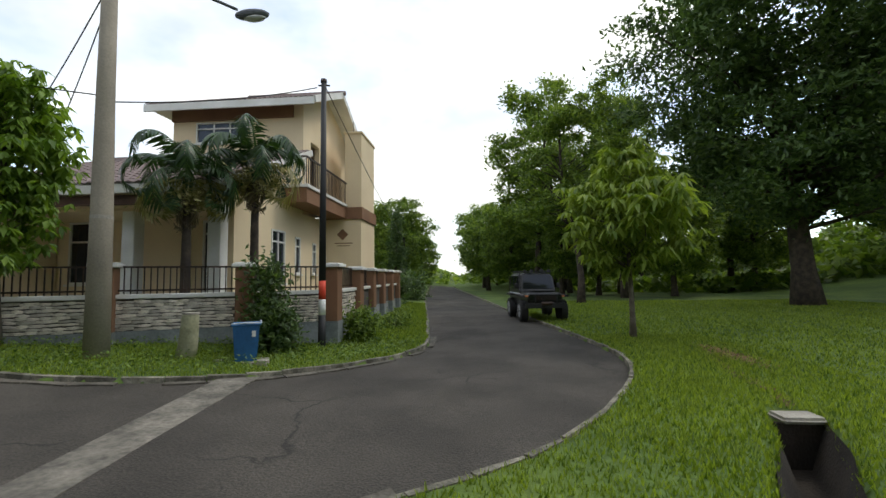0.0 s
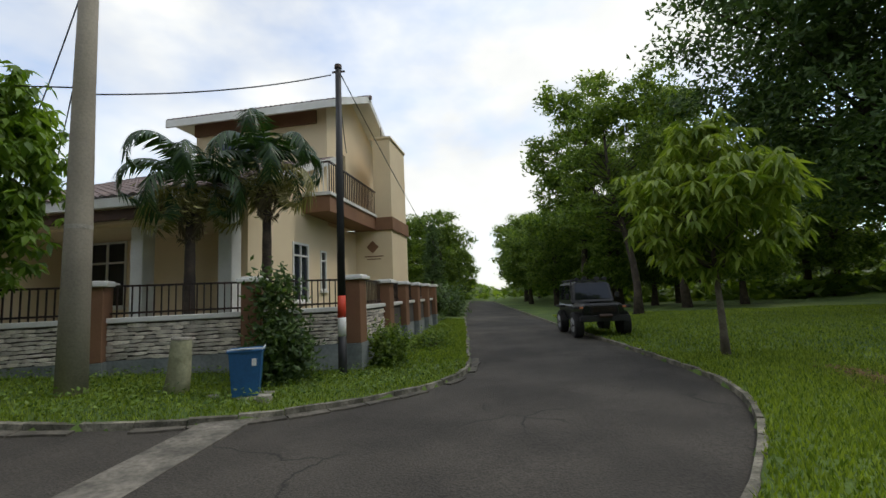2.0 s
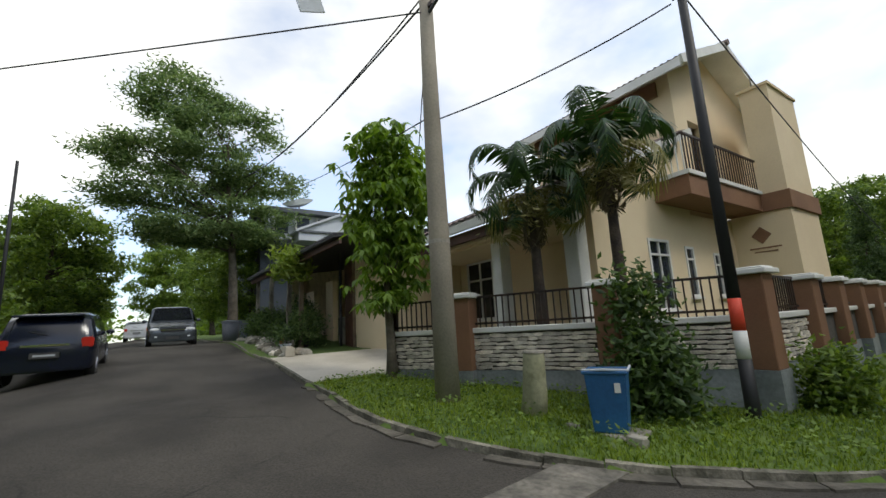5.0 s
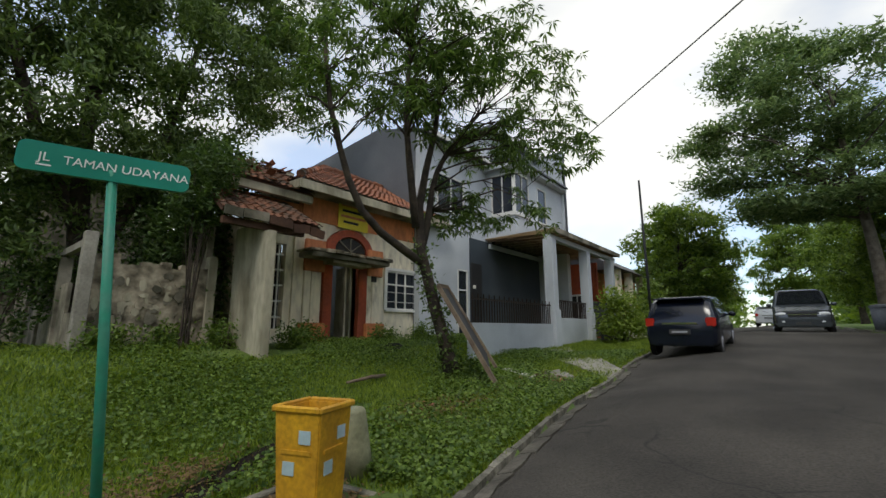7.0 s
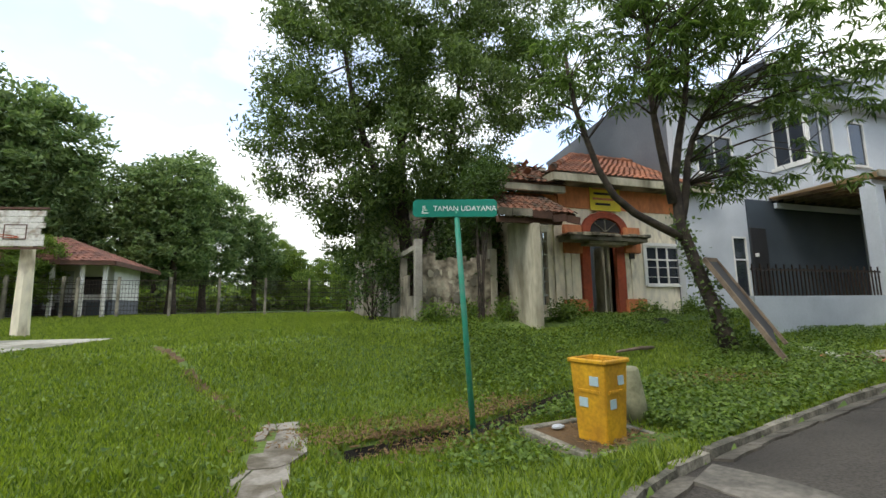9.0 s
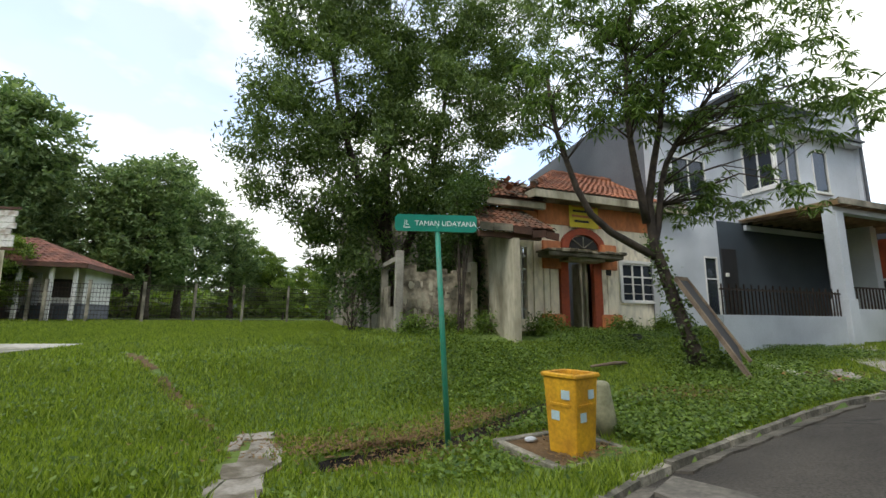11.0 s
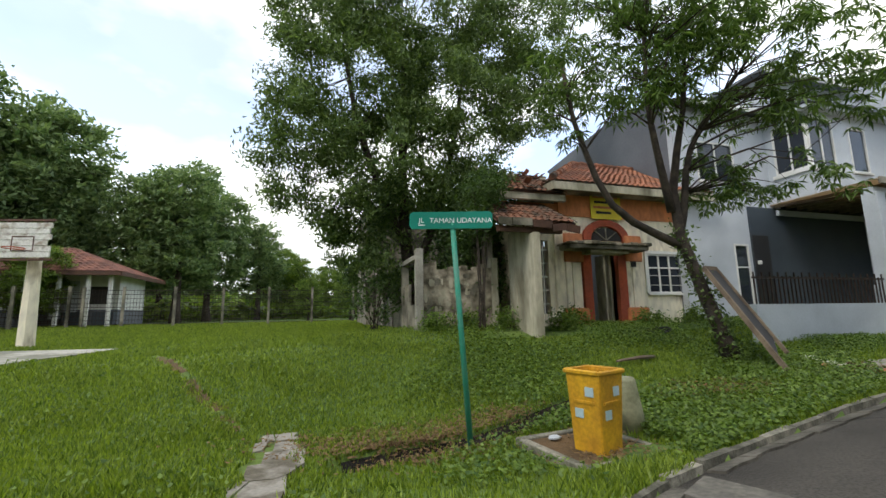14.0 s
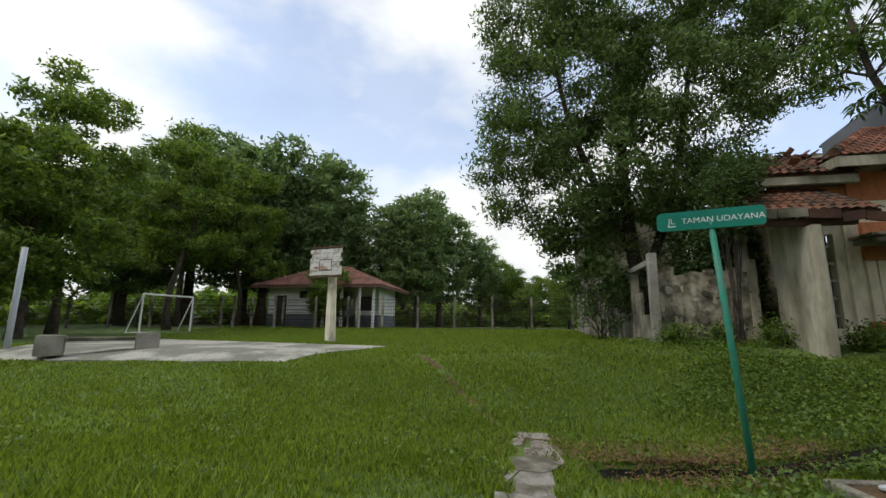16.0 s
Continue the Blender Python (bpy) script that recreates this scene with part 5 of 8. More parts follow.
def off_roader(at, turn, label):
    """A boxy four-wheel drive on tall tyres, with roof lamps and a winch bumper. Its nose is towards +x."""
    t = thing("off_road_car", at, label, "car", turn=turn)
    W = 0.74
    secs = [shell(-1.75, W, 0.55, 1.18, 1.86, 0.07), shell(-1.7, W, 0.52, 1.18, 1.92, 0.08), shell(-0.2, W, 0.52, 1.18, 1.93, 0.08), shell(0.28, W, 0.52, 1.18, 1.9, 0.09), shell(0.5, W, 0.52, 1.18, 1.26, 0.05), shell(0.54, W, 0.52, 1.19, 0, 0), shell(1.5, W - 0.06, 0.55, 1.14, 0, 0), shell(1.56, W - 0.08, 0.6, 1.08, 0, 0)]
    body = part("body", loft(secs), M_CAR, t, bevel=0.02)
    pane("windscreen", [(0.5, W - 0.1, 1.28), (0.5, -W + 0.1, 1.28), (0.31, -W + 0.17, 1.84), (0.31, W - 0.17, 1.84)], body, off=0.012)
    for sg in (1, -1):
        for x0, x1 in ((-1.62, -0.95), (-0.85, -0.1), (-0.02, 0.3)):
            pane("side_window", [(x0, sg * (W - 0.004), 1.26), (x1, sg * (W - 0.004), 1.26), (x1 - 0.02, sg * (W - 0.055), 1.8), (x0, sg * (W - 0.055), 1.8)], body, off=0.01)
        for f0, f1 in ((0.62, 1.5), (-1.5, -0.66)):
            part("fender", Shape().box(f0, sg * W if sg > 0 else -W - 0.2, 0.98, f1, sg * W + 0.2 if sg > 0 else -W, 1.06), M_BLACK, body, bevel=0.02)
        part("stripe", Shape().box(-1.68, sg * W - 0.004, 1.05, 0.5, sg * W + 0.006, 1.10), M_GREYWALL, body, "pale side stripe")
        for x in (-1.08, 1.06):
            wheel(t, x, sg * (W + 0.04), 0.43, 0.3)
        part("headlamp", Shape().tube([(1.5, sg * 0.55, 0.98), (1.59, sg * 0.55, 0.98)], 0.1, 14), M_CARGLASS, body, "round dark headlamp")
        part("roof_lamp", Shape().tube([(0.3, sg * 0.22, 2.0), (0.37, sg * 0.22, 2.0)], 0.085, 12), M_BLACK, body, "covered roof lamp")
        part("roof_lamp", Shape().tube([(0.3, sg * 0.5, 2.0), (0.37, sg * 0.5, 2.0)], 0.07, 12), M_BLACK, body, "covered roof lamp")
        part("mirror", Shape().box(0.36, sg * (W + 0.14) - 0.07, 1.3, 0.42, sg * (W + 0.14) + 0.07, 1.5), M_BLACK, body, bevel=0.015)
        part("indicator", Shape().box(1.45, sg * 0.7 - 0.06, 0.99, 1.53, sg * 0.7 + 0.06, 1.05), M_ORANGE, body)
    part("grille", Shape().box(1.52, -0.42, 0.86, 1.585, 0.42, 1.08), M_BLACK, body)
    for i in range(5):
        part("grille_slat", Shape().box(1.57, -0.4, 0.88 + i * 0.042, 1.60, 0.4, 0.9 + i * 0.042), M_IRON, body)
    part("winch_bumper", Shape().box(1.5, -0.8, 0.56, 1.75, 0.8, 0.76), M_BLACK, body, bevel=0.03)
    part("winch", Shape().tube([(1.76, -0.2, 0.74), (1.76, 0.2, 0.74)], 0.07, 10), M_IRON, body)
    part("bull_bar", Shape().tube([(1.72, -0.42, 0.74), (1.78, -0.4, 1.08), (1.78, 0.4, 1.08), (1.72, 0.42, 0.74)], 0.025, 8), M_BLACK, body)
    part("roof_rack", Shape().bar((-1.6, 0.6, 2.0), (0.25, 0.6, 2.0), 0.03, 0.03).bar((-1.6, -0.6, 2.0), (0.25, -0.6, 2.0), 0.03, 0.03), M_BLACK, body)
    for i in range(6):
        x = -1.6 + i * 0.36
        part("rack_bar", Shape().bar((x, -0.6, 1.985), (x, 0.6, 1.985), 0.03, 0.025), M_BLACK, body)
    for x in (-1.5, -0.6, 0.2):
        for sg in (1, -1):
            part("rack_foot", Shape().bar((x, sg * 0.6, 1.86), (x, sg * 0.6, 2.0), 0.025, 0.025), M_BLACK, body)
    part("bonnet_bulge", Shape().box(0.62, -0.4, 1.17, 1.4, 0.4, 1.215), M_CAR, body, bevel=0.02)
    part("snorkel", Shape().tube([(0.62, -W - 0.03, 1.15), (0.5, -W - 0.04, 1.3), (0.36, -W + 0.02, 1.95)], 0.035, 8), M_BLACK, body)
    return t


hatchback((-15.65, 1.14, level(-15.6, 1.3) + 0.0), 180, 3.2, M_NAVY, "dark blue-black hatchback car parked at the kerb")
hatchback((-24.0, 3.72, level(-24, 3.7)), 0, -2.6, M_SILVER, "silver-grey people carrier parked facing along the street", suv=True)
hatchback((-44.0, 2.0, level(-44, 2.0)), 180, 1.5, M_GREYWALL, "small pale car far down the street")
jeep = off_roader((2.02, 16.2, 0.0), -83, "black four-wheel-drive car with roof lamps and big tyres")
jeep.scale = (0.88, 0.88, 0.88)

# ---- the derelict house ----
RY = -7.3
ruin = thing("derelict_house", (-9.5, RY, 0.9), "derelict single-storey house, stained cream and orange walls, broken clay tile roof", "house")
m_f = wall_part(ruin, "old_wall_panel", M_OLDWALL, (-13.3, RY), (-6.95, RY), -0.22, 0.5, 4.5, [(0.62, 2.08, 1.97, 3.33), (3.39, 4.40, 0.5, 3.33), (5.88, 6.18, 1.34, 3.66)])
wall_part(ruin, "old_wall_panel", M_OLDWALL, (-13.3, RY - 7), (-13.3, RY - 0.22), -0.2, 0.5, 4.5)
wall_part(ruin, "old_wall_panel", M_OLDWALL, (-6.95, RY - 7), (-6.95, RY - 0.225), -0.2, 0.5, 4.5)
wall_part(ruin, "old_wall_panel", M_OLDWALL, (-13.1, RY - 7), (-7.15, RY - 7), 0.2, 0.5, 4.5)
part("frieze", Shape().box(-13.3, RY - 0.2, 4.5, -7.86, RY + 0.03, 5.3), M_ORANGE, ruin, "faded orange plaster", world_space=True)
part("floor_slab", Shape().box(-13.3, RY - 7, 0.4, -6.95, RY + 0.02, 0.92), M_OLDGREY, ruin, world_space=True)
# piers and jambs round the door
for x0, x1 in ((-8.9, -8.58), (-10.25, -9.91)):
    part("door_jamb", Shape().box(x0, RY - 0.2, 0.6, x1, RY + 0.16, 3.36), M_TERRA, ruin, "terracotta painted jamb", bevel=0.012, world_space=True)
for x0, x1, zh in ((-8.578, -7.95, 2.97), (-10.88, -10.252, 3.03)):
    part("pier_base", Shape().box(x0 - 0.1, RY + 0.003, 0.6, x1 + 0.1, RY + 0.24, 1.5), M_ORANGE, ruin, "orange pier base with flaking paint", bevel=0.03, world_space=True)
    part("pier", Shape().box(x0 + 0.04, RY + 0.003, 1.5, x0 + 0.36, RY + 0.10, zh), M_OLDWALL, ruin, world_space=True)
    part("pilaster", Shape().box(x0 + 0.42, RY + 0.003, 1.5, x1, RY + 0.15, zh), M_OLDWALL, ruin, bevel=0.012, world_space=True)
    part("pier_head", Shape().box(x0 - 0.02, RY + 0.003, zh, x1 + 0.02, RY + 0.2, 3.9), M_ORANGE, ruin, bevel=0.02, world_space=True)
part("broken_notch", Shape().box(-10.62, RY + 0.16, 2.84, -10.42, RY + 0.19, 3.03), M_DARKIN, ruin, world_space=True)
# arch and fanlight over the canopy
arch = Shape()
for i in range(14):
    a0, a1 = math.pi * i / 14, math.pi * (i + 1) / 14
    q = []
    for r in (0.62, 0.9):
        for a in (a0, a1):
            q.append((-9.57 + r * math.cos(a), 3.72 + r * 0.78 * math.sin(a)))
    arch.prism([q[0], q[2], q[3], q[1]], "y", RY + 0.0, RY + 0.15)
part("arch", arch, M_TERRA, ruin, "terracotta arch over the door", world_space=True)
part("fanlight", Shape().prism([(-9.57 + 0.62 * math.cos(math.pi * i / 12), 3.72 + 0.44 * math.sin(math.pi * i / 12)) for i in range(13)], "y", RY + 0.055, RY + 0.09), M_DARKIN, ruin, world_space=True)
for i in range(1, 4):
    a = math.pi * i / 4
    part("fan_bar", Shape().bar((-9.57, RY + 0.1, 3.72), (-9.57 + 0.6 * math.cos(a), RY + 0.1, 3.72 + 0.43 * math.sin(a)), 0.03, 0.04, (0, 1, 0)), M_OLDGREY, ruin, world_space=True)
part("canopy", Shape().box(-10.6, RY + 0.21, 3.30, -7.68, -6.45, 3.44), M_OLDGREY, ruin, "mossy concrete canopy over the door", bevel=0.02, world_space=True)
# light on the canopy's underside, put in as a paler slab
part("canopy_soffit", Shape().box(-9.95, RY + 0.21, 3.2, -8.5, -6.6, 3.298), M_FIN, ruin, "paler slab standing for the lit canopy underside", bevel=0.01, world_space=True)
rc = random.Random(17)
for i in range(11):
    x0 = -10.68 + i * 0.28
    part("canopy_edge", Shape().box(x0, RY + 0.21, 3.442, x0 + 0.275, -6.36 + rc.uniform(-0.09, 0.02), 3.5 + rc.uniform(0.0, 0.05)), M_MOSSY if i % 3 else M_OLDGREY, ruin, bevel=0.01, world_space=True)
part("open_door_leaf", Shape().box(-9.9, RY - 0.95, 0.92, -9.84, RY - 0.2, 3.3), M_FIN, ruin, "pale door leaf standing open", world_space=True)
part("door_frame_post", Shape().box(-9.64, RY - 0.2, 0.92, -9.58, RY - 0.12, 3.33), M_FIN, ruin, world_space=True)
part("hall_wall", Shape().box(-10.4, RY - 2.6, 0.92, -8.3, RY - 2.5, 3.9), M_OLDWALL, ruin, "unlit hall behind the door", world_space=True)
window_in(ruin, m_f @ Matrix.Diagonal((1, -1, 1, 1)), 0.62, 2.08, 1.97, 3.33, M_WHITE, 3, 2.85)
part("window_surround", Shape().box(-12.78, RY + 0.004, 3.33, -11.12, RY + 0.06, 3.43).box(-11.22, RY + 0.004, 1.97, -11.12, RY + 0.05, 3.33), M_WHITE, ruin, "chipped white surround", world_space=True)
for i in range(2):
    part("window_bar", Shape().bar((-12.66, RY + 0.03, 2.25 + i * 0.33), (-11.24, RY + 0.03, 2.25 + i * 0.33), 0.02, 0.02), M_WHITE, ruin, world_space=True)
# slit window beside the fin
# near-black board paints the unlit inside behind the slit
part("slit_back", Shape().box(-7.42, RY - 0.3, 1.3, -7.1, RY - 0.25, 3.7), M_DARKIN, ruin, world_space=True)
for i in range(5):
    part("slit_bar", Shape().box(-7.42, RY - 0.12, 1.62 + i * 0.43, -7.12, RY - 0.08, 1.67 + i * 0.43), M_WHITE, ruin, world_space=True)
part("slit_mullion", Shape().box(-7.29, RY - 0.12, 1.34, -7.25, RY - 0.085, 3.66), M_WHITE, ruin, world_space=True)
part("slit_pilaster", Shape().box(-7.95, RY + 0.003, 0.6, -7.62, RY + 0.08, 4.3), M_OLDWALL, ruin, bevel=0.012, world_space=True)
part("fin_wall", Shape().box(-6.0, RY + 0.35, 0.4, -5.85, -5.72, 3.75), M_FIN, ruin, "bare concrete fin wall", bevel=0.02, world_space=True)
part("fin_post", Shape().box(-6.03, -5.72, 0.4, -5.82, -5.32, 3.5), M_FIN, ruin, "pale concrete fin post", bevel=0.02, world_space=True)
part("porch_wall", Shape().box(-6.95, RY - 2.4, 0.4, -5.4, RY - 2.25, 4.6), M_OLDGREY, ruin, "dark mossy porch wall", world_space=True)
part("side_porch_wall", Shape().box(-5.6, RY - 2.24, 0.4, -5.45, RY - 0.25, 3.9), M_OLDGREY, ruin, "dark mossy porch wall", world_space=True)
part("porch_beam", Shape().box(-6.9, -5.75, 3.55, -4.95, -5.62, 3.7), M_DARKWOOD, ruin, "rotten timber beam", world_space=True)
# two broken tiers of roof over the porch
part("tier_wall", Shape().box(-7.858, RY - 0.2, 4.35, -5.6, RY - 0.02, 4.9), M_ORANGE, ruin, "faded orange plaster", world_space=True)
for i in range(8):
    x = -7.15 + i * 0.3
    part("rafter", Shape().bar((x, -5.5, 3.72), (x, -7.28, 4.66), 0.05, 0.09), M_DARKWOOD, ruin, world_space=True)
slab_between(ruin, [(-7.3, -5.55, 3.84), (-4.9, -5.55, 3.84), (-5.1, -7.3, 4.78), (-7.3, -7.3, 4.78)], 0.07, M_DARKWOOD, "low_roof_deck")
tiled_slope(ruin, (-7.32, -5.5, 3.84), (-4.88, -5.5, 3.84), (-5.1, -7.28, 4.8), (-7.3, -7.28, 4.8), 12, 7, M_ROOFOLD)
for x0, x1, z0, dz in ((-7.36, -6.95, 3.52, 0.05), (-6.93, -6.5, 3.6, -0.06), (-6.48, -5.9, 3.62, 0.03), (-5.88, -5.3, 3.68, 0.0), (-5.28, -4.9, 3.66, 0.02)):
    part("low_fascia", Shape().bar((x0, -5.46, z0 + 0.12), (x1, -5.46, z0 + 0.12 + dz), 0.05, 0.2), M_DARKWOOD if x0 < -6.4 else M_OLDGREY, ruin, "rotten fascia board", world_space=True)
part("upper_fascia", Shape().box(-7.9, -7.0, 4.86, -5.6, -6.86, 5.08), M_FIN, ruin, "stained concrete fascia", bevel=0.01, world_space=True)
slab_between(ruin, [(-7.9, -6.84, 5.1), (-5.5, -6.84, 5.1), (-5.9, -8.6, 6.2), (-7.9, -8.6, 6.2)], 0.08, M_DARKWOOD, "roof_deck")
tiled_slope(ruin, (-7.9, -6.8, 5.12), (-5.45, -6.8, 5.12), (-5.9, -8.6, 6.26), (-7.9, -8.6, 6.26), 12, 8, M_ROOFOLD)
loose = random.Random(23)
for i in range(26):
    # slipped tiles and shards along the broken edges
    x, k = loose.uniform(-7.8, -5.3), loose.random()
    y, z = -6.85 - 1.6 * k, 5.2 + 1.08 * k
    q = Matrix.Translation((x, y, z + 0.05)) @ Euler((loose.uniform(0.2, 0.9), loose.uniform(-0.3, 0.3), loose.uniform(0, 6.28))).to_matrix().to_4x4()
    part("slipped_tile", Shape().box(-0.11, -0.15, -0.012, 0.11, 0.15, 0.012, q), loose.choice((M_ROOFOLD, M_MOSSY, M_ROOFRED)), ruin, world_space=True)
# main roof, hipped towards the porch
AP = (-9.83, -9.15, 7.05)
slab_between(ruin, [(-13.9, -6.68, 5.45), (-7.36, -6.68, 5.45), AP, (-13.6, -9.15, 7.05)], 0.09, M_OLDGREY, "roof_deck")
slab_between(ruin, [(-7.36, -6.68, 5.45), (-7.36, -11.6, 5.45), AP], 0.09, M_OLDGREY, "roof_deck")
slab_between(ruin, [(-7.36, -11.6, 5.45), (-13.9, -11.6, 5.45), (-13.6, -9.15, 7.05), AP], 0.09, M_OLDGREY, "roof_deck")
tiled_slope(ruin, (-13.95, -6.63, 5.47), (-7.3, -6.63, 5.47), (AP[0], AP[1], AP[2] + 0.03), (-13.6, -9.15, 7.08), 30, 11, M_ROOFRED)
tiled_slope(ruin, (-7.3, -6.63, 5.47), (-7.3, -11.6, 5.47), (AP[0], AP[1] - 0.05, AP[2] + 0.03), (AP[0], AP[1] + 0.05, AP[2] + 0.03), 22, 11, M_ROOFOLD)
part("main_fascia", Shape().box(-13.95, -6.7, 5.2, -7.34, -6.63, 5.45).box(-7.38, -11.6, 5.2, -7.31, -6.7, 5.45), M_FIN, ruin, "stained pale fascia", world_space=True)
part("soffit", Shape().box(-13.9, RY, 5.22, -7.86, -6.72, 5.26), M_OLDGREY, ruin, world_space=True)
rr = random.Random(3)
for i in range(11):
    x = AP[0] - i * 0.33
    part("ridge_tile", Shape().tube([(x, -9.15, 7.12 + rr.uniform(-0.02, 0.02)), (x - 0.36, -9.15, 7.1)], [0.12, 0.1], 8), M_ROOFRED, ruin, world_space=True)
for i in range(11):
    k0, k1 = i / 11, (i + 1.1) / 11
    a_, b_ = Vector((-7.3, -6.63, 5.56)), Vector((AP[0], AP[1], AP[2] + 0.08))
    if i != 2:
        part("hip_tile", Shape().tube([a_.lerp(b_, k0) + Vector((0, 0, rr.uniform(-0.03, 0.03))), a_.lerp(b_, k1)], [0.12, 0.1], 8), M_ROOFOLD if i < 4 else M_ROOFRED, ruin, world_space=True)
ban = thing("banner", (-9.65, RY + 0.09, 4.45), "yellow advertising banner hung on the orange wall", "banner")
part("sheet", Shape().box(-0.6, 0, 0, 0.6, 0.012, 0.97), M_BANNER, ban)
for i, (a, b) in enumerate(((-0.5, 0.5), (-0.4, 0.45), (-0.5, 0.5), (-0.2, 0.4))):
    part("writing_bar", Shape().box(a, 0.0125, 0.72 - i * 0.18, b, 0.016, 0.80 - i * 0.18), M_DARKIN if i % 2 else M_ORANGE, ban)

# mossy boundary wall and the bare post-and-rail fence going back
mossy = thing("old_wall", (-4.3, RY, 0.8), "peeling mossy plaster boundary wall beside the derelict house", "wall")
rngm = random.Random(9)
n = 12
for i in range(n):
    x0, x1 = -5.42 + i * 2.3 / n, -5.42 + (i + 1) * 2.3 / n
    part("wall_length", Shape().box(x0, RY - 0.2, 0.4, x1, RY + rngm.uniform(-0.004, 0.004), 2.78 + rngm.uniform(-0.14, 0.12)), M_MOSSY, mossy, world_space=True)
for i in range(110):
    # slabs of plaster that still cling to the wall
    x, z, w_, h_ = rngm.uniform(-5.3, -3.3), rngm.uniform(0.9, 2.5), rngm.uniform(0.03, 0.11), rngm.uniform(0.04, 0.16)
    pts = [(x + w_ * math.cos(k) * rngm.uniform(0.6, 1.1), z + h_ * math.sin(k) * rngm.uniform(0.6, 1.1)) for k in (0, 0.9, 1.8, 2.7, 3.6, 4.5, 5.4)]
    part("plaster_flake", Shape().prism(pts, "y", RY + 0.004, RY + 0.008 + 0.0002 * i), (M_FIN, M_OLDGREY, M_MOSSY)[i % 3], mossy, world_space=True)
part("end_post", Shape().box(-5.62, RY - 0.18, 0.4, -5.42, RY + 0.06, 3.05), M_FIN, mossy, bevel=0.012, world_space=True)
fence_old = thing("concrete_fence", (-3.1, -7.05, 0.8), "bare concrete posts with a white top rail, panels missing", "fence")
for i, (y, t_) in enumerate(((-7.05, 3.22), (-9.0, 2.9), (-11.0, 2.95), (-13.0, 3.0), (-15.0, 3.0))):
    part("post", Shape().box(-3.22, y - 0.1, 0.4, -3.0, y + 0.1, t_), M_CONCRETE if i == 0 else M_OLDGREY, fence_old, bevel=0.015, world_space=True)
part("top_rail", Shape().bar((-3.1, -7.15, 3.02), (-3.1, -15.2, 3.02), 0.12, 0.14), M_CONCRETE, fence_old, world_space=True)
for i in range(7):
    part("fence_panel", Shape().box(-3.14, -15.0 + i * 1.14, 0.5, -3.07, -13.9 + i * 1.14, 1.5 + rngm.uniform(0, 0.9)), M_OLDGREY, fence_old, world_space=True)
back = thing("rear_building", (-4.6, -15.6, 0.8), "plain olive-grey rendered building behind the trees", "house")
part("block", Shape().box(-6.9, -20, 0.4, -2.6, -15.5, 6.4), M_OLDGREY, back, world_space=True)
part("parapet", Shape().box(-7.0, -20.1, 6.4, -2.5, -15.4, 6.6), M_OLDGREY, back, world_space=True)
tank = thing("water_tank", (-5.9, -16.6, 6.6), "green plastic water tank on the roof", "water tank")
part("tank_body", Shape().tube([(0, 0, 0), (0, 0, 0.75), (0, 0, 0.95)], [0.5, 0.5, 0.25], 16), M_SIGNPOST, tank, smooth=True)

# ---- the pale grey house with its carport ----
grey = thing("grey_house", (-18.5, -7.0, 0.8), "pale grey two-storey house with white window frames, tall side wall", "house")
FY = -7.0
m_g = wall_part(grey, "front_wall", M_GREYWALL, (-22.2, FY), (-12.6, FY), -0.25, 0.5, 8.9, [(6.8, 8.6, 6.05, 7.6), (6.6, 7.3, 0.8, 3.75), (4.7, 5.5, 0.8, 3.45), (1.2, 2.0, 0.8, 3.3)])
flip = m_g @ Matrix.Diagonal((1, -1, 1, 1))
window_in(grey, flip, 6.8, 8.6, 6.05, 7.6, M_WHITE, 2, 0)
window_in(grey, flip, 6.6, 7.3, 0.8, 3.75, M_WHITE, 1, 2.9, sill=False, name="door_window")
window_in(grey, flip, 4.7, 5.5, 0.8, 3.45, M_WHITE, 1, 0, sill=False, name="front_door", glass=M_DARKWOOD)
window_in(grey, flip, 1.2, 2.0, 0.8, 3.3, M_WHITE, 1, 2.5, sill=False, name="door_window")
# near-black boards behind the glass stand for unlit rooms
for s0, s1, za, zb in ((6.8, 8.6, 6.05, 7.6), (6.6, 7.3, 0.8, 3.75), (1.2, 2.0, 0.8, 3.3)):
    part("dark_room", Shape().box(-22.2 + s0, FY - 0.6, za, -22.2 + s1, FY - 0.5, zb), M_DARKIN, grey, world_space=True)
for i, x in enumerate((-15.25, -14.45)):
    part("curtain", Shape().box(x, FY - 0.3, 6.1, x + 0.35, FY - 0.26, 7.55), M_WHITE, grey, "pale curtain", world_space=True)
part("dark_panel", Shape().box(-16.55, FY + 0.054, 0.8, -15.75, FY + 0.1, 4.1), M_BLACK, grey, "black stone-clad wall panel", bevel=0.01, world_space=True)
part("wall_lamp", Shape().box(-15.95, FY + 0.1, 3.0, -15.85, FY + 0.2, 3.14), M_WHITE, grey, bevel=0.01, world_space=True)
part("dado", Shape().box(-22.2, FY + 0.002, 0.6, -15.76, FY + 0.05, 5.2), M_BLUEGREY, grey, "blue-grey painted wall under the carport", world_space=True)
part("side_wall", Shape().prism([(FY - 0.25, 0.5), (FY - 0.25, 9.0), (-9.5, 9.75), (-15.4, 9.2), (-15.4, 0.5)], "x", -12.85, -12.6), M_DARKGREY, grey, "dark grey gable wall", world_space=True)
part("party_wall", Shape().box(-22.6, -15.5, 0.5, -22.2, -5.35, 10.75), M_GREYWALL, grey, "tall grey side wall", world_space=True)
part("party_coping", Shape().box(-22.65, -15.5, 10.75, -22.15, -5.3, 10.87), M_DARKGREY, grey, world_space=True)
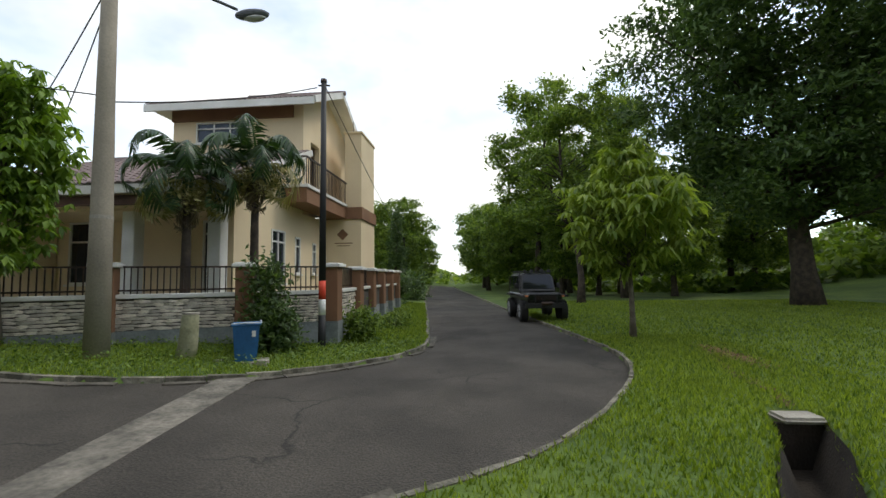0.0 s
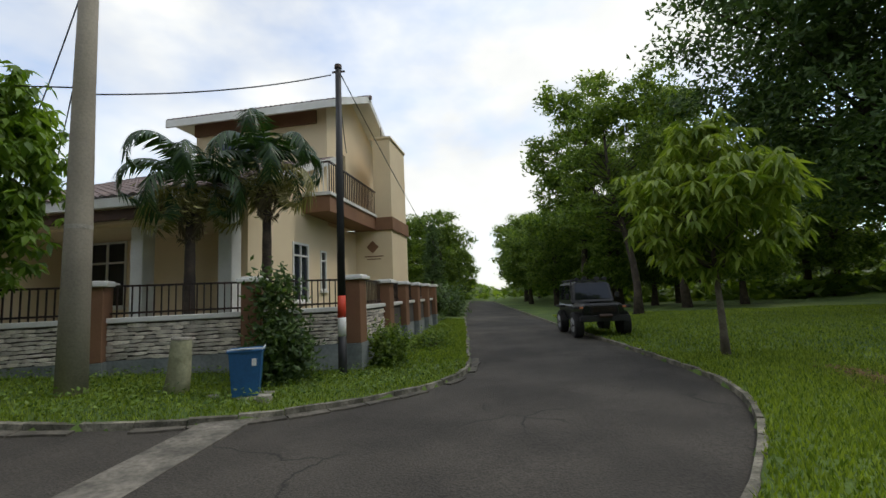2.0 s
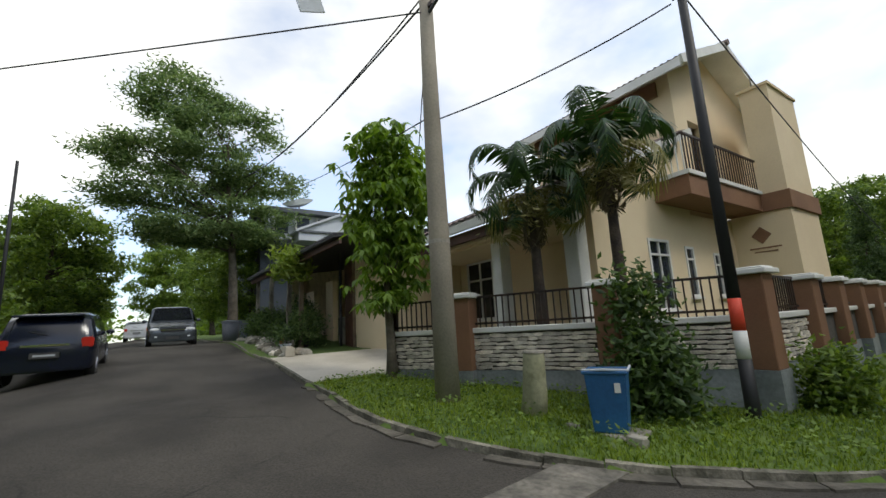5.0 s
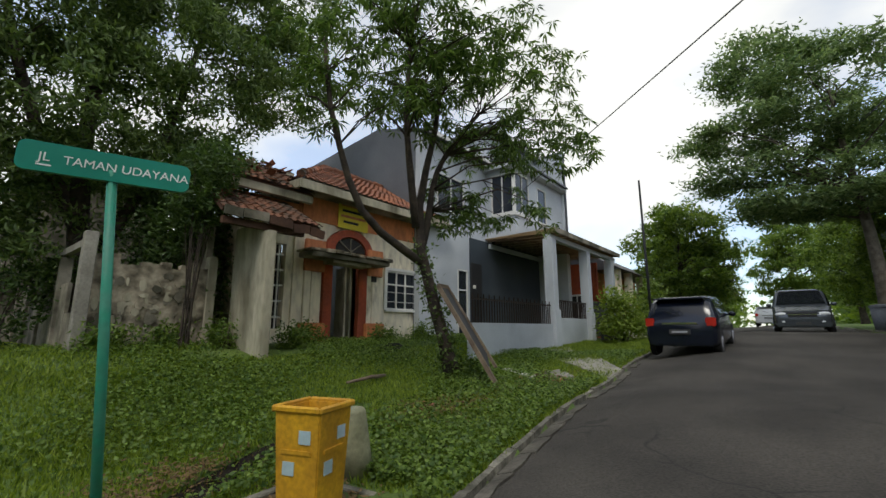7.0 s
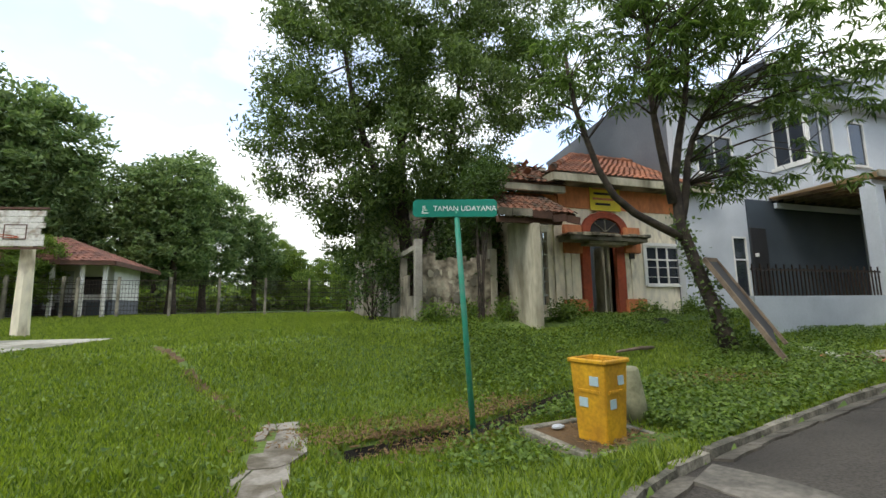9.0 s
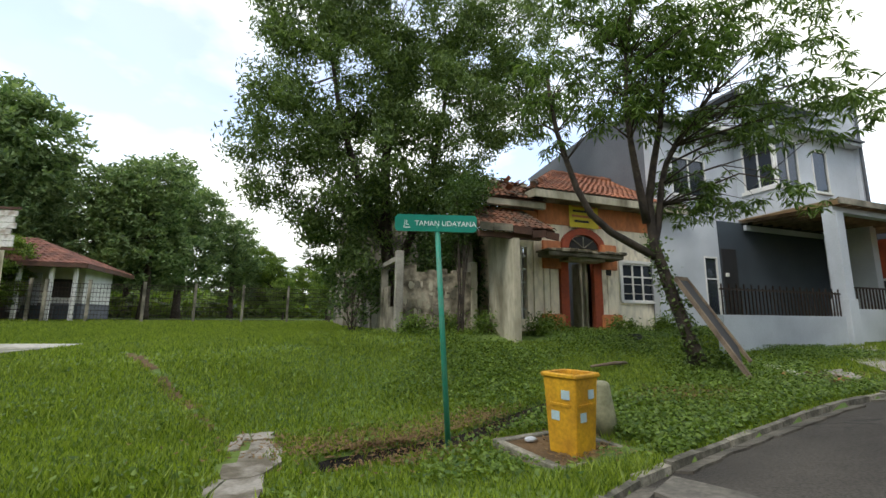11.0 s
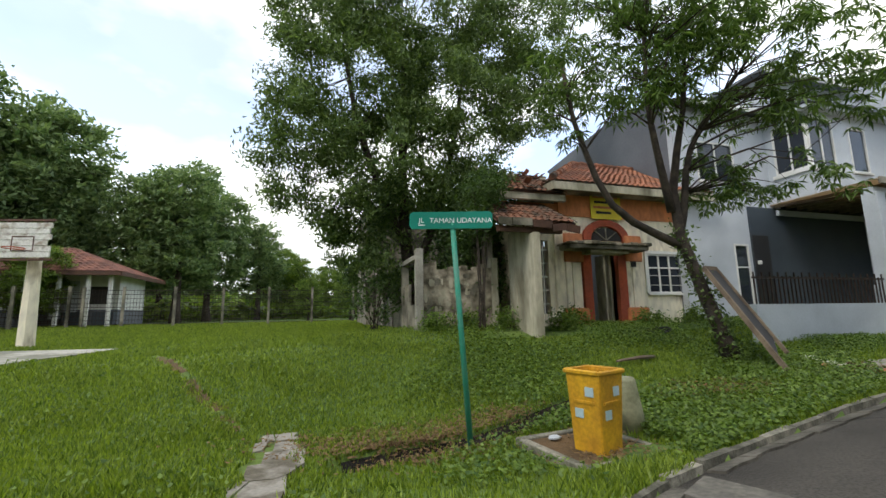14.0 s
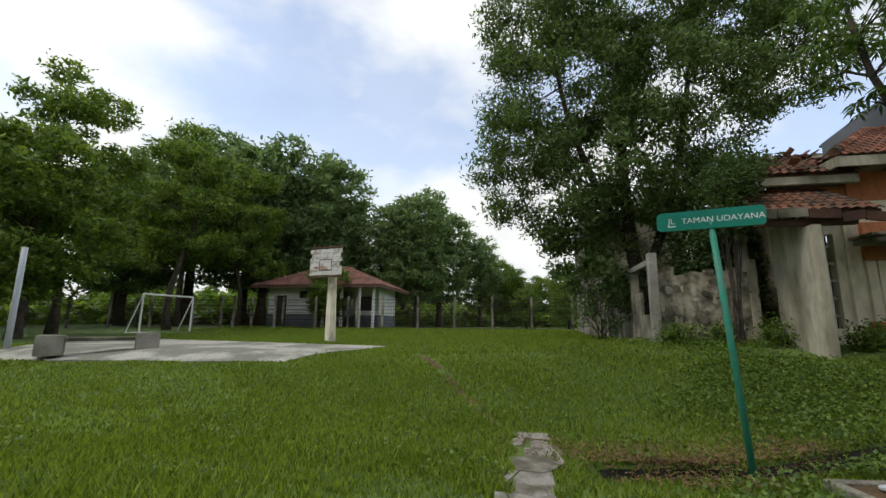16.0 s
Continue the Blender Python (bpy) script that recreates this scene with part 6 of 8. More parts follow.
part("drain_pipe", Shape().tube([(-22.3, -5.28, 5.4), (-22.3, -5.28, 8.0), (-22.3, -5.28, 10.7)], 0.055, 8), M_DARKGREY, grey, "dark rain pipe", smooth=True, world_space=True)
part("back_wall", Shape().box(-22.2, -15.5, 0.5, -12.85, -15.3, 9.0), M_GREYWALL, grey, world_space=True)
slab_between(grey, [(-17.3, FY + 0.5, 8.95), (-12.62, FY + 0.5, 8.95), (-12.62, -9.5, 9.82), (-17.3, -9.5, 9.82)], 0.1, M_DARKGREY, "roof")
slab_between(grey, [(-12.62, -15.6, 9.25), (-22.2, -15.6, 9.25), (-22.2, -9.5, 9.82), (-12.62, -9.5, 9.82)], 0.1, M_DARKGREY, "roof")
part("eave_board", Shape().box(-17.3, FY + 0.46, 8.78, -12.62, FY + 0.52, 8.96), M_WHITE, grey, "white eave board", world_space=True)
part("attic_block", Shape().box(-22.2, -10.4, 8.9, -17.4, FY - 0.004, 10.7), M_GREYWALL, grey, "pale upper storey", world_space=True)
part("attic_roof", Shape().box(-22.15, -10.5, 10.7, -17.0, FY + 0.5, 10.85), M_DARKGREY, grey, "flat dark roof slab", bevel=0.01, world_space=True)
part("attic_fascia", Shape().box(-22.15, FY + 0.5, 10.62, -17.0, FY + 0.56, 10.84), M_WHITE, grey, world_space=True)
# the upper storey that stands out over the carport, with a corner window
BY = -5.5
m_be = wall_part(grey, "bay_wall", M_GREYWALL, (-17.15, FY), (-17.15, BY), 0.2, 5.37, 8.5, [(0.3, 1.5, 6.4, 8.3)])
m_bf = wall_part(grey, "bay_wall", M_GREYWALL, (-17.35, BY), (-22.2, BY), 0.2, 5.37, 8.5, [(0.0, 1.15, 6.4, 8.3), (2.0, 2.95, 6.35, 8.1)])
window_in(grey, m_be, 0.3, 1.46, 6.4, 8.3, M_WHITE, 2, 0, sill=False, name="bay_window")
window_in(grey, m_bf, -0.16, 1.15, 6.4, 8.3, M_WHITE, 2, 0, sill=False, name="bay_window")
window_in(grey, m_bf, 2.0, 2.95, 6.35, 8.1, M_WHITE, 1, 0, name="narrow_window")
part("bay_floor", Shape().box(-22.2, FY + 0.004, 5.37, -17.35, BY - 0.2, 5.47), M_GREYWALL, grey, world_space=True)
# board across the bay, its room shade put into the colour
part("bay_back", Shape().box(-22.0, FY + 0.03, 5.1, -17.5, FY + 0.09, 8.4), M_DARKIN, grey, "near-black board painted as an unlit room", world_space=True)
part("bay_sill", Shape().box(-17.2, FY + 0.2, 6.27, -17.08, BY + 0.07, 6.4).box(-18.6, BY - 0.05, 6.27, -17.2, BY + 0.07, 6.4), M_WHITE, grey, "white window sill", world_space=True)
for x0, y0, x1, y1 in ((-17.45, -6.6, -17.42, -6.2), (-17.45, -5.95, -17.42, -5.7), (-17.7, -5.76, -17.45, -5.73), (-18.45, -5.76, -18.1, -5.73), (-20.25, -5.8, -19.9, -5.77)):
    part("curtain", Shape().box(x0, y0, 6.42, x1, y1, 8.3), M_WHITE, grey, "pale curtain", world_space=True)
part("bay_eave", Shape().box(-22.19, FY + 0.004, 8.5, -16.85, BY + 0.35, 8.62), M_GREYWALL, grey, world_space=True)
for i in range(27):
    x = -16.78 - i * 0.2
    part("bay_roof_tile", Shape().prism([(FY + 0.01, 9.0), (FY + 0.01, 9.07), (BY + 0.45, 8.72), (BY + 0.45, 8.63)], "x", x - 0.19, x), M_DARKGREY, grey, world_space=True)
part("ledge", Shape().box(-22.15, FY, 9.55, -20.2, FY + 0.9, 9.67), M_GREYWALL, grey, bevel=0.01, world_space=True)
# carport
cp = thing("carport", (-17.5, -4.5, 0.7), "tall carport with grey columns and stained translucent roof sheets", "carport")
CY = -3.75
for x in (-16.72, -20.4, -23.8):
    part("column", Shape().box(x - 0.2, CY - 0.2, 2.05, x + 0.2, CY + 0.2, 4.86), M_GREYWALL, cp, bevel=0.015, world_space=True)
    part("column_base", Shape().box(x - 0.24, CY - 0.24, 0.5, x + 0.24, CY + 0.24, 2.05), M_GREYWALL, cp, bevel=0.015, world_space=True)
part("beam", Shape().box(-24.5, CY - 0.12, 4.86, -16.55, CY + 0.12, 5.04).box(-24.4, FY + 0.11, 4.9, -17.1, FY + 0.22, 5.1), M_GREYWALL, cp, world_space=True)
for i in range(13):
    x = -24.3 + i * 0.6
    part("rafter", Shape().bar((x, FY + 0.1, 5.24), (x, CY + 0.34, 5.12), 0.06, 0.1), M_WOOD, cp, world_space=True)
slab_between(cp, [(-24.4, FY, 5.34), (-17.0, FY, 5.34), (-16.4, CY + 0.38, 5.22), (-24.4, CY + 0.38, 5.22)], 0.03, M_TIN, "roof_sheet")
part("fascia", Shape().box(-24.5, CY + 0.34, 5.06, -16.42, CY + 0.4, 5.26), M_OLDGREY, cp, world_space=True)
part("end_wall", Shape().box(-24.5, FY - 0.2, 0.6, -24.3, -4.6, 4.9), M_TERRA, cp, "red-brown painted end wall", world_space=True)
part("end_window", Shape().box(-24.3, -6.3, 1.7, -24.26, -5.2, 3.2), M_WHITE, cp, "white-framed window", world_space=True)
for y in (-6.22, -5.7):
    part("end_pane", Shape().box(-24.26, y, 1.8, -24.25, y + 0.44, 3.1), M_DARKIN, cp, world_space=True)
lw = thing("front_wall_low", (-14.5, CY, 0.7), "low rendered front wall with dark iron railing", "wall")
part("low_wall", Shape().box(-17.1, CY - 0.1, 0.3, -11.2, CY + 0.1, 1.5), M_GREYWALL, lw, world_space=True)
part("rail", Shape().bar((-16.7, CY, 2.2), (-11.3, CY, 2.2), 0.05, 0.05), M_IRON, lw, world_space=True)
for i in range(36):
    x = -16.6 + i * 0.15
    part("bar", Shape().bar((x, CY, 1.5), (x, CY, 2.35 if i % 2 else 2.25), 0.03, 0.03), M_IRON, lw, world_space=True)
gt = thing("sliding_gate", (-18.8, CY, 0.7), "closed grey sliding gate with dark bars above", "gate")
part("gate_panel", Shape().box(-20.4, CY - 0.04, 0.72, -17.15, CY + 0.04, 1.75), M_GREYWALL, gt, world_space=True)
part("gate_rail", Shape().box(-20.4, CY - 0.03, 2.4, -17.15, CY + 0.03, 2.46), M_IRON, gt, world_space=True)
for i in range(18):
    x = -20.3 + i * 0.18
    part("gate_bar", Shape().bar((x, CY, 1.75), (x, CY, 2.4), 0.035, 0.035), M_IRON, gt, world_space=True)
dk = thing("dark_gate", (-22.3, CY, 0.9), "dark sheet-metal gate beside the carport", "gate")
part("gate_leaf", Shape().box(-23.6, CY - 0.03, 0.95, -20.9, CY + 0.03, 2.6), M_BLACK, dk, bevel=0.01, world_space=True)
bk = thing("planter", (-20.9, -2.9, level(-20.9, -2.9)), "black planter box outside the gate", "planter")
part("box", Shape().box(-0.5, -0.35, -0.1, 0.5, 0.35, 0.75), M_BLACK, bk, bevel=0.03)
# next house down the street
nx = thing("brown_roofed_house", (-29.0, -6.0, 1.0), "low house with a dark roof and pinkish columns beyond the carport", "house")
part("house_wall", Shape().box(-34.0, -9.0, 0.6, -26.0, -5.2, 4.6), M_ORANGE, nx, world_space=True)
part("roof", Shape().prism([(-10.0, 4.6), (-3.6, 4.6), (-6.8, 6.4)], "x", -35.0, -25.2), M_DARKROOF, nx, world_space=True)
for x in (-25.8, -28.0, -30.5):
    part("column", Shape().box(x - 0.2, -4.2, 0.8, x + 0.2, -3.8, 4.6), M_OLDWALL, nx, world_space=True)
tp = thing("thin_pole", (-20.6, -1.15, level(-20.6, -1.15)), "thin dark iron pole beside the street", "pole")
part("shaft", Shape().tube([(0, 0, -0.1), (0.02, 0, 3.5), (0.0, 0, 6.9)], [0.06, 0.055, 0.045], 8), M_BLACK, tp, smooth=True)

SIGN_YAW = 158.0 - 180.0

# ---- the grass corner: sign, bin, ditch, leaning frame ----
sg = thing("street_sign", (-2.28, -0.77, ground_at(-2.28, -0.77)), "green street name sign with white letters on a leaning green post", "street sign")
zs = 2.52 - ground_at(-2.28, -0.77)
lx, ly = 0.30, 0.28
part("sign_post", Shape().tube([(-0.02, -0.02, -0.15), (lx * 0.5, ly * 0.5, zs * 0.5), (lx, ly, zs)], [0.036, 0.036, 0.034], 14), M_SIGNPOST, sg, "green painted steel post", smooth=True)
pm = Matrix.Translation((lx + 0.02, ly, zs + 0.02)) @ Matrix.Rotation(radians(SIGN_YAW), 4, "Z") @ Matrix.Rotation(radians(-1.5), 4, "Y")
outline = []
for cx, cz, a0 in ((0.48, 0.06, 0), (-0.48, 0.06, 90), (-0.48, -0.06, 180), (0.48, -0.06, 270)):
    for k in range(5):
        a = radians(a0 + k * 22.5)
        outline.append((cx + 0.05 * math.cos(a), cz + 0.05 * math.sin(a) ))
pl = Shape().prism(outline, "y", -0.02, 0.02)
pl.v = [tuple(pm @ Vector(p)) for p in pl.v]
plate = part("sign_plate", pl, M_SIGN, sg, "rounded green name plate")
for side in (1, -1):
    face = pm @ (Matrix.Translation((0, -0.0225, 0)) @ Matrix.Rotation(radians(90), 4, "X") if side == 1 else Matrix.Rotation(math.pi, 4, "Z") @ Matrix.Translation((0, -0.0225, 0)) @ Matrix.Rotation(radians(90), 4, "X"))
    writing(plate, "TAMAN UDAYANA", face @ Matrix.Translation((-0.27, -0.035, 0)), 0.092, M_LETTER)
    writing(plate, "JL", face @ Matrix.Translation((-0.41, -0.03, 0)), 0.092, M_LETTER)
    bar = Shape()
    bar.box(-0.415, -0.068, -0.001, -0.33, -0.056, 0.001)
    bar.v = [tuple(face @ Vector(p)) for p in bar.v]
    part("small_mark", bar, M_LETTER, plate)

yz = ground_at(-3.45, 0.2) - 0.015
ped = thing("bin_plinth", (-3.42, 0.08, yz), "square earth-filled plinth with a chipped concrete edge", "plinth", turn=8)
for x0, y0, x1, y1 in ((-0.62, -0.62, 0.62, -0.52), (-0.62, 0.52, 0.62, 0.62), (-0.62, -0.52, -0.52, 0.52), (0.52, -0.52, 0.62, 0.52)):
    part("edge", Shape().box(x0, y0, -0.2, x1, y1, 0.07), M_KERB, ped, bevel=0.012)
part("earth", Shape().box(-0.52, -0.52, -0.2, 0.52, 0.52, 0.04), M_SOIL, ped, "bare earth and dead leaves")
yb = thing("yellow_bin", (-3.42, 0.22, yz + 0.035), "tall square yellow plastic bin with pale stickers, dirty", "waste bin", turn=19)
part("bin_body", bin_body(0.365, 0.445, 0.365, 0.445, 0.87), M_YELLOW, yb, bevel=0.025)
part("rim", rim(0.445, 0.445, 0.84, 0.895, 0.024), M_YELLOW, yb, bevel=0.014)
part("rubbish", Shape().box(-0.185, -0.185, 0.45, 0.185, 0.185, 0.5), M_SOIL, yb, "dark rubbish inside")
for k, ang in enumerate((0, 90, 180, 270)):
    q = Matrix.Rotation(radians(ang), 4, "Z")
    for u, z in ((-0.08, 0.66), (0.07, 0.42)):
        off = 0.1825 + 0.04 * z / 0.87 + 0.002
        part("sticker", Shape().box(u - 0.055, off + 0.0, z - 0.05, u + 0.055, off + 0.006, z + 0.05, q), M_STICKER, yb, "torn pale blue sticker")
    part("rib", Shape().box(-0.14, 0.2, 0.53, 0.14, 0.218, 0.56, q), M_YELLOW, yb)
st = thing("concrete_stub", (-4.22, -0.22, ground_at(-4.22, -0.22) - 0.03), "round concrete stub half grown over, behind the bin", "bollard")
part("stub_body", Shape().tube([(-0.08, -0.04, -0.1), (0, 0, 0.3), (0.04, 0, 0.66), (0.042, 0, 0.69)], [0.19, 0.165, 0.14, 0.12], 16), M_ALGAE, st, smooth=True)

# concrete path slabs across the ditch
rp = random.Random(21)
pth = tagged(new("garden_path"), "broken concrete path of cracked slabs in the grass", "path", kind="structure")
cuts = [-1.92, -1.5, -1.12, -0.62, -0.2, 0.32, 0.8, 1.42]
def jag(y):
    """A ragged joint across the path: places from edge to edge."""
    mid = 0.1 + 0.1 * math.sin(y * 2.2 + 0.4)
    half = 0.29 + 0.06 * math.sin(y * 5.0)
    return [(mid - half + 2 * half * k / 4 + rp.uniform(-0.03, 0.03), y + rp.uniform(-0.07, 0.07)) for k in range(5)]
joints = [jag(y) for y in cuts]
for lo, hi in zip(joints, joints[1:]):
    k = rp.choice((2, 3, 4))
    for i0, i1 in ((0, k), (k, 4)):
        if i0 == i1:
            continue
        ring = lo[i0:i1 + 1] + hi[i0:i1 + 1][::-1]
        cx, cy = sum(p[0] for p in ring) / len(ring), sum(p[1] for p in ring) / len(ring)
        ring = [(cx + (x - cx) * 0.93, cy + (y - cy) * 0.94) for x, y in ring]
        z = level(cx, cy) + 0.058 + rp.uniform(-0.008, 0.018)
        part("slab", Shape().prism(ring, "z", z - 0.2, z), M_PATH, pth)

ditch_wall = thing("culvert_edge", (3.38, 5.16, 0.06), "broken concrete lip of the roadside drain", "drain")
part("lip", Shape().box(-0.23, -0.2, -0.07, 0.23, 0.1, 0.0), M_CONCRETE, ditch_wall, bevel=0.03)
# added board: hides the pit's end slope, painted as the dark hole
part("dark_end_board", Shape().box(-0.27, -0.14, -0.6, 0.27, -0.08, -0.072), M_DITCH, ditch_wall, "near-black board added as the dark hole under the lip")

# leaning plank and glazed frame against the tree
gl = ground_at(-8.3, -1.0)
pk = thing("leaning_frame", (-8.3, -1.0, gl), "old wooden door frame leaning on the tree", "frame")
a0, a1 = Vector((0, 0, 0)), Vector((0.0, -1.5, 2.05))
sd = Vector((-0.46, -0.1, 0.0))
part("plank", Shape().bar(a0, a1, 0.085, 0.06, (1, 0, 0.3)), M_WOOD, pk)
part("far_stile", Shape().bar(a0 + sd + Vector((0, -0.25, 0.35)), a1 + sd, 0.06, 0.05, (1, 0, 0.3)), M_WOOD, pk)
part("top_rail", Shape().bar(a1, a1 + sd, 0.05, 0.1), M_WOOD, pk)
part("panel", Shape().add([tuple(a0 + (a1 - a0) * 0.12 + sd * 0.08), tuple(a1 + sd * 0.08), tuple(a1 + sd * 0.92), tuple(a0 + (a1 - a0) * 0.3 + sd * 0.92)] + [tuple(Vector(p) + Vector((0, -0.02, -0.015))) for p in (a0 + (a1 - a0) * 0.12 + sd * 0.08, a1 + sd * 0.08, a1 + sd * 0.92, a0 + (a1 - a0) * 0.3 + sd * 0.92)], [(0, 1, 2, 3), (7, 6, 5, 4), (0, 4, 5, 1), (1, 5, 6, 2), (2, 6, 7, 3), (3, 7, 4, 0)]), M_BLACK, pk, "dark green netted panel")

# rubble and dead leaves
def rubble(at, n, r, seed, label, mats, size=(0.05, 0.16)):
    t = thing("rubble_heap", at, label, "rubble")
    g = random.Random(seed)
    for i in range(n):
        a, d = g.uniform(0, 6.28), r * g.random() ** 0.5
        x, y = d * math.cos(a), d * math.sin(a) * 0.7
        z = ground_at(at[0] + x, at[1] + y) - at[2]
        sx = g.uniform(*size)
        m_ = Matrix.Translation((x, y, z + sx * 0.2)) @ Euler((g.uniform(-0.4, 0.4), g.uniform(-0.4, 0.4), g.uniform(0, 6.28))).to_matrix().to_4x4()
        part("fragment", Shape().box(-sx, -sx * g.uniform(0.3, 0.7), -sx * 0.25, sx, sx * 0.5, sx * 0.25, m_), g.choice(mats), t, bevel=0.008)


rubble(on_ground(-6.75, -1.15), 75, 0.75, 4, "heap of burnt rubbish, broken tiles and dead leaves", [M_SOIL, M_ROOFRED, M_DARKWOOD, M_SOIL], (0.03, 0.1))
rubble(on_ground(-9.6, -0.7), 26, 0.7, 6, "broken boards and leaf litter by the kerb", [M_WOOD, M_SOIL, M_ROOFRED, M_CONCRETE], (0.05, 0.22))
rubble(on_ground(-9.7, -5.45), 14, 0.42, 8, "dark tyre-like heap of debris in the weeds", [M_BLACK, M_BLACK, M_SOIL], (0.12, 0.26))
fb = thing("fallen_board", on_ground(-9.9, -1.5, 0.05), "pale broken board lying on the rough grass", "board")
part("board", Shape().bar((-0.7, -0.75, 0.04), (0.6, 0.7, 0.05), 0.24, 0.03), M_BOARD, fb)
log = thing("fallen_branch", on_ground(-6.95, -3.3, 0.05), "pale fallen branch lying in the grass", "branch")
part("branch", Shape().tube([(-0.7, -0.15, 0.05), (-0.2, 0.02, 0.08), (0.5, 0.12, 0.04)], [0.045, 0.04, 0.025], 7), M_WOOD, log, smooth=True)
litter = thing("white_litter", on_ground(-3.15, -0.25, 0.06), "crumpled white plastic wrapper on the plinth", "litter")
part("wrapper", Shape().ellipsoid((0, 0, 0.03), (0.09, 0.06, 0.03), 7, 5), M_GREYWALL, litter)

# ---- the playing field ----
COURT = [(6.1, -5.2), (15.5, -4.4), (17.0, -10.2), (4.7, -9.2)]
court = sheet("court", COURT, M_COURT, 0.08, "bleached concrete ball court, patched and weedy", "court", thick=0.15, cells=14)
hp = thing("basketball_hoop", on_ground(7.55, -10.7, -0.22), "concrete post with a worn wooden basketball backboard", "basketball hoop", turn=-12)
part("post", Shape().tube([(0, 0, -0.1), (0.03, 0, 1.4), (0.05, 0, 2.95)], [0.22, 0.19, 0.16], 8), M_OLDWALL, hp, "flaking white concrete post")
part("bracket", Shape().bar((0.0, 0, 2.8), (0.0, 0.5, 3.0), 0.1, 0.1), M_IRON, hp)
bd = random.Random(41)
for i in range(6):
    z0 = 2.72 + i * 0.17
    left, right = -0.74 + (0.25 * bd.random() if i in (2, 4) else 0), 0.74 - (0.5 * bd.random() if i == 4 else 0)
    part("board", Shape().box(left, 0.5, z0, right, 0.54, z0 + 0.155), M_BOARD, hp, "flaking white board")
for x in (-0.5, 0.0, 0.5):
    part("batten", Shape().box(x - 0.04, 0.44, 2.68, x + 0.04, 0.5, 3.8), M_DARKWOOD, hp)
part("target", Shape().box(-0.3, 0.541, 2.9, 0.3, 0.546, 2.93).box(-0.3, 0.541, 3.3, 0.3, 0.546, 3.33).box(-0.3, 0.541, 2.93, -0.27, 0.546, 3.3).box(0.27, 0.541, 2.93, 0.3, 0.546, 3.3), M_DARKWOOD, hp, "faded target outline")
part("frame", Shape().bar((-0.78, 0.5, 2.66), (0.78, 0.5, 2.66), 0.06, 0.06).bar((-0.78, 0.5, 3.8), (0.78, 0.5, 3.8), 0.06, 0.06), M_DARKWOOD, hp)
ring = [(0.24 * math.cos(2 * math.pi * i / 16), 0.8 + 0.24 * math.sin(2 * math.pi * i / 16), 2.95) for i in range(17)]
part("ring", Shape().tube(ring, 0.014, 6), M_TERRA, hp)
gl_ = thing("goal", on_ground(19.3, -15.2), "small white steel football goal without a net", "goal", turn=84)
G2 = 1.5
part("crossbar", Shape().tube([(-G2, 0, 2.0), (G2, 0, 2.0)], 0.05, 8), M_WHITE, gl_)
for sx in (-1, 1):
    part("goal_post", Shape().tube([(sx * G2, 0, -0.1), (sx * G2, 0, 2.0)], 0.05, 8), M_WHITE, gl_)
    part("back_stay", Shape().tube([(sx * G2, 0, 2.0), (sx * G2, -0.95, -0.05)], 0.035, 8), M_WHITE, gl_)
part("base_bar", Shape().tube([(-G2, -0.95, 0.02), (G2, -0.95, 0.02)], 0.03, 8), M_WHITE, gl_)
bn = thing("bench", on_ground(12.2, -5.7, 0.02), "low concrete bench on two square blocks", "bench", turn=48)
part("block", Shape().box(-1.35, -0.3, -0.05, -0.75, 0.3, 0.55), M_CONCRETE, bn, bevel=0.02)
part("block", Shape().box(0.85, -0.3, -0.05, 1.45, 0.3, 0.5), M_CONCRETE, bn, bevel=0.02)
part("seat", Shape().box(-0.74, -0.2, 0.34, 0.84, 0.2, 0.44), M_OLDGREY, bn, bevel=0.01)
wp = thing("white_pole", on_ground(15.75, -5.7), "leaning pale steel pole at the court's edge", "pole")
part("shaft", Shape().tube([(0, 0, -0.1), (0.0, 0.0, 1.6), (0.01, 0.0, 3.2)], [0.09, 0.085, 0.08], 10), M_GREYWALL, wp, smooth=True)
# wire fence
wf = thing("wire_fence", on_ground(6, -21.5), "sagging wire mesh fence on thin concrete posts", "fence")
fx = [-2.5 + i * 2.35 for i in range(15)]
for x in fx:
    z = level(x, -21.5)
    part("post", Shape().box(x - 0.06, -21.56, z - 0.1, x + 0.06, -21.44, z + 2.15), M_OLDGREY, wf, world_space=True)
for k in range(9):
    part("wire", Shape().tube([(x, -21.5, level(x, -21.5) + 0.2 + k * 0.22) for x in fx], 0.012, 4), M_IRON, wf, world_space=True)
mesh_w = Shape()
for i in range(230):
    x = fx[0] + (fx[-1] - fx[0]) * i / 230
    z = level(x, -21.5)
    mesh_w.bar((x, -21.5, z + 0.2), (x, -21.5, z + 1.95), 0.012, 0.012)
part("mesh_wire", mesh_w, M_IRON, wf, world_space=True)
wf2 = thing("wire_fence", on_ground(28, -18), "sagging wire mesh fence on thin concrete posts", "fence")
for i in range(9):
    x, y = 11 + i * 2.6, -21.5 + i * 0.55
    z = ground_at(x, y)
    part("post", Shape().box(x - 0.06, y - 0.06, z - 0.1, x + 0.06, y + 0.06, z + 2.1), M_OLDGREY, wf2, world_space=True)
for k in range(6):
    part("wire", Shape().tube([(11 + i * 2.6, -21.5 + i * 0.55, ground_at(11 + i * 2.6, -21.5 + i * 0.55) + 0.3 + k * 0.3) for i in range(9)], 0.014, 4), M_IRON, wf2, world_space=True)
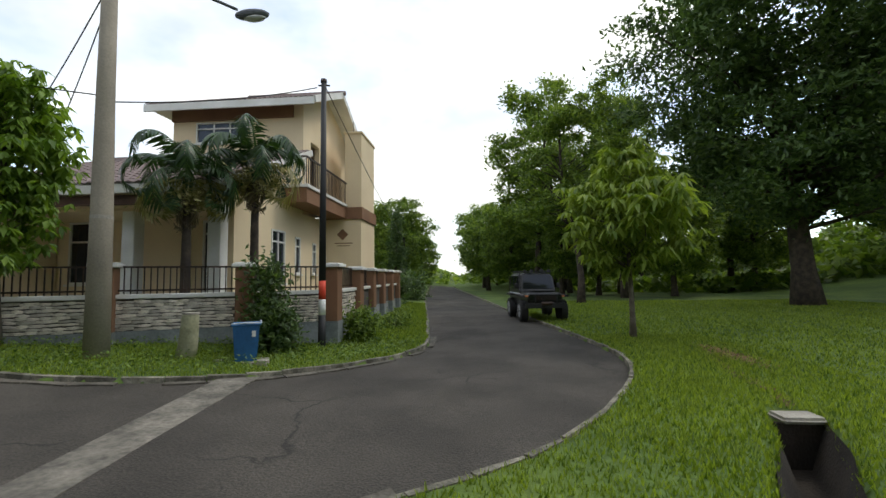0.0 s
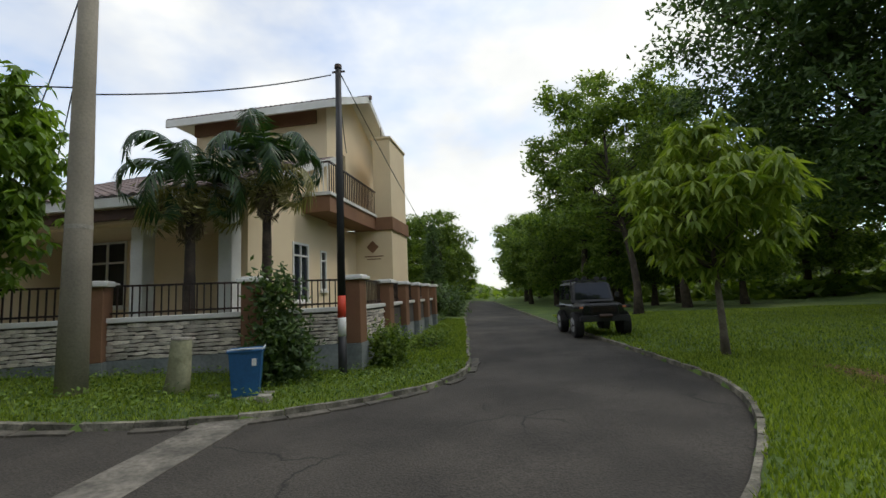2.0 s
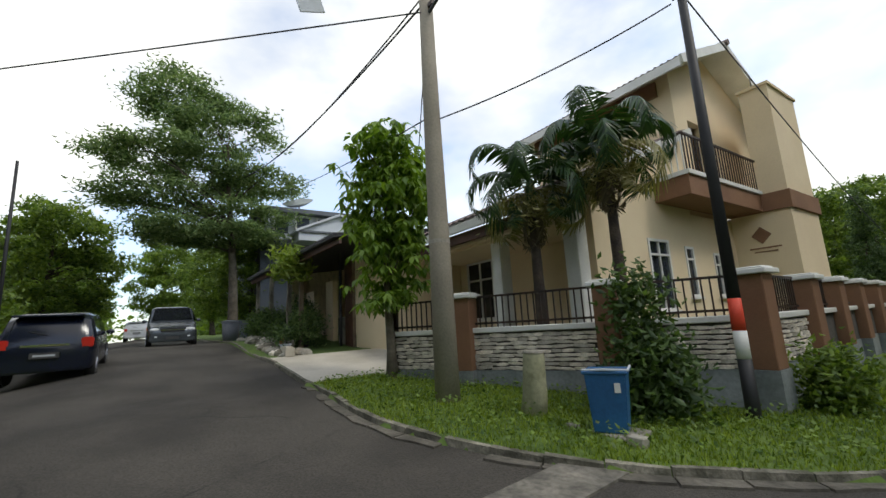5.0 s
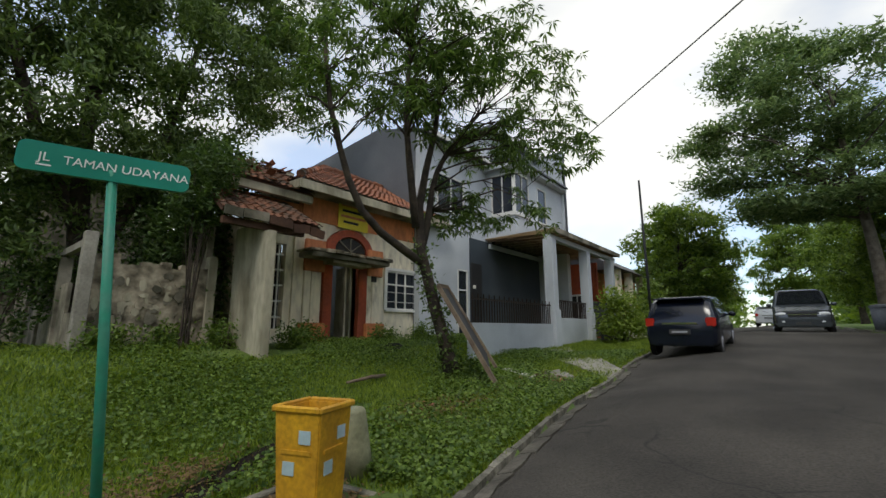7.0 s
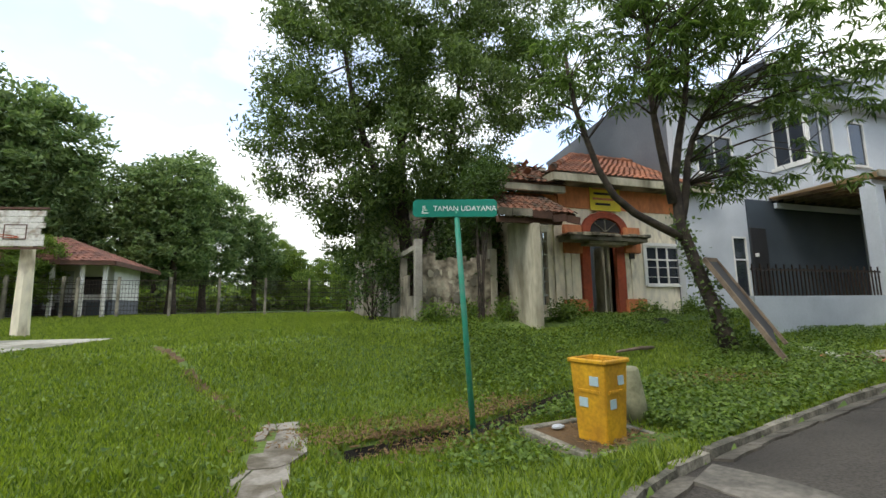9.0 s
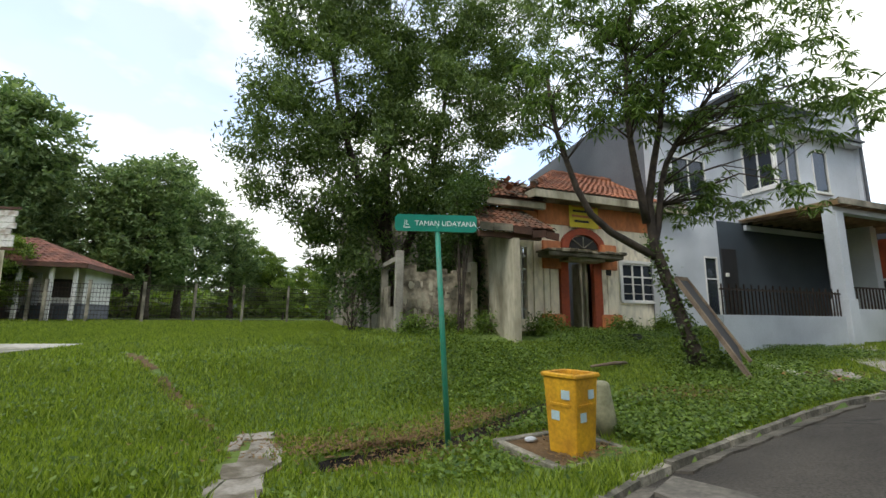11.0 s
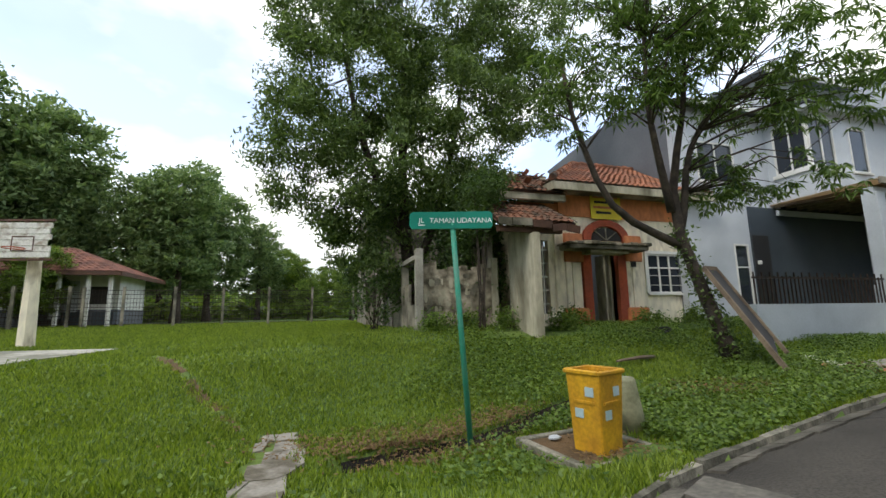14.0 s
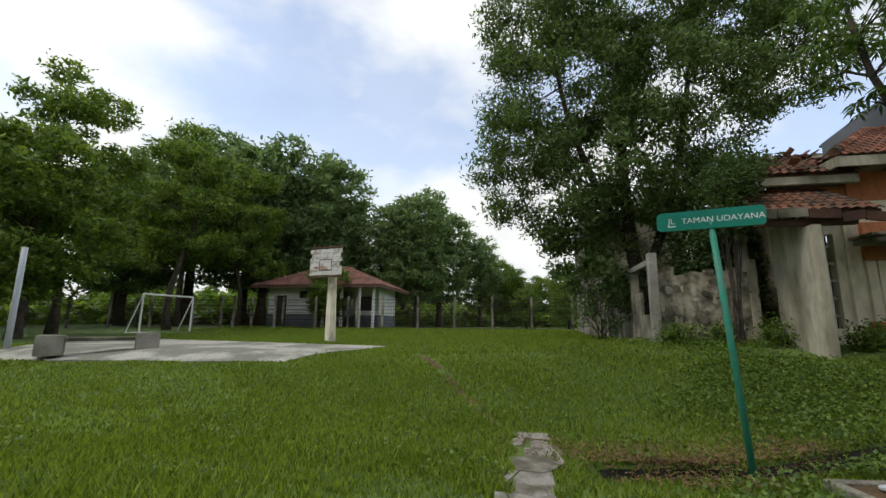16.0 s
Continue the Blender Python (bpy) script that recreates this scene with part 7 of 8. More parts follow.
# the hut
ht = thing("field_hut", on_ground(14.4, -25.4), "white single-storey hut with a dark base and red-brown tiled hip roof", "hut")
part("wall", Shape().box(-0.4, -2.6, 0.9, 3.9, 2.6, 3.0).box(-3.9, -2.6, 0.9, -0.402, 1.2, 3.0), M_WHITE, ht)
part("base", Shape().box(-0.42, -2.62, -0.1, 3.92, 2.62, 0.9).box(-3.92, -2.62, -0.1, -0.422, 1.22, 0.9), M_DARKGREY, ht, "dark blue-grey painted base")
EV = 4.75
part("roof", Shape().add([(-EV, -3.5, 2.85), (EV, -3.5, 2.85), (EV, 3.5, 2.85), (-EV, 3.5, 2.85), (-0.9, 0, 4.5), (1.4, 0, 4.5)], [(0, 1, 5, 4), (1, 2, 5), (2, 3, 4, 5), (3, 0, 4), (3, 2, 1, 0)]), M_ROOFHUT, ht)
HW = ht.matrix_world
tiled_slope(ht, tuple(HW @ Vector((EV, 3.55, 2.86))), tuple(HW @ Vector((-EV, 3.55, 2.86))), tuple(HW @ Vector((-0.9, 0, 4.54))), tuple(HW @ Vector((1.4, 0, 4.54))), 30, 10, M_ROOFHUT)
tiled_slope(ht, tuple(HW @ Vector((-EV, 3.55, 2.86))), tuple(HW @ Vector((-EV, -3.55, 2.86))), tuple(HW @ Vector((-0.9, -0.05, 4.54))), tuple(HW @ Vector((-0.9, 0.05, 4.54))), 22, 10, M_ROOFHUT)
part("fascia", Shape().box(-EV, 3.5, 2.66, EV, 3.57, 2.87).box(-EV - 0.05, -3.5, 2.66, -EV + 0.02, 3.5, 2.87), M_DARKWOOD, ht)
# near-black boxes on the wall paint the shade of its openings
part("vent_hole", Shape().box(0.9, 2.59, 2.0, 1.5, 2.625, 2.5), M_DARKIN, ht, "small dark window")
part("dark_door", Shape().box(2.5, 2.59, 0.0, 3.3, 2.635, 2.2), M_DARKIN, ht, "dark doorway")
part("blue_panel", Shape().box(-2.0, 1.19, 0.4, -0.7, 1.24, 2.5), M_GREYWALL, ht, "pale blue-grey boarded panel")
part("veranda_window", Shape().box(-3.6, 1.19, 1.2, -2.4, 1.235, 2.2), M_DARKIN, ht, "dark veranda window")
for x in (-4.2, -3.2, -1.9, -0.55):
    part("veranda_post", Shape().box(x - 0.08, 3.0, -0.1, x + 0.08, 3.16, 2.7), M_WHITE, ht)
for x0, x1 in ((-3.9, -2.9), (-2.5, -1.5)):
    part("blue_locker", Shape().box(x0, 1.3, -0.05, x1, 1.7, 0.75), M_BLUEGREY, ht, bevel=0.01)

# ---- the neighbour across the drive ----
nb = thing("neighbour_house", (-16.5, 9.5, 0.7), "house with dark lean-to roof and brown timber screen", "house")
m_w = wall_part(nb, "cream_wall", M_CREAM, (-15.4, 9.0), (-12.55, 9.0), 0.18, 0.3, 4.15, [(0.9, 2.25, 2.62, 3.2)])
wall_part(nb, "cream_wall", M_CREAM, (-12.55, 9.0), (-12.55, 11.6), 0.18, 0.3, 4.0)
rows, cols = 4, 9
for i in range(rows + 1):
    z = 2.62 + i * 0.58 / rows
    part("block_course", Shape().box(-14.5, 9.02, z - 0.022, -13.15, 9.16, z + 0.022), M_CREAM, nb, world_space=True)
for j in range(cols + 1):
    x = -14.5 + j * 1.35 / cols
    part("block_web", Shape().box(x - 0.022, 9.03, 2.6, x + 0.022, 9.15, 3.22), M_CREAM, nb, world_space=True)
# near-black board gives the shade seen through the block holes
part("block_back", Shape().box(-14.6, 9.3, 2.5, -13.0, 9.34, 3.4), M_DARKIN, nb, world_space=True)
part("timber_screen", Shape().box(-16.1, 8.9, 0.6, -15.42, 9.0, 4.0), M_WOOD, nb, "brown timber screen", world_space=True)
for i in range(7):
    part("batten", Shape().box(-16.08 + i * 0.095, 8.86, 0.6, -16.03 + i * 0.095, 8.9, 4.0), M_DARKWOOD, nb, world_space=True)
slab_between(nb, [(-22.0, 6.5, 3.95), (-12.6, 7.2, 4.15), (-12.6, 12.0, 4.75), (-22.0, 12.0, 4.7)], 0.07, M_DARKROOF, "lean_to_roof")
rib = Shape()
for i in range(48):
    k = i / 47
    a = Vector((-22.0 + 9.4 * k, 6.46 + 0.7 * k, 3.97 + 0.2 * k))
    rib.bar(a, (a.x, 12.0, 4.75), 0.05, 0.04)
part("roof_rib", rib, M_DARKROOF, nb, world_space=True)
part("eave_beam", Shape().bar((-22.0, 6.7, 3.8), (-12.6, 7.4, 3.98), 0.08, 0.16), M_DARKWOOD, nb, world_space=True)
for x, y in ((-21.6, 6.9), (-19.4, 7.0), (-17.4, 7.2), (-16.2, 7.3)):
    part("post", Shape().box(x - 0.07, y - 0.07, 0.5, x + 0.07, y + 0.07, 3.85), M_WOOD if x > -17 else M_OLDGREY, nb, world_space=True)
part("inner_wall", Shape().box(-22.0, 11.8, 0.5, -15.4, 12.0, 4.7).box(-22.1, 8.5, 0.5, -21.95, 11.8, 4.5), M_OLDWALL, nb, world_space=True)
part("dark_window", Shape().box(-20.5, 11.74, 1.6, -18.2, 11.8, 3.3).box(-17.6, 11.74, 0.7, -16.6, 11.8, 3.2), M_DARKIN, nb, world_space=True)
for x0, x1, z0, z1, mm in ((-21.0, -19.9, 0.7, 3.2, M_OLDWALL), (-18.3, -17.5, 0.7, 3.4, M_CREAM), (-16.9, -16.2, 0.7, 1.9, M_OLDGREY)):
    part("porch_pier", Shape().box(x0, 8.9, z0, x1, 9.1, z1), mm, nb, world_space=True)
part("garden_wall", Shape().box(-21.8, 7.45, 0.6, -16.3, 7.6, 1.75), M_MORTAR, nb, "dark stained garden wall", bevel=0.01, world_space=True)
part("steel_post", Shape().box(-15.98, 8.6, 0.6, -15.9, 8.68, 4.25), M_BLACK, nb, world_space=True)
up = thing("grey_upper_house", (-29.0, 12.0, 1.0), "dark grey and white two-storey house behind the lean-to", "house")
part("dark_block", Shape().box(-33.0, 7.6, 0.8, -25.0, 16.0, 6.6), M_SLATE, up, "dark slate-blue rendered wall", world_space=True)
part("white_block", Shape().box(-32.0, 8.0, 6.6, -25.3, 15.0, 8.1), M_GREYWALL, up, world_space=True)
part("flat_roof", Shape().box(-32.6, 7.4, 8.1, -24.7, 15.6, 8.35), M_DARKGREY, up, world_space=True)
for y in (8.4, 9.6, 10.8):
    part("upper_window", Shape().box(-25.3, y, 7.0, -25.26, y + 0.7, 7.95), M_BLUEGREY, up, world_space=True)
    part("window_post", Shape().box(-25.26, y - 0.12, 6.9, -25.2, y - 0.02, 8.05), M_WHITE, up, world_space=True)
part("gable_wall", Shape().prism([(9.1, 6.2), (9.1, 6.72), (11.3, 7.68), (12.6, 7.1), (12.6, 6.2)], "x", -24.4, -23.1), M_GREYWALL, up, "white gable end", world_space=True)
part("gable_roof", Shape().prism([(8.9, 6.72), (11.3, 7.78), (13.0, 7.0), (13.0, 6.9), (11.3, 7.66), (8.9, 6.6)], "x", -24.6, -22.9), M_GREYWALL, up, "pale gable roof", world_space=True)
part("gable_band", Shape().box(-23.06, 9.1, 6.62, -23.0, 12.6, 6.72), M_DARKGREY, up, world_space=True)
dish = thing("satellite_dish", (-26.0, 9.9, 8.35), "pale satellite dish on the roof", "satellite dish")
part("dish", Shape().tube([(0, 0, 0.5), (0.05, -0.05, 0.6), (0.12, -0.1, 0.75)], [0.15, 0.6, 0.9], 16, False), M_GREYWALL, dish)
part("mast", Shape().tube([(0, 0, 0), (0, 0, 0.55)], 0.04, 6), M_IRON, dish)

# rock edging, pots and shrubs in front
rg = random.Random(31)
rk = thing("rock_edging", (-17.5, 6.1, level(-17.5, 6.1)), "low heap of rough garden rocks along the road", "rocks")
for i in range(110):
    x = -21.8 + rg.random() * 8.0
    y = 6.15 + rg.random() * 0.75
    r = rg.uniform(0.09, 0.26)
    s = Shape().ellipsoid((0, 0, 0), (r * rg.uniform(0.9, 1.5), r, r * 0.6), 7, 5)
    s.v = [(a * rg.uniform(0.85, 1.15) + x, b * rg.uniform(0.85, 1.15) + y, c * rg.uniform(0.8, 1.2) + level(x, y) + r * 0.35) for a, b, c in s.v]
    part("rock", s, rg.choice([M_CONCRETE, M_OLDGREY, M_STONE]), rk, world_space=True)
for i, (x, y, h_, mm) in enumerate(((-20.5, 7.0, 1.0, M_LEAF_D), (-18.9, 7.1, 1.2, M_LEAF_D), (-17.2, 7.2, 0.9, M_LEAF_D), (-16.2, 7.4, 1.3, M_LEAF_B), (-18.3, 7.9, 1.7, M_LEAF_D), (-21.6, 7.0, 1.3, M_LEAF_D))):
    bush("garden_shrub", on_ground(x, y), [(0, 0, h_ * 0.55, 0.6, 0.6, h_ * 0.5)], 0.13, mm, "mixed green garden shrub under the lean-to roof", 40 + i, 2200)
for x, y, r, h_, mm in ((-15.6, 6.75, 0.2, 0.34, M_CONCRETE), (-15.0, 6.5, 0.17, 0.28, M_GREYWALL), (-16.6, 6.85, 0.18, 0.32, M_TERRA), (-19.7, 6.9, 0.2, 0.36, M_CONCRETE)):
    pot = thing("plant_pot", (x, y, level(x, y) + 0.06), "small plant pot with a leafy plant beside the drive", "plant pot")
    part("pot", Shape().tube([(0, 0, 0), (0, 0, h_ * 0.85), (0, 0, h_ * 0.86), (0, 0, h_)], [r * 0.72, r * 0.98, r * 1.08, r * 1.08], 14), mm, pot, smooth=False)
    g_ = np.random.default_rng(int(abs(x) * 10))
    c_ = g_.normal(size=(160, 3)) * np.array([0.16, 0.16, 0.14]) + np.array([0, 0, h_ + 0.25])
    v_, f_ = leaf_array(c_, 0.15, g_, 0.4, 0.2)
    new("foliage", np_mesh("foliage", v_, f_, M_LEAF_D)).parent = pot
for x, y, a_ in ((-14.3, 6.35, 12), (-13.6, 6.25, -8)):
    blk = thing("kerb_block", (x, y, level(x, y) + 0.04), "pale concrete block at the drive's edge", "block", turn=a_)
    part("block", Shape().box(-0.2, -0.12, 0, 0.2, 0.12, 0.26), M_DRIVE, blk, bevel=0.02)
bw = thing("blue_drum", (-22.6, 5.95, level(-22.6, 5.95)), "dark blue-grey lidded drum at the roadside", "drum")
part("drum", Shape().tube([(0, 0, 0), (0, 0, 0.4), (0, 0, 0.85)], [0.3, 0.34, 0.36], 16), M_DARKGREY, bw, smooth=True)
part("lid", Shape().tube([(0, 0, 0.85), (0, 0, 0.93), (0, 0, 0.97)], [0.39, 0.38, 0.2], 16), M_DARKGREY, bw)

# ---- trees and shrubs ----
palm((-6.4, 8.78, 0.45), 3.0, 2, "young palm with arching dark fronds inside the fence", 12, 2.45)
palm((-5.3, 9.6, 0.4), 3.55, 5, "taller palm with arching dark fronds inside the fence", 13, 2.55)
tree("slender_tree", on_ground(-8.5, 6.85), 4.9, 0.1, [(0, 0, 2.2, 0.62, 0.62, 0.9), (0.05, 0, 3.2, 0.82, 0.82, 1.0), (0, 0, 4.2, 0.68, 0.68, 0.85), (0, 0, 4.8, 0.35, 0.35, 0.5)], 0.23, M_LEAF_G, "slender tree with large glossy leaves beside the fence end", 3, 150, 36, 0.36, M_BARKPALE, aspect=0.42, droop=0.7, whorl=6, limbs=30, fork=0.25, bend=0.1)
bush("climbing_shrub", on_ground(-4.25, 8.3), [(0, 0, 0.6, 0.36, 0.34, 0.6), (-0.15, 0.1, 1.35, 0.26, 0.26, 0.45), (0.1, 0, 0.35, 0.42, 0.34, 0.35)], 0.14, M_LEAF_D, "leggy dark green shrub against the fence pillar", 12, 3600, stems=16)
bush("fence_shrub", on_ground(-2.95, 10.3), [(0, 0, 0.34, 0.32, 0.42, 0.36)], 0.11, M_LEAF_A, "low dark shrub at the foot of the side wall", 13, 2600)
bush("verge_weeds", on_ground(-2.6, 13.2), [(0, 0, 0.2, 0.4, 0.9, 0.25)], 0.12, M_LEAF_A, "weeds on the side verge", 15, 900)
# the east verge and field
tree("young_tree", on_ground(3.7, 10.95), 4.7, 0.075, [(0.7, 0.2, 2.5, 0.8, 0.8, 0.5), (-0.8, -0.2, 2.7, 0.75, 0.75, 0.5), (0.2, -0.8, 3.2, 0.9, 0.8, 0.55), (-0.3, 0.7, 3.5, 0.9, 0.9, 0.55), (0.9, 0.2, 3.7, 0.65, 0.65, 0.45), (-0.9, 0.1, 3.6, 0.55, 0.55, 0.4), (0.1, 0, 4.35, 0.75, 0.75, 0.45), (0.0, 0.1, 2.1, 0.9, 0.9, 0.35), (0.1, 0, 4.8, 0.3, 0.3, 0.25)], 0.34, M_LEAF_Y, "young tree with hanging pale green leaf clusters on the verge", 21, 190, 28, 0.26, M_BARKPALE, aspect=0.27, droop=0.7, whorl=7, limbs=44, fork=0.3, bend=0.08)
BIG = [(-1.5, 0, 8.5, 5.2, 5.0, 3.5), (3.0, -1.0, 9.5, 5.5, 5.5, 4.0), (0.0, -1.5, 13.5, 6.5, 6.0, 4.2), (-5.2, -1, 11.5, 3.8, 3.8, 3.2), (5.5, 0, 6.2, 3.6, 3.6, 2.4), (-2.0, -2, 5.6, 3.8, 3.2, 1.9), (-3.5, -3.5, 16.5, 4.0, 4.0, 3.0), (4.0, -4.0, 14.0, 5.0, 4.5, 4.0), (3.0, -5.5, 8.0, 4.0, 3.5, 3.5)]
big = tree("shade_tree", on_ground(15.4, 21.6), 16.5, 0.55, BIG, 0.34, M_LEAF_D, "large spreading shade tree with a dark leaning trunk", 31, 780, 80, 0.95, lean=(-1.2, 0.3), limbs=60, fork=0.25, bend=0.5)
MED = [(0.4, 0, 6.3, 2.0, 2.0, 1.3), (-1.9, 0.3, 8.0, 1.5, 1.5, 1.0), (1.7, -0.2, 8.2, 1.6, 1.6, 1.1), (-0.9, 0, 10.3, 1.7, 1.7, 1.0), (1.0, 0.2, 11.3, 1.3, 1.3, 0.9), (-2.3, 0.2, 5.2, 1.5, 1.5, 0.8), (-0.6, 0.4, 12.3, 0.9, 0.9, 0.7), (1.6, 0.2, 4.4, 1.5, 1.5, 0.8)]
med = tree("roadside_tree", on_ground(5.6, 24.5), 12.6, 0.2, MED, 0.27, M_LEAF_A, "tall open-crowned roadside tree", 33, 190, 62, 0.46, lean=(-0.9, 0), limbs=46, fork=0.3, group="roadside trees", bend=0.8)
LOW = [(0, 0, 3.8, 2.5, 2.5, 1.9), (0.8, 0.6, 6.0, 1.9, 1.9, 1.5), (-1.2, -0.3, 5.2, 1.8, 1.8, 1.4), (0.2, -1.2, 6.6, 1.3, 1.3, 1.2), (0.2, 0, 2.4, 2.4, 2.2, 1.1), (-0.6, 0.9, 7.3, 0.9, 0.9, 0.8), (1.9, -0.6, 4.6, 1.2, 1.2, 1.0)]
low = tree("field_tree", on_ground(6.2, 33.0), 7.5, 0.2, LOW, 0.26, M_LEAF_A, "uneven green tree on the field", 35, 250, 66, 0.46, limbs=26, group="field trees")
lowd = tree("dense_tree", on_ground(17.5, -29.5), 12.0, 0.3, [(x, y, z * 1.45, a * 1.15, b * 1.15, c * 1.4) for x, y, z, a, b, c in LOW], 0.36, M_LEAF_B, "dense dark blue-green tree behind the field", 36, 270, 48, 0.58, limbs=26, group="trees behind the field")


def repeat(src, x, y, s, turn, tall=1.0):
    c = copy_thing(src, Matrix.Translation(on_ground(x, y)) @ Matrix.Rotation(radians(turn), 4, "Z"))
    c.scale = (s, s, s * tall)
    return c


for x, y, s, tn in ((9.5, 29, 1.15, 70), (4.5, 34.0, 1.35, 215), (11.5, 36, 1.25, 190), (5.6, 44, 0.85, 130), (8.5, 44, 1.35, 20), (20.5, 37, 1.3, 250), (25.0, 27.0, 1.2, 100), (15.0, 48, 1.4, 45)):
    repeat(med, x, y, s, tn)
for x, y, s, tn in ((7.8, 38, 1.1, 40), (2.9, 39.5, 1.1, 300), (0.9, 46.5, 1.15, 35), (0.6, 57, 1.45, 250), (4.0, 52, 1.2, 100), (4.6, 62, 1.25, 160), (3.0, 74, 1.25, 220), (7.0, 50, 1.2, 330), (9.5, 55, 1.6, 280), (13.5, 31, 1.1, 15), (21.5, 35.5, 1.2, 75), (38.0, 18.0, 1.3, 330), (9.0, 33.5, 1.0, 110), (20, 55, 1.7, 80), (30, 50, 1.8, 140), (40, 44, 1.7, 10), (-9.0, 33, 0.95, 60), (-7.6, 42, 1.15, 200), (-9.5, 52, 1.0, 300), (-8.5, 62, 0.9, 20)):
    repeat(low, x, y, s, tn)
for x, y, s, tn in ((36.0, 33.0, 0.9, 200), (27.0, 7.0, 0.7, 30)):
    repeat(big, x, y, s, tn)
# beyond the side of the corner house
tree("cypress", on_ground(-5.9, 30.0), 6.4, 0.12, [(0, 0, 1.6, 0.75, 0.75, 1.2), (0, 0, 3.2, 0.6, 0.6, 1.3), (0, 0, 4.9, 0.35, 0.35, 1.1), (0, 0, 6.0, 0.15, 0.15, 0.5)], 0.2, M_LEAF_D, "narrow dark cypress beyond the house", 41, 130, 55, 0.28, limbs=8, aspect=0.25, droop=-0.5)
for i, (x, y) in enumerate(((-4.5, 23.0), (-4.3, 26.5))):
    bush("broadleaf_shrub", on_ground(x, y), [(0, 0, 0.8, 0.55, 0.6, 0.6)], 0.3, M_LEAF_D, "low broad-leaved shrub by the side wall", 44 + i, 500, 0.35)
# the west street
RAIN = [(0, -3.4, 9.0, 3.0, 3.0, 0.45), (0.3, -0.8, 10.6, 3.0, 3.2, 0.45), (-0.5, 0.9, 8.4, 3.2, 2.8, 0.45), (0, -2.4, 12.0, 2.3, 2.6, 0.45), (0, -3.6, 7.0, 2.6, 2.4, 0.45), (0.2, -3.0, 13.0, 1.8, 1.8, 0.4), (0, 0.2, 6.4, 2.6, 2.6, 0.4), (0.1, -0.5, 5.2, 2.6, 2.6, 0.5), (0, -2.6, 5.4, 2.4, 2.4, 0.5)]
tree("rain_tree", (-24.6, 6.3, level(-24.6, 6.3)), 12.5, 0.26, RAIN, 0.27, M_LEAF_B, "tall tree with flat feathery tiers of leaves by the street", 51, 350, 100, 0.75, M_BARKPALE, lean=(0.1, -0.5), limbs=40, fork=0.38, aspect=0.3, flat=0.28, droop=0.1)
for x, y, s, tn in ((-30.5, -1.6, 1.05, 100), (-27.0, 7.6, 0.72, 30), (-36.0, 7.6, 0.9, 200), (-42.0, -4.0, 1.1, 280), (-50.0, 8.0, 1.2, 60), (-58.0, -3.5, 1.3, 15), (-66, 4, 1.6, 120)):
    repeat(low, x, y, s, tn)
tree("frangipani", (-16.1, 6.9, level(-16.1, 6.9)), 3.4, 0.06, [(0, 0, 3.2, 0.75, 0.75, 0.35), (0.1, 0, 2.7, 0.5, 0.5, 0.3)], 0.34, M_LEAF_Y, "small frangipani tree with pale stems", 53, 34, 16, 0.3, M_BARKPALE, limbs=14, fork=0.5, aspect=0.3)
bush("yellow_shrub", on_ground(-19.2, -1.9), [(0, 0, 0.8, 0.8, 0.8, 0.8), (0.2, 0, 1.7, 0.6, 0.6, 0.5)], 0.2, M_LEAF_Y, "yellow-green shrub outside the carport", 54, 2200)
bush("yellow_shrub", on_ground(-22.8, -1.6), [(0, 0, 0.9, 0.9, 0.9, 0.9), (0.2, 0, 1.9, 0.6, 0.6, 0.6)], 0.2, M_LEAF_A, "green shrub beside the street", 55, 2200)
# before the derelict house
RT = [(-0.2, 0.8, 6.4, 2.6, 2.2, 1.1), (1.6, -0.4, 6.9, 2.1, 1.9, 1.0), (-2.0, 0.6, 6.2, 1.4, 1.4, 0.8), (0.4, 0.2, 8.3, 2.4, 2.2, 1.3), (-1.0, 2.0, 5.4, 1.4, 1.3, 0.8), (3.0, 0.6, 5.9, 1.3, 1.3, 0.7), (-0.6, -0.6, 4.4, 1.0, 1.0, 0.7), (-1.6, 0.3, 4.3, 0.9, 0.9, 0.5), (1.3, 1.2, 7.6, 1.4, 1.4, 0.9), (-1.7, 1.8, 7.3, 1.0, 1.0, 0.7)]
RT += [(3.7, -0.5, 6.4, 0.8, 0.8, 0.5), (3.5, -0.4, 5.3, 0.8, 0.8, 0.5), (-1.2, 1.5, 3.6, 0.6, 0.6, 0.5), (0.3, 0.3, 3.9, 0.6, 0.6, 0.4), (2.2, 0.2, 8.6, 1.2, 1.2, 0.8)]
tree("garden_tree", on_ground(-8.95, -2.55, -0.05), 7.6, 0.16, RT, 0.23, M_LEAF_T, "leaning mossy tree with long drooping leaves before the derelict house", 61, 330, 48, 0.36, lean=(0.5, -0.5), limbs=150, fork=0.42, aspect=0.2, droop=0.5, whorl=8,
     stem=[(0, 0, -0.15), (0.2, -0.1, 0.8), (0.4, -0.25, 1.6), (0.6, -0.35, 2.3), (0.85, -0.4, 3.0), (1.0, -0.4, 3.7), (0.75, -0.4, 4.4), (0.35, -0.4, 5.4), (0.1, -0.35, 6.6), (0.2, -0.2, 8.0)],
     forks=[[(0.7, -0.4, 2.6), (1.6, -0.4, 2.95), (2.4, -0.4, 3.2), (2.75, -0.4, 3.6), (3.05, -0.4, 4.6), (3.4, -0.4, 5.3), (3.6, -0.3, 6.6)], [(0.75, -0.4, 2.8), (0.55, -0.3, 3.6), (0.5, -0.3, 4.6), (0.0, -0.1, 5.6), (-0.7, 0.3, 6.6)], [(0.9, -0.4, 3.4), (1.3, -0.2, 4.4), (1.7, 0.0, 5.6), (1.8, 0.2, 7.2)]])
vg = np.random.default_rng(91)
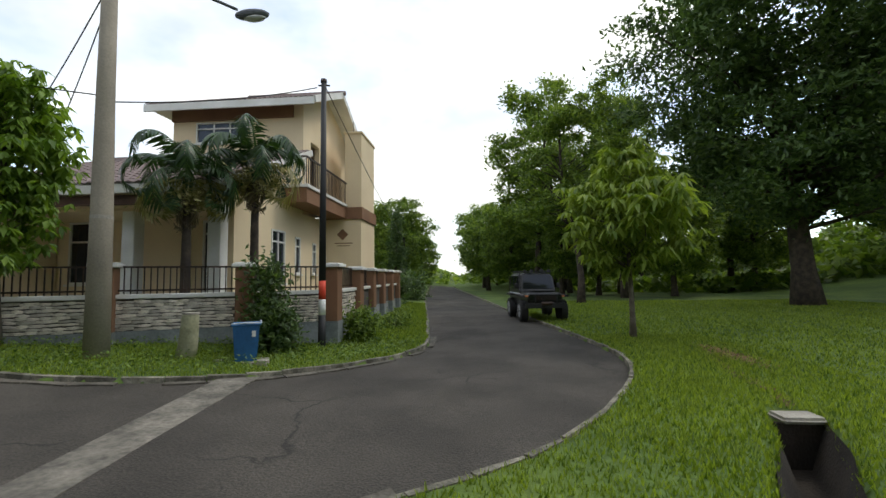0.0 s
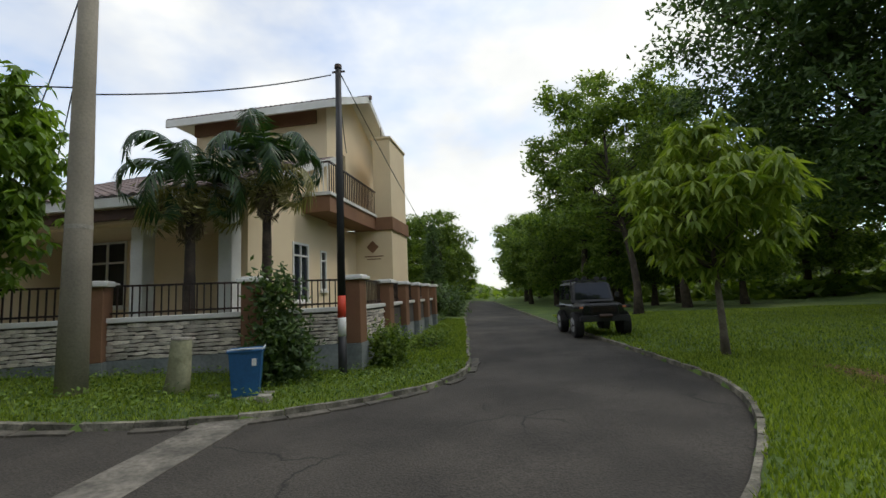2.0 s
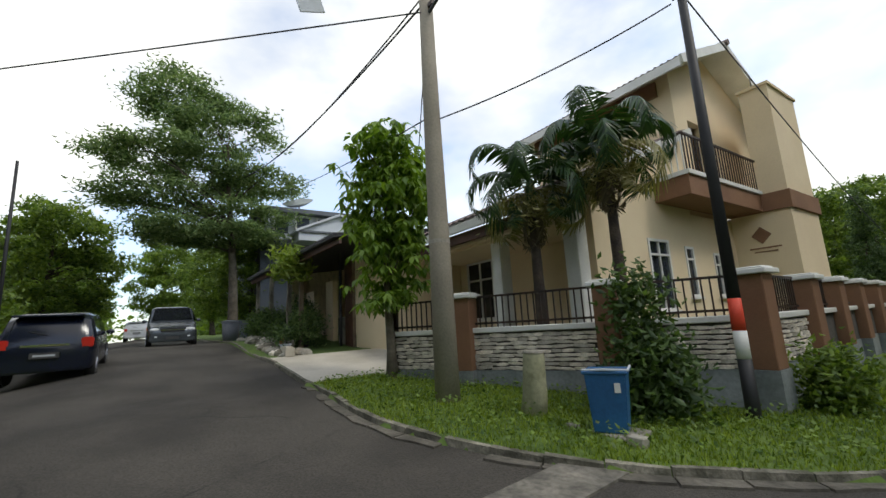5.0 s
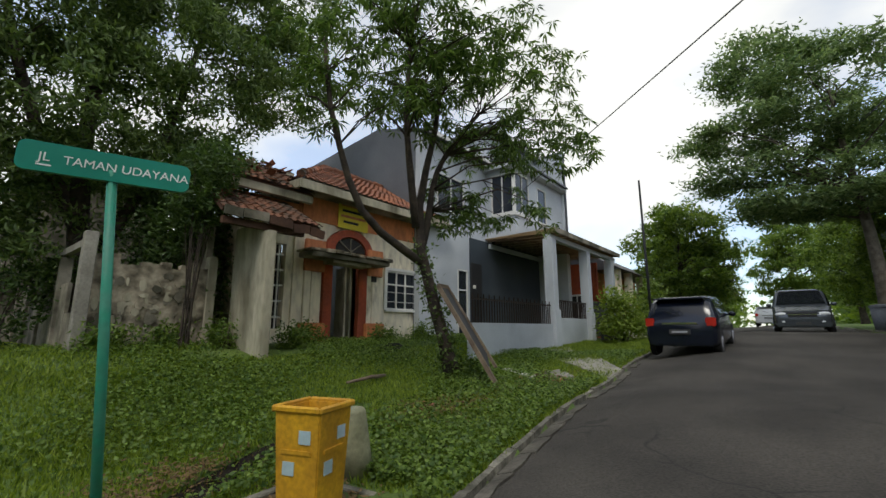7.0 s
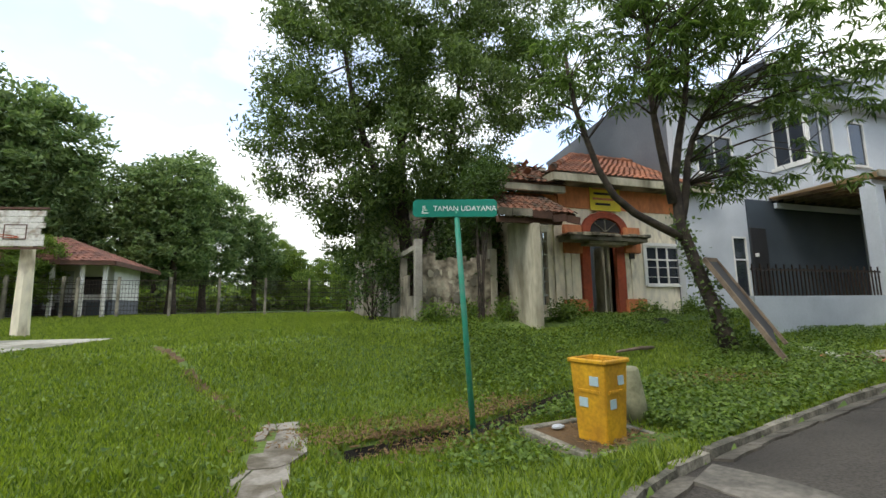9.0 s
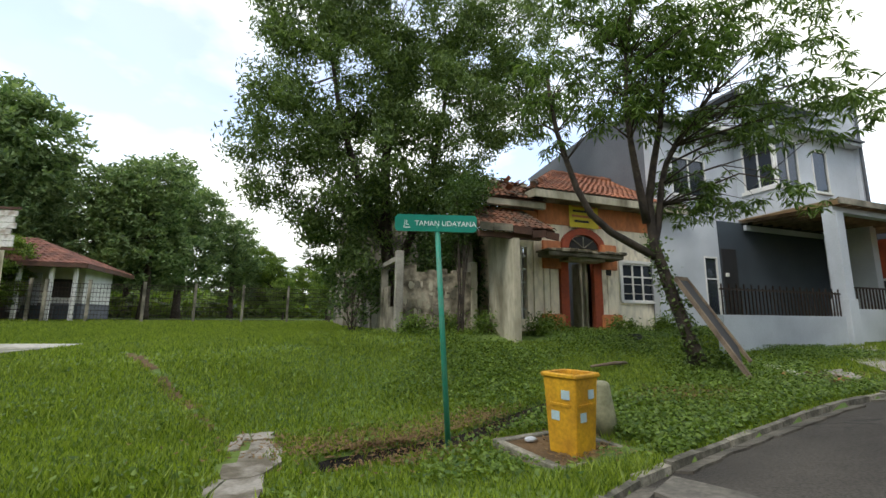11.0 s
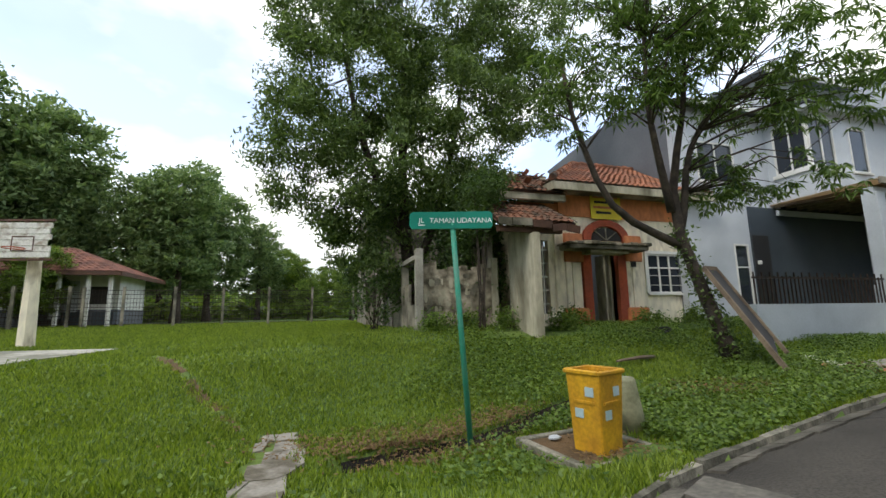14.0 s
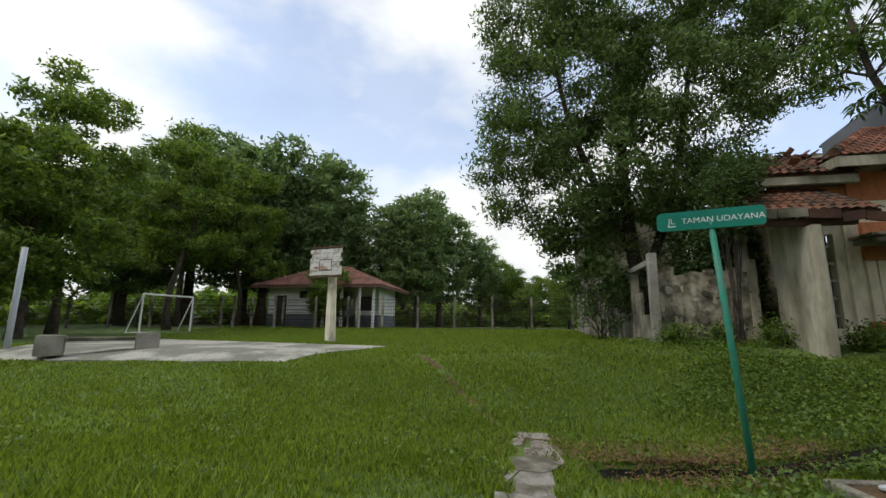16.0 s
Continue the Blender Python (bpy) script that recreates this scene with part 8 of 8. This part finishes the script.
vs = smooth_3d([(0, 0, 0), (0.2, -0.1, 0.8), (0.4, -0.25, 1.6), (0.6, -0.35, 2.3), (0.85, -0.4, 3.0)], 40)
vc = vs[(40 * vg.random(1500) ** 1.7).astype(int)] + vg.normal(0, 1, (1500, 3)) * np.array([0.13, 0.13, 0.1]) + np.array(on_ground(-8.95, -2.55, -0.05))
vv, vf = leaf_array(vc, 0.1, vg, 0.7, 0.6)
tagged(new("climbing_vine", np_mesh("climbing_vine", vv, vf, M_LEAF_F)), "leafy vine climbing the leaning garden tree", "vine", kind="stuff")
FT = [(0.5, 0, 6.0, 3.0, 2.8, 2.2), (-1.5, 0.5, 8.0, 2.8, 2.8, 2.2), (2.2, 0, 9.3, 3.0, 3.0, 2.4), (0, 0, 12.5, 3.4, 3.0, 2.4), (3.6, 0.4, 7.0, 1.9, 1.9, 1.5), (3.2, 0.3, 11.5, 2.2, 2.0, 1.8), (-2.8, 0.8, 10.6, 1.9, 1.8, 1.5), (1.8, 0.5, 4.0, 1.6, 1.6, 1.1), (4.6, 0.6, 5.6, 0.7, 0.7, 0.5), (1.0, 0.4, 2.4, 1.3, 1.0, 0.9), (-4.3, 1.0, 8.6, 1.9, 1.8, 1.5), (-4.4, 1.0, 11.8, 2.0, 2.0, 1.6), (-0.6, 0.6, 4.6, 1.6, 1.2, 1.4), (4.9, 0.3, 5.9, 0.8, 0.7, 0.6), (4.3, 0.2, 4.6, 0.9, 0.8, 0.8), (3.2, 0.2, 3.4, 0.7, 0.6, 0.7), (2.2, 0.2, 2.2, 0.6, 0.6, 0.6)]
tree("feathery_tree", on_ground(-3.7, -10.2), 13.5, 0.28, FT, 0.2, M_LEAF_F, "tall feathery dark green tree behind the old wall", 63, 880, 100, 0.46, lean=(0.5, 0), limbs=90, fork=0.18, aspect=0.3, droop=0.55, bend=0.6, forks=[[(0.1, 0, 1.8), (-0.7, 0.2, 3.6), (-1.4, 0.4, 6.5), (-1.8, 0.6, 9.5)], [(0.1, 0, 2.4), (1.2, 0.2, 4.6), (2.2, 0.2, 7.5), (2.6, 0.2, 10.0)]])
# the last two are additions that block bright sky behind the porch
for i, (x, y) in enumerate(((-5.2, -8.1), (-2.2, -9.6), (-6.6, -9.6), (-5.0, -9.3), (-5.3, -10.4))):
    bush("wild_shrub", on_ground(x, y), [(0, 0, 1.6, 1.0, 0.8, 1.3), (0.2, 0, 2.9, 0.7, 0.7, 0.8), (-0.2, 0.3, 4.0, 0.9, 0.8, 0.8), (-0.6, 0.5, 4.9, 0.6, 0.6, 0.4)], 0.16, M_LEAF_D, "wild dark shrub over the old wall", 66 + i, 3000)
for i, (x, y, s) in enumerate(((-3.6, -6.85, 0.5), (-4.6, -6.9, 0.45), (-5.7, -6.6, 0.5), (-7.1, -6.2, 0.45), (-7.9, -6.7, 0.4), (-10.6, -6.7, 0.4), (-12.4, -6.6, 0.45), (-9.2, -2.2, 0.4))):
    bush("weed_clump", on_ground(x, y), [(0, 0, s * 0.5, s, s * 0.7, s * 0.6)], 0.1, M_WEED, "leafy weeds at the foot of the old walls", 80 + i, 700)
bush("overhanging_creeper", on_ground(-4.85, -6.7), [(-0.1, 0.4, 3.9, 0.5, 0.6, 0.4), (0.1, 0.1, 3.1, 0.5, 0.5, 0.45), (-0.4, -0.2, 4.4, 0.6, 0.5, 0.3)], 0.13, M_LEAF_D, "dark creeper hanging over the end of the broken roof", 97, 4200, stems=14)
# the wood round the field
for x, y, s, tn in ((22.5, -28.0, 1.45, 40), (9.6, -31.5, 1.08, 75), (18.6, -30.5, 1.42, 150), (30.0, -22.0, 1.1, 130), (32.0, -15.5, 1.0, 220), (26.5, -31.0, 1.5, 300), (33.0, -24.0, 1.25, 10), (12.2, -31.5, 1.0, 80), (8.5, -36.0, 1.05, 160), (5.0, -40.0, 0.85, 240), (19.5, -31.5, 1.3, 15), (28.5, -26.5, 1.5, 70), (36, -14, 1.2, 60), (31, -8, 1.0, 100), (20, -38, 1.2, 200), (14, -42, 1.1, 20)):
    repeat(lowd, x, y, s, tn)
for x, y, s, tn in ((20.5, -9.0, 1.15, 80), (13.5, -22.3, 0.55, 120), (1.5, -42.0, 0.8, 10), (-1.5, -46.0, 0.75, 200), (4.0, -52, 1.1, 60), (-4, -38, 0.8, 120), (27, -4.5, 0.9, 300), (0.2, -33, 0.45, 30), (-2.8, -27, 0.5, 90)):
    repeat(low, x, y, s, tn)
for x, y, s, tn in ((22.0, -11.5, 1.05, 260), (21.5, -17.5, 1.0, 20), (24.5, -21.5, 1.15, 300), (20.5, -22.5, 0.95, 190)):
    repeat(med, x, y, s, tn)

# a far belt of woodland and low hills round the horizon
def woodland(r0, r1, count, seed, leaf, hgt):
    g = np.random.default_rng(seed)
    a = g.uniform(0, 2 * np.pi, count)
    r = g.uniform(r0, r1, count)
    hh = hgt * (0.66 + 0.2 * np.sin(a * 9 + 1) * np.sin(a * 23) + 0.14 * np.sin(a * 61) * np.sin(a * 37 + 2)) * g.uniform(0.0, 1, count) ** 0.8
    c = np.stack([r * np.cos(a), r * np.sin(a), hh + 0.6], 1)
    street = (np.abs(c[:, 1] - 2.5) < 6) & (c[:, 0] < 0)
    north = (np.abs(c[:, 0] + 4) < 13) & (c[:, 1] > 0) & (c[:, 2] > 1.5 + np.abs(c[:, 0] + 4) * 0.35)
    c = c[~(street & (r < 110)) & ~north]
    v, f = leaf_array(c, leaf, g, 0.8, 0.2)
    ob = new("woodland", np_mesh("woodland", v, f, M_LEAF_A))
    tagged(ob, "distant belt of dark green woodland", "woodland", kind="stuff")


woodland(60, 115, 190000, 7, 0.95, 8.5)


def hedge_bank(count, seed, keep, label, hgt):
    """A long rough hedge seen under the crowns of the trees."""
    g = np.random.default_rng(seed)
    a, r = g.uniform(0, 2 * np.pi, count), g.uniform(40, 52, count)
    x, y = r * np.cos(a), r * np.sin(a)
    ok = keep(x, y)
    x, y, a = x[ok], y[ok], a[ok]
    z = hgt * (0.8 + 0.2 * np.sin(a * 31) * np.sin(a * 13 + 2)) * g.uniform(0, 1, len(x)) ** 0.8
    v, f = leaf_array(np.stack([x, y, z + level_v(x, y)], 1), 0.9, g, 0.7, 0.2)
    tagged(new("hedge", np_mesh("hedge", v, f, M_LEAF_A)), label, "hedge", kind="stuff")


hedge_bank(30000, 8, lambda x, y: (x > 9) & (y > -10), "rough green hedge on the bank beyond the field", 1.7)
hedge_bank(30000, 9, lambda x, y: (y < -6) & (x > -22), "rough green hedge behind the wire fence", 1.9)

# ---- grass ----
def blades(count, x0, x1, y0, y1, seed, hgt, material, keep, name, label, width=0.011, lean=0.55):
    g = np.random.default_rng(seed)
    x, y = g.uniform(x0, x1, count), g.uniform(y0, y1, count)
    ok = ~(inside(ROAD_RING[::2], x, y) | inside(DRIVE, x, y)) & (line_gap(LINE_N[::3], x, y) > 0.075 + 0.03 * np.sin(x * 6 + y * 4)) & (line_gap(LINE_S[::3], x, y) > 0.075 + 0.03 * np.sin(x * 5 - y * 7)) & keep(x, y, g)
    x, y = x[ok], y[ok]
    z = grass_level(x, y)
    n = len(x)
    a = g.uniform(0, 2 * np.pi, n)
    h_ = hgt * g.uniform(0.5, 1.3, n)
    l = lean * h_ * g.uniform(0.3, 1.3, n)
    b = g.uniform(0, 2 * np.pi, n)
    w = width * g.uniform(0.7, 1.4, n)
    sx, sy = np.cos(a) * w, np.sin(a) * w
    v = np.stack([np.stack([x - sx, y - sy, z - 0.01], 1), np.stack([x + sx, y + sy, z - 0.01], 1), np.stack([x + np.cos(b) * l, y + np.sin(b) * l, z + h_], 1)], 1).reshape(-1, 3)
    f = np.arange(3 * n).reshape(-1, 3)
    tagged(new(name, np_mesh(name, v, f, material)), label, "grass", kind="stuff")


TRACK = [(0.55, -2.0), (1.2, -3.2), (2.1, -5.0), (3.2, -7.0)]


def lawn(x, y, g):
    return (line_gap(TRACK, x, y) > 0.12 * g.random(len(x)) + 0.05 * np.sin(x * 7 + y * 5)) & (line_gap(DITCH, x, y) > 0.22) & (line_gap(DITCH_B, x, y) > 0.2) & ~((np.abs(x - 0.1) < 0.22 + 0.06 * np.sin(y * 9)) & (y > -1.85) & (y < 1.5)) & ~((np.abs(x + 3.42) < 0.66) & (np.abs(y - 0.08) < 0.66)) & ~((x < -3.4) & (y > 9.7)) & ~(inside(COURT, x, y)) & ~((y > 6.95 + (x + 8.6) * 0.47 + 0.05) & (x < -3.5) & (x > -9.1))


blades(260000, -9.2, 5.5, -5.5, 11.5, 1, 0.052, M_BLADE, lawn, "grass", "short green lawn grass", 0.009)
blades(200000, -4.5, 17.0, -17.0, 0.5, 2, 0.06, M_BLADE, lawn, "grass", "green grass of the playing field", 0.017)
blades(60000, -4.0, 20.0, -24.0, -16.8, 15, 0.085, M_BLADE, lawn, "grass", "green grass at the far end of the field", 0.03)
blades(130000, 1.5, 19.0, 0.0, 26.0, 3, 0.065, M_BLADE, lawn, "grass", "green grass of the eastern field", 0.017)
blades(45000, -4.2, -0.6, 10.5, 24.0, 9, 0.06, M_BLADE, lambda x, y, g: x > -3.3 - 0.06 * (y - 10), "grass", "grass of the narrow side verge", 0.014)
blades(60000, -20, -4.5, -5.5, 1.2, 4, 0.08, M_BLADE, lawn, "grass", "rough grass along the street", 0.014)


def creepers(count, x0, x1, y0, y1, seed, size, keep):
    g = np.random.default_rng(seed)
    x, y = g.uniform(x0, x1, count), g.uniform(y0, y1, count)
    ok = ~inside(ROAD_RING[::2], x, y) & (line_gap(LINE_S[::3], x, y) > 0.1) & keep(x, y, g)
    x, y = x[ok], y[ok]
    c = np.stack([x, y, grass_level(x, y) + g.uniform(0.03, 0.17, len(x))], 1)
    v, f = leaf_array(c, size, g, 0.75, 0.1, 0.8)
    tagged(new("creeper", np_mesh("creeper", v, f, M_WEED)), "creeping weeds covering the rough ground", "weeds", kind="stuff")


def patchy(x, y, g):
    return (np.sin(x * 1.3 + 0.7) + np.sin(y * 1.7 - x * 0.5) + g.normal(0, 0.6, len(x)) > 0.1) & (x < -3.2 + (y + 7) * 0.25 + g.normal(0, 0.7, len(x))) & ~((np.abs(x + 3.42) < 0.78) & (np.abs(y - 0.08) < 0.78))


creepers(110000, -15, -1.5, -7.2, 0.9, 5, 0.06, patchy)
creepers(16000, -9.0, -3.8, -0.4, 1.9, 6, 0.055, lambda x, y, g: (g.random(len(x)) < 0.7) & ~((np.abs(x + 3.42) < 0.78) & (np.abs(y - 0.08) < 0.78)))


def litter_leaves(cx, cy, rx, ry, count, seed, label):
    """Dead brown leaves and dry grass scattered thickest at the middle."""
    g = np.random.default_rng(seed)
    x, y = cx + g.normal(0, rx, count), cy + g.normal(0, ry, count)
    ok = ~inside(ROAD_RING[::2], x, y)
    x, y = x[ok], y[ok]
    c = np.stack([x, y, grass_level(x, y) + g.uniform(0.01, 0.06, len(x))], 1)
    v, f = leaf_array(c, 0.07, g, 0.35, 0.0, 0.5)
    tagged(new("dead_leaves", np_mesh("dead_leaves", v, f, M_LITTER)), label, "leaf litter", kind="stuff")


M_LITTER = leaf_mat("dead_leaf", (0.10, 0.06, 0.025), (0.24, 0.15, 0.06), 0.1, 0.8)
litter_leaves(-1.6, -1.25, 0.9, 0.3, 2000, 71, "dry brown grass along the ditch")
litter_leaves(-3.3, -1.75, 0.5, 0.25, 900, 72, "dry brown grass along the ditch")
litter_leaves(-1.5, -0.95, 0.45, 0.35, 2600, 76, "dry brown grass beside the ditch")
litter_leaves(-3.42, 0.08, 0.28, 0.28, 700, 73, "dead leaves on the bin plinth")
litter_leaves(-6.6, -0.9, 0.6, 0.4, 1500, 74, "dead leaves round the rubbish heap")
litter_leaves(-9.4, -0.8, 0.8, 0.4, 1200, 75, "dead leaves by the kerb")
litter_leaves(4.6, 8.6, 0.12, 0.5, 500, 78, "dead leaves along the drain")


# taller tufts and broad weeds that break up the lawn
def tufty(x, y, g):
    return lawn(x, y, g) & (np.sin(x * 2.1 + np.sin(y * 1.3) * 2) + np.sin(y * 2.7 + x) + g.normal(0, 0.5, len(x)) > 0.9)


blades(110000, -5.5, 9.0, -9.0, 2.5, 11, 0.115, M_BLADE, tufty, "grass", "taller tufts in the lawn", 0.011, 0.8)
blades(60000, -9.0, 4.5, 0.5, 11.0, 12, 0.09, M_BLADE, tufty, "grass", "taller tufts along the verges", 0.009, 0.8)
creepers(6000, -9.0, -1.3, 5.4, 10.4, 14, 0.06, lambda x, y, g: lawn(x, y, g) & (line_gap(LINE_N[::3], x, y) > 0.1) & (g.random(len(x)) < 0.8) & ~inside(DRIVE, x, y))
creepers(16000, -3.5, 7.0, -8.0, 1.5, 13, 0.06, lambda x, y, g: tufty(x, y, g) & (g.random(len(x)) < 0.5))


def dirt(line, half, label, seed):
    """Bare trodden earth showing through the lawn along a line, in ragged patches."""
    g = random.Random(seed)
    t = thing("worn_track", (line[0][0], line[0][1], ground_at(*line[0])), label, "track", kind="structure")
    p = smooth_line(line, 26)
    for i in range(1, 25):
        if g.random() < 0.25:
            continue
        x, y = p[i] + np.array([g.uniform(-0.06, 0.06), g.uniform(-0.06, 0.06)])
        ring = [(x + half * g.uniform(0.5, 1.3) * math.cos(k), y + half * 1.4 * g.uniform(0.5, 1.3) * math.sin(k)) for k in (0, 0.8, 1.6, 2.4, 3.2, 4.0, 4.8, 5.6)]
        z = ground_at(x, y)
        s = Shape()
        s.v = [(x, y, z + 0.012)] + [(a, b, ground_at(a, b) + 0.003) for a, b in ring]
        s.f = [(0, k + 1, (k + 1) % 8 + 1) for k in range(8)]
        part("bare_patch", s, M_SOIL, t, world_space=True)


dirt([(3.5, 5.45), (3.75, 6.05), (3.94, 7.3), (4.4, 8.8)], 0.11, "bare brown earth of the silted drain", 9)
dirt(TRACK, 0.12, "narrow worn earth track across the lawn", 5)
